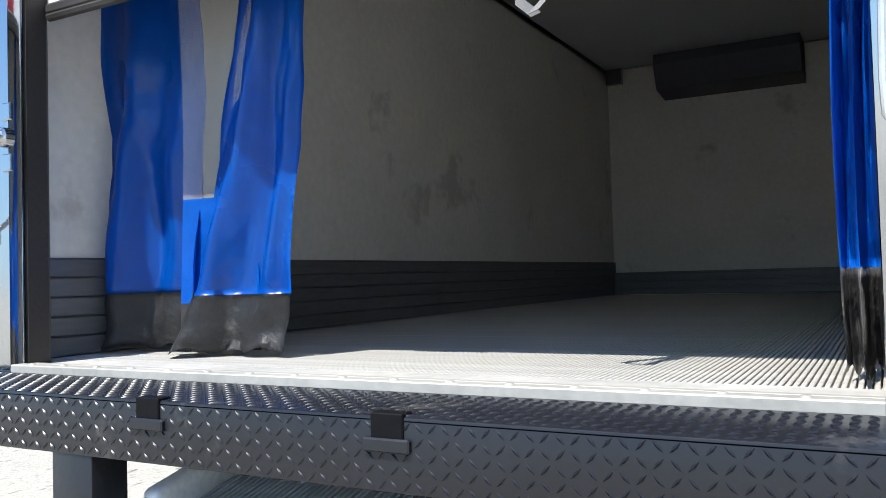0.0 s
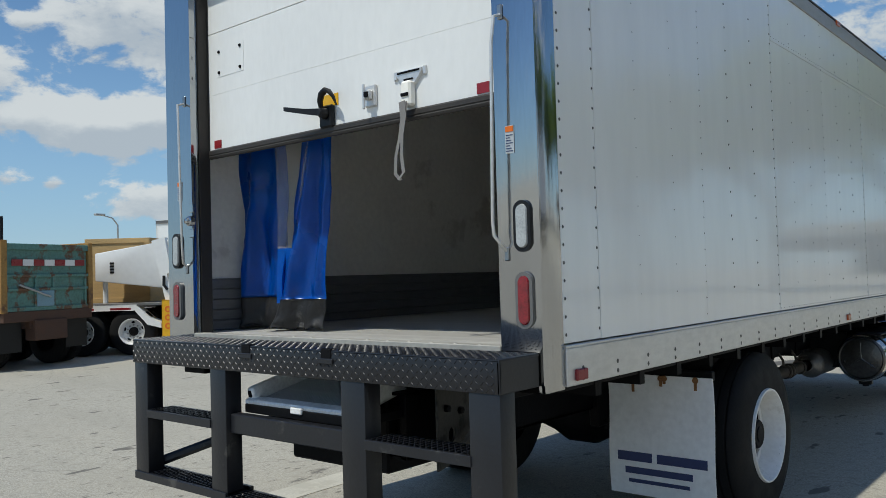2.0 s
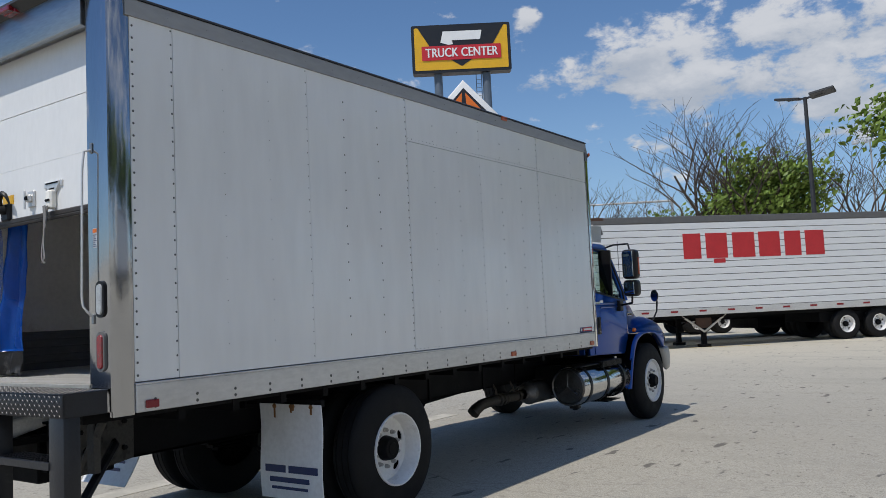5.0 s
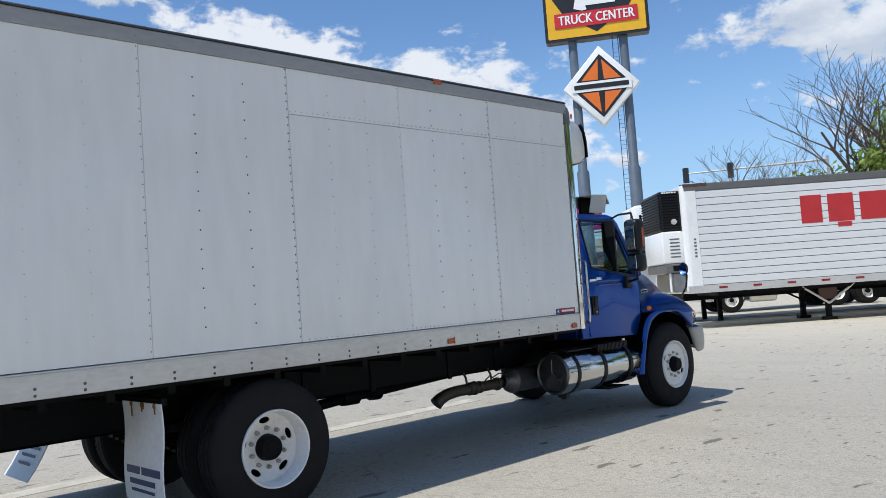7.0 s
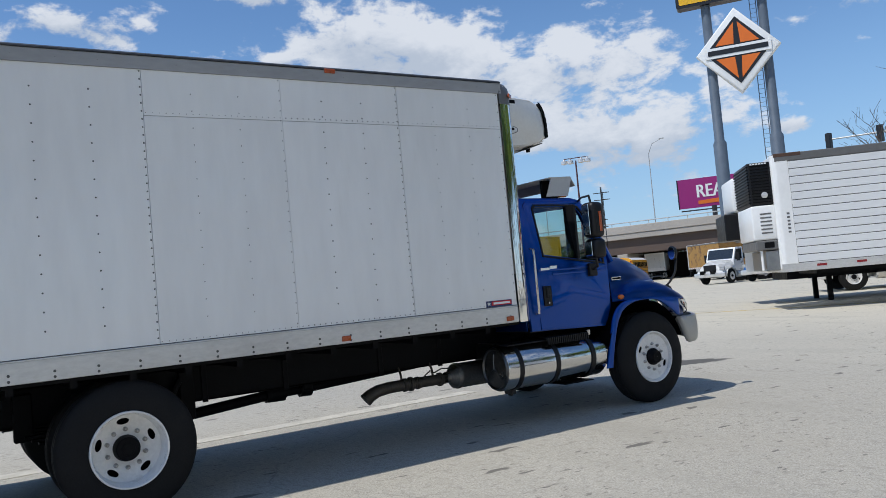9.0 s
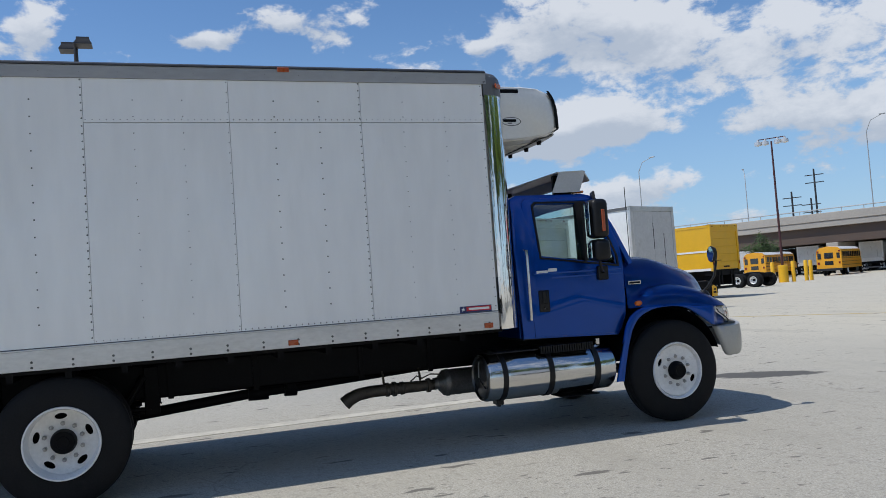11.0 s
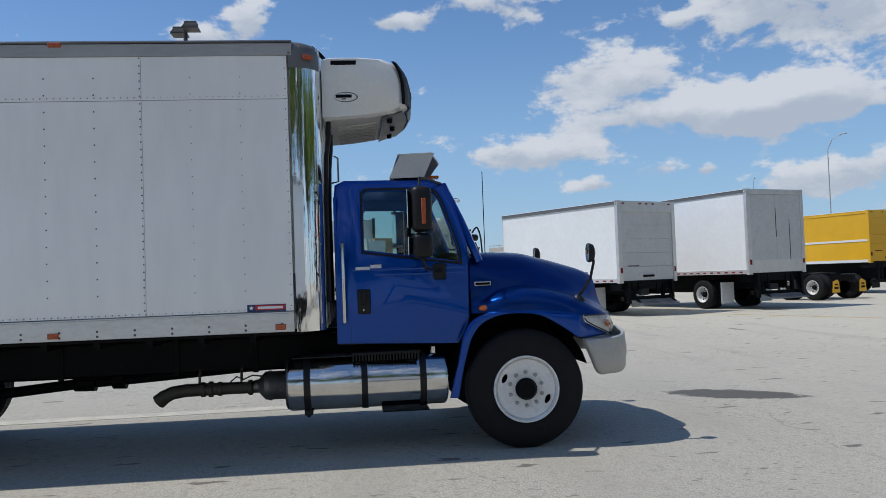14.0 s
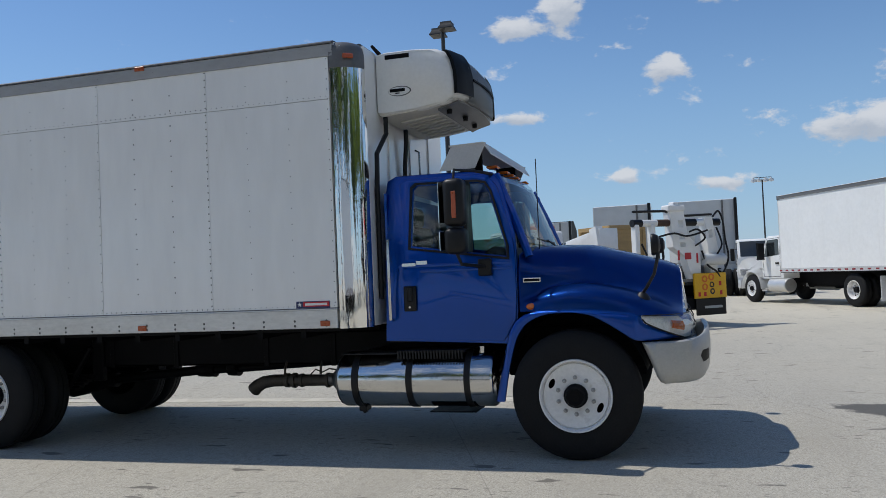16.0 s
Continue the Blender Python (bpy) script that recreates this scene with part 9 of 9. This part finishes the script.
def tree(at, h, seedn, leaf, label, spread=1.0, leaves=1400, depth=3, low=0.28):
    rng = random.Random(seedn)
    t = thing("tree", label, "tree", at, group="trees beyond the yard")
    out, tips = [], []
    limbs(rng, (0, 0, 0), (0, 0, 1), h * low * 1.4, h * 0.022, 0, out, [])
    top = out[0][0][-1]
    for k in range(6):
        a = 6.283 * k / 6 + rng.uniform(-0.3, 0.3)
        limbs(rng, out[0][0][3] if k % 2 else top, (math.cos(a) * 0.6 * spread, math.sin(a) * 0.6 * spread, rng.uniform(0.7, 1.2)), h * rng.uniform(0.30, 0.42), h * 0.012, depth, out, tips)
    bm = B(); tube(bm, *out[0], 10); part("trunk", bm, BARK, t)
    bm = B()
    for pts, rs in out[1:]:
        tube(bm, pts, [max(r, 0.011) for r in rs], 4, cap=False)
    tagged(part("branchwork", bm, BARK, t), kind="stuff")
    if leaf:
        verts, faces = [], []
        for k in range(leaves):
            c = rng.choice(tips) + Vector((rng.gauss(0, 1), rng.gauss(0, 1), rng.gauss(0, 0.8))) * h * 0.055
            n = Vector((rng.gauss(0, 1), rng.gauss(0, 1), rng.gauss(0.5, 1))).normalized()
            u = n.orthogonal().normalized(); v = n.cross(u)
            sz = h * rng.uniform(0.012, 0.028)
            b0 = len(verts)
            verts += [c - u * sz, c - v * sz * 0.6 + n * sz * 0.2, c + u * sz, c + v * sz * 0.6 + n * sz * 0.2]
            faces.append((b0, b0 + 1, b0 + 2, b0 + 3))
        me = bpy.data.meshes.new("crown")
        me.from_pydata([tuple(v) for v in verts], [], faces)
        me.materials.append(leaf)
        tagged(part("crown", me, leaf, t), kind="stuff")
    return t


BARE = "bare tree with fine grey branches"
GREEN = "young green leafy tree"
for x, y, h, k, w in ((-11.8, 50, 12.4, 2, 0.55), (-10.0, 51, 13.4, 3, 0.55), (-7.6, 50, 12.6, 4, 0.6), (-6.6, 54, 10.4, 5, 0.7), (-2.9, 54, 10.8, 15, 0.7), (-22.0, 60, 10.6, 12, 0.6), (-19.8, 61, 9.6, 13, 0.6)):
    tree((x, y, 0), h, k, None, BARE, w, depth=3)
for x, y, h, k, w, n in ((-6.9, 51, 9.0, 6, 0.36, 5200), (-12.9, 53, 7.4, 7, 0.5, 2200), (-10.4, 53, 7.6, 17, 0.45, 2200), (-15.6, 56, 6.0, 19, 0.5, 1800), (2.4, 50, 11.6, 8, 0.6, 5200), (5, 53, 13.0, 24, 1.0, 4200), (10, 50, 13.5, 18, 1.2, 4200), (16, 47, 13.5, 21, 1.3, 4200), (22, 44, 12.0, 22, 1.3, 4200), (28, 40, 12.0, 23, 1.3, 4200)):
    tree((x, y, 0), h, k, LEAF, GREEN, w, n)
tree((-32, 68, 0), 8.6, 10, LEAF2, GREEN, 1.4, 2600)
tree((-68, 68.4, 0), 4.4, 11, LEAF2, GREEN, 1.3, 2400)
# the row of trees on the yard's other side, seen only mirrored in the polished metal
for k in range(13):
    tree((27 + 4 * (k % 2), -46 + 8 * k, 0), 11.5 + (k * 37 % 5) * 0.9, 30 + k, LEAF if k % 2 else LEAF2, "leafy tree along the yard's edge", 1.5, 2600, depth=2)

for k in range(14):
    tree((-150 + 11 * k, 96 + 3.4 * k + 6 * (k % 2), 0), 6.5 + (k * 29 % 5) * 0.6, 60 + k, LEAF2, "leafy tree beyond the overpass", 1.6, 1500, depth=2)

# a long white truck on the yard's other side, seen only mirrored in the panels
yard_box_truck("white box truck across the yard", (15.5, 6.0, 0), heading(0.05, 1.0), 8.0, 1.1, 4.0, FARWHITE, front=False, swing=True, wide=1.28)

# worn yellow line on the concrete
bm = B(); box(bm, -0.06, 0.06, -9, 9, 0.0, 0.004, m=pose(-9.5, 21.0, 0, 0, 0, heading(0.90, 0.43)))
solo("yellow_line", bm, material("worn_yellow_line", (0.50, 0.36, 0.10), 0.8, vary=0.2, spots=0.6, spot_col=(0.36, 0.33, 0.27), spot_scale=2.0, spot_cut=0.5), "worn yellow line painted on the concrete", "road marking", kind="structure")
bm = B(); box(bm, -1.78, -1.50, 0.5, 7.6, 0.0, 0.004, m=pose(0, 0, 0, 0, 0, 1.5))
solo("faded_line", bm, material("faded_white_line", (0.56, 0.525, 0.44), 0.88, vary=0.2, scale=2, grain=60, spots=0.85, spot_col=(0.45, 0.42, 0.345), spot_scale=3.5, spot_cut=0.47), "faded white line worn into the concrete", "road marking", kind="structure")
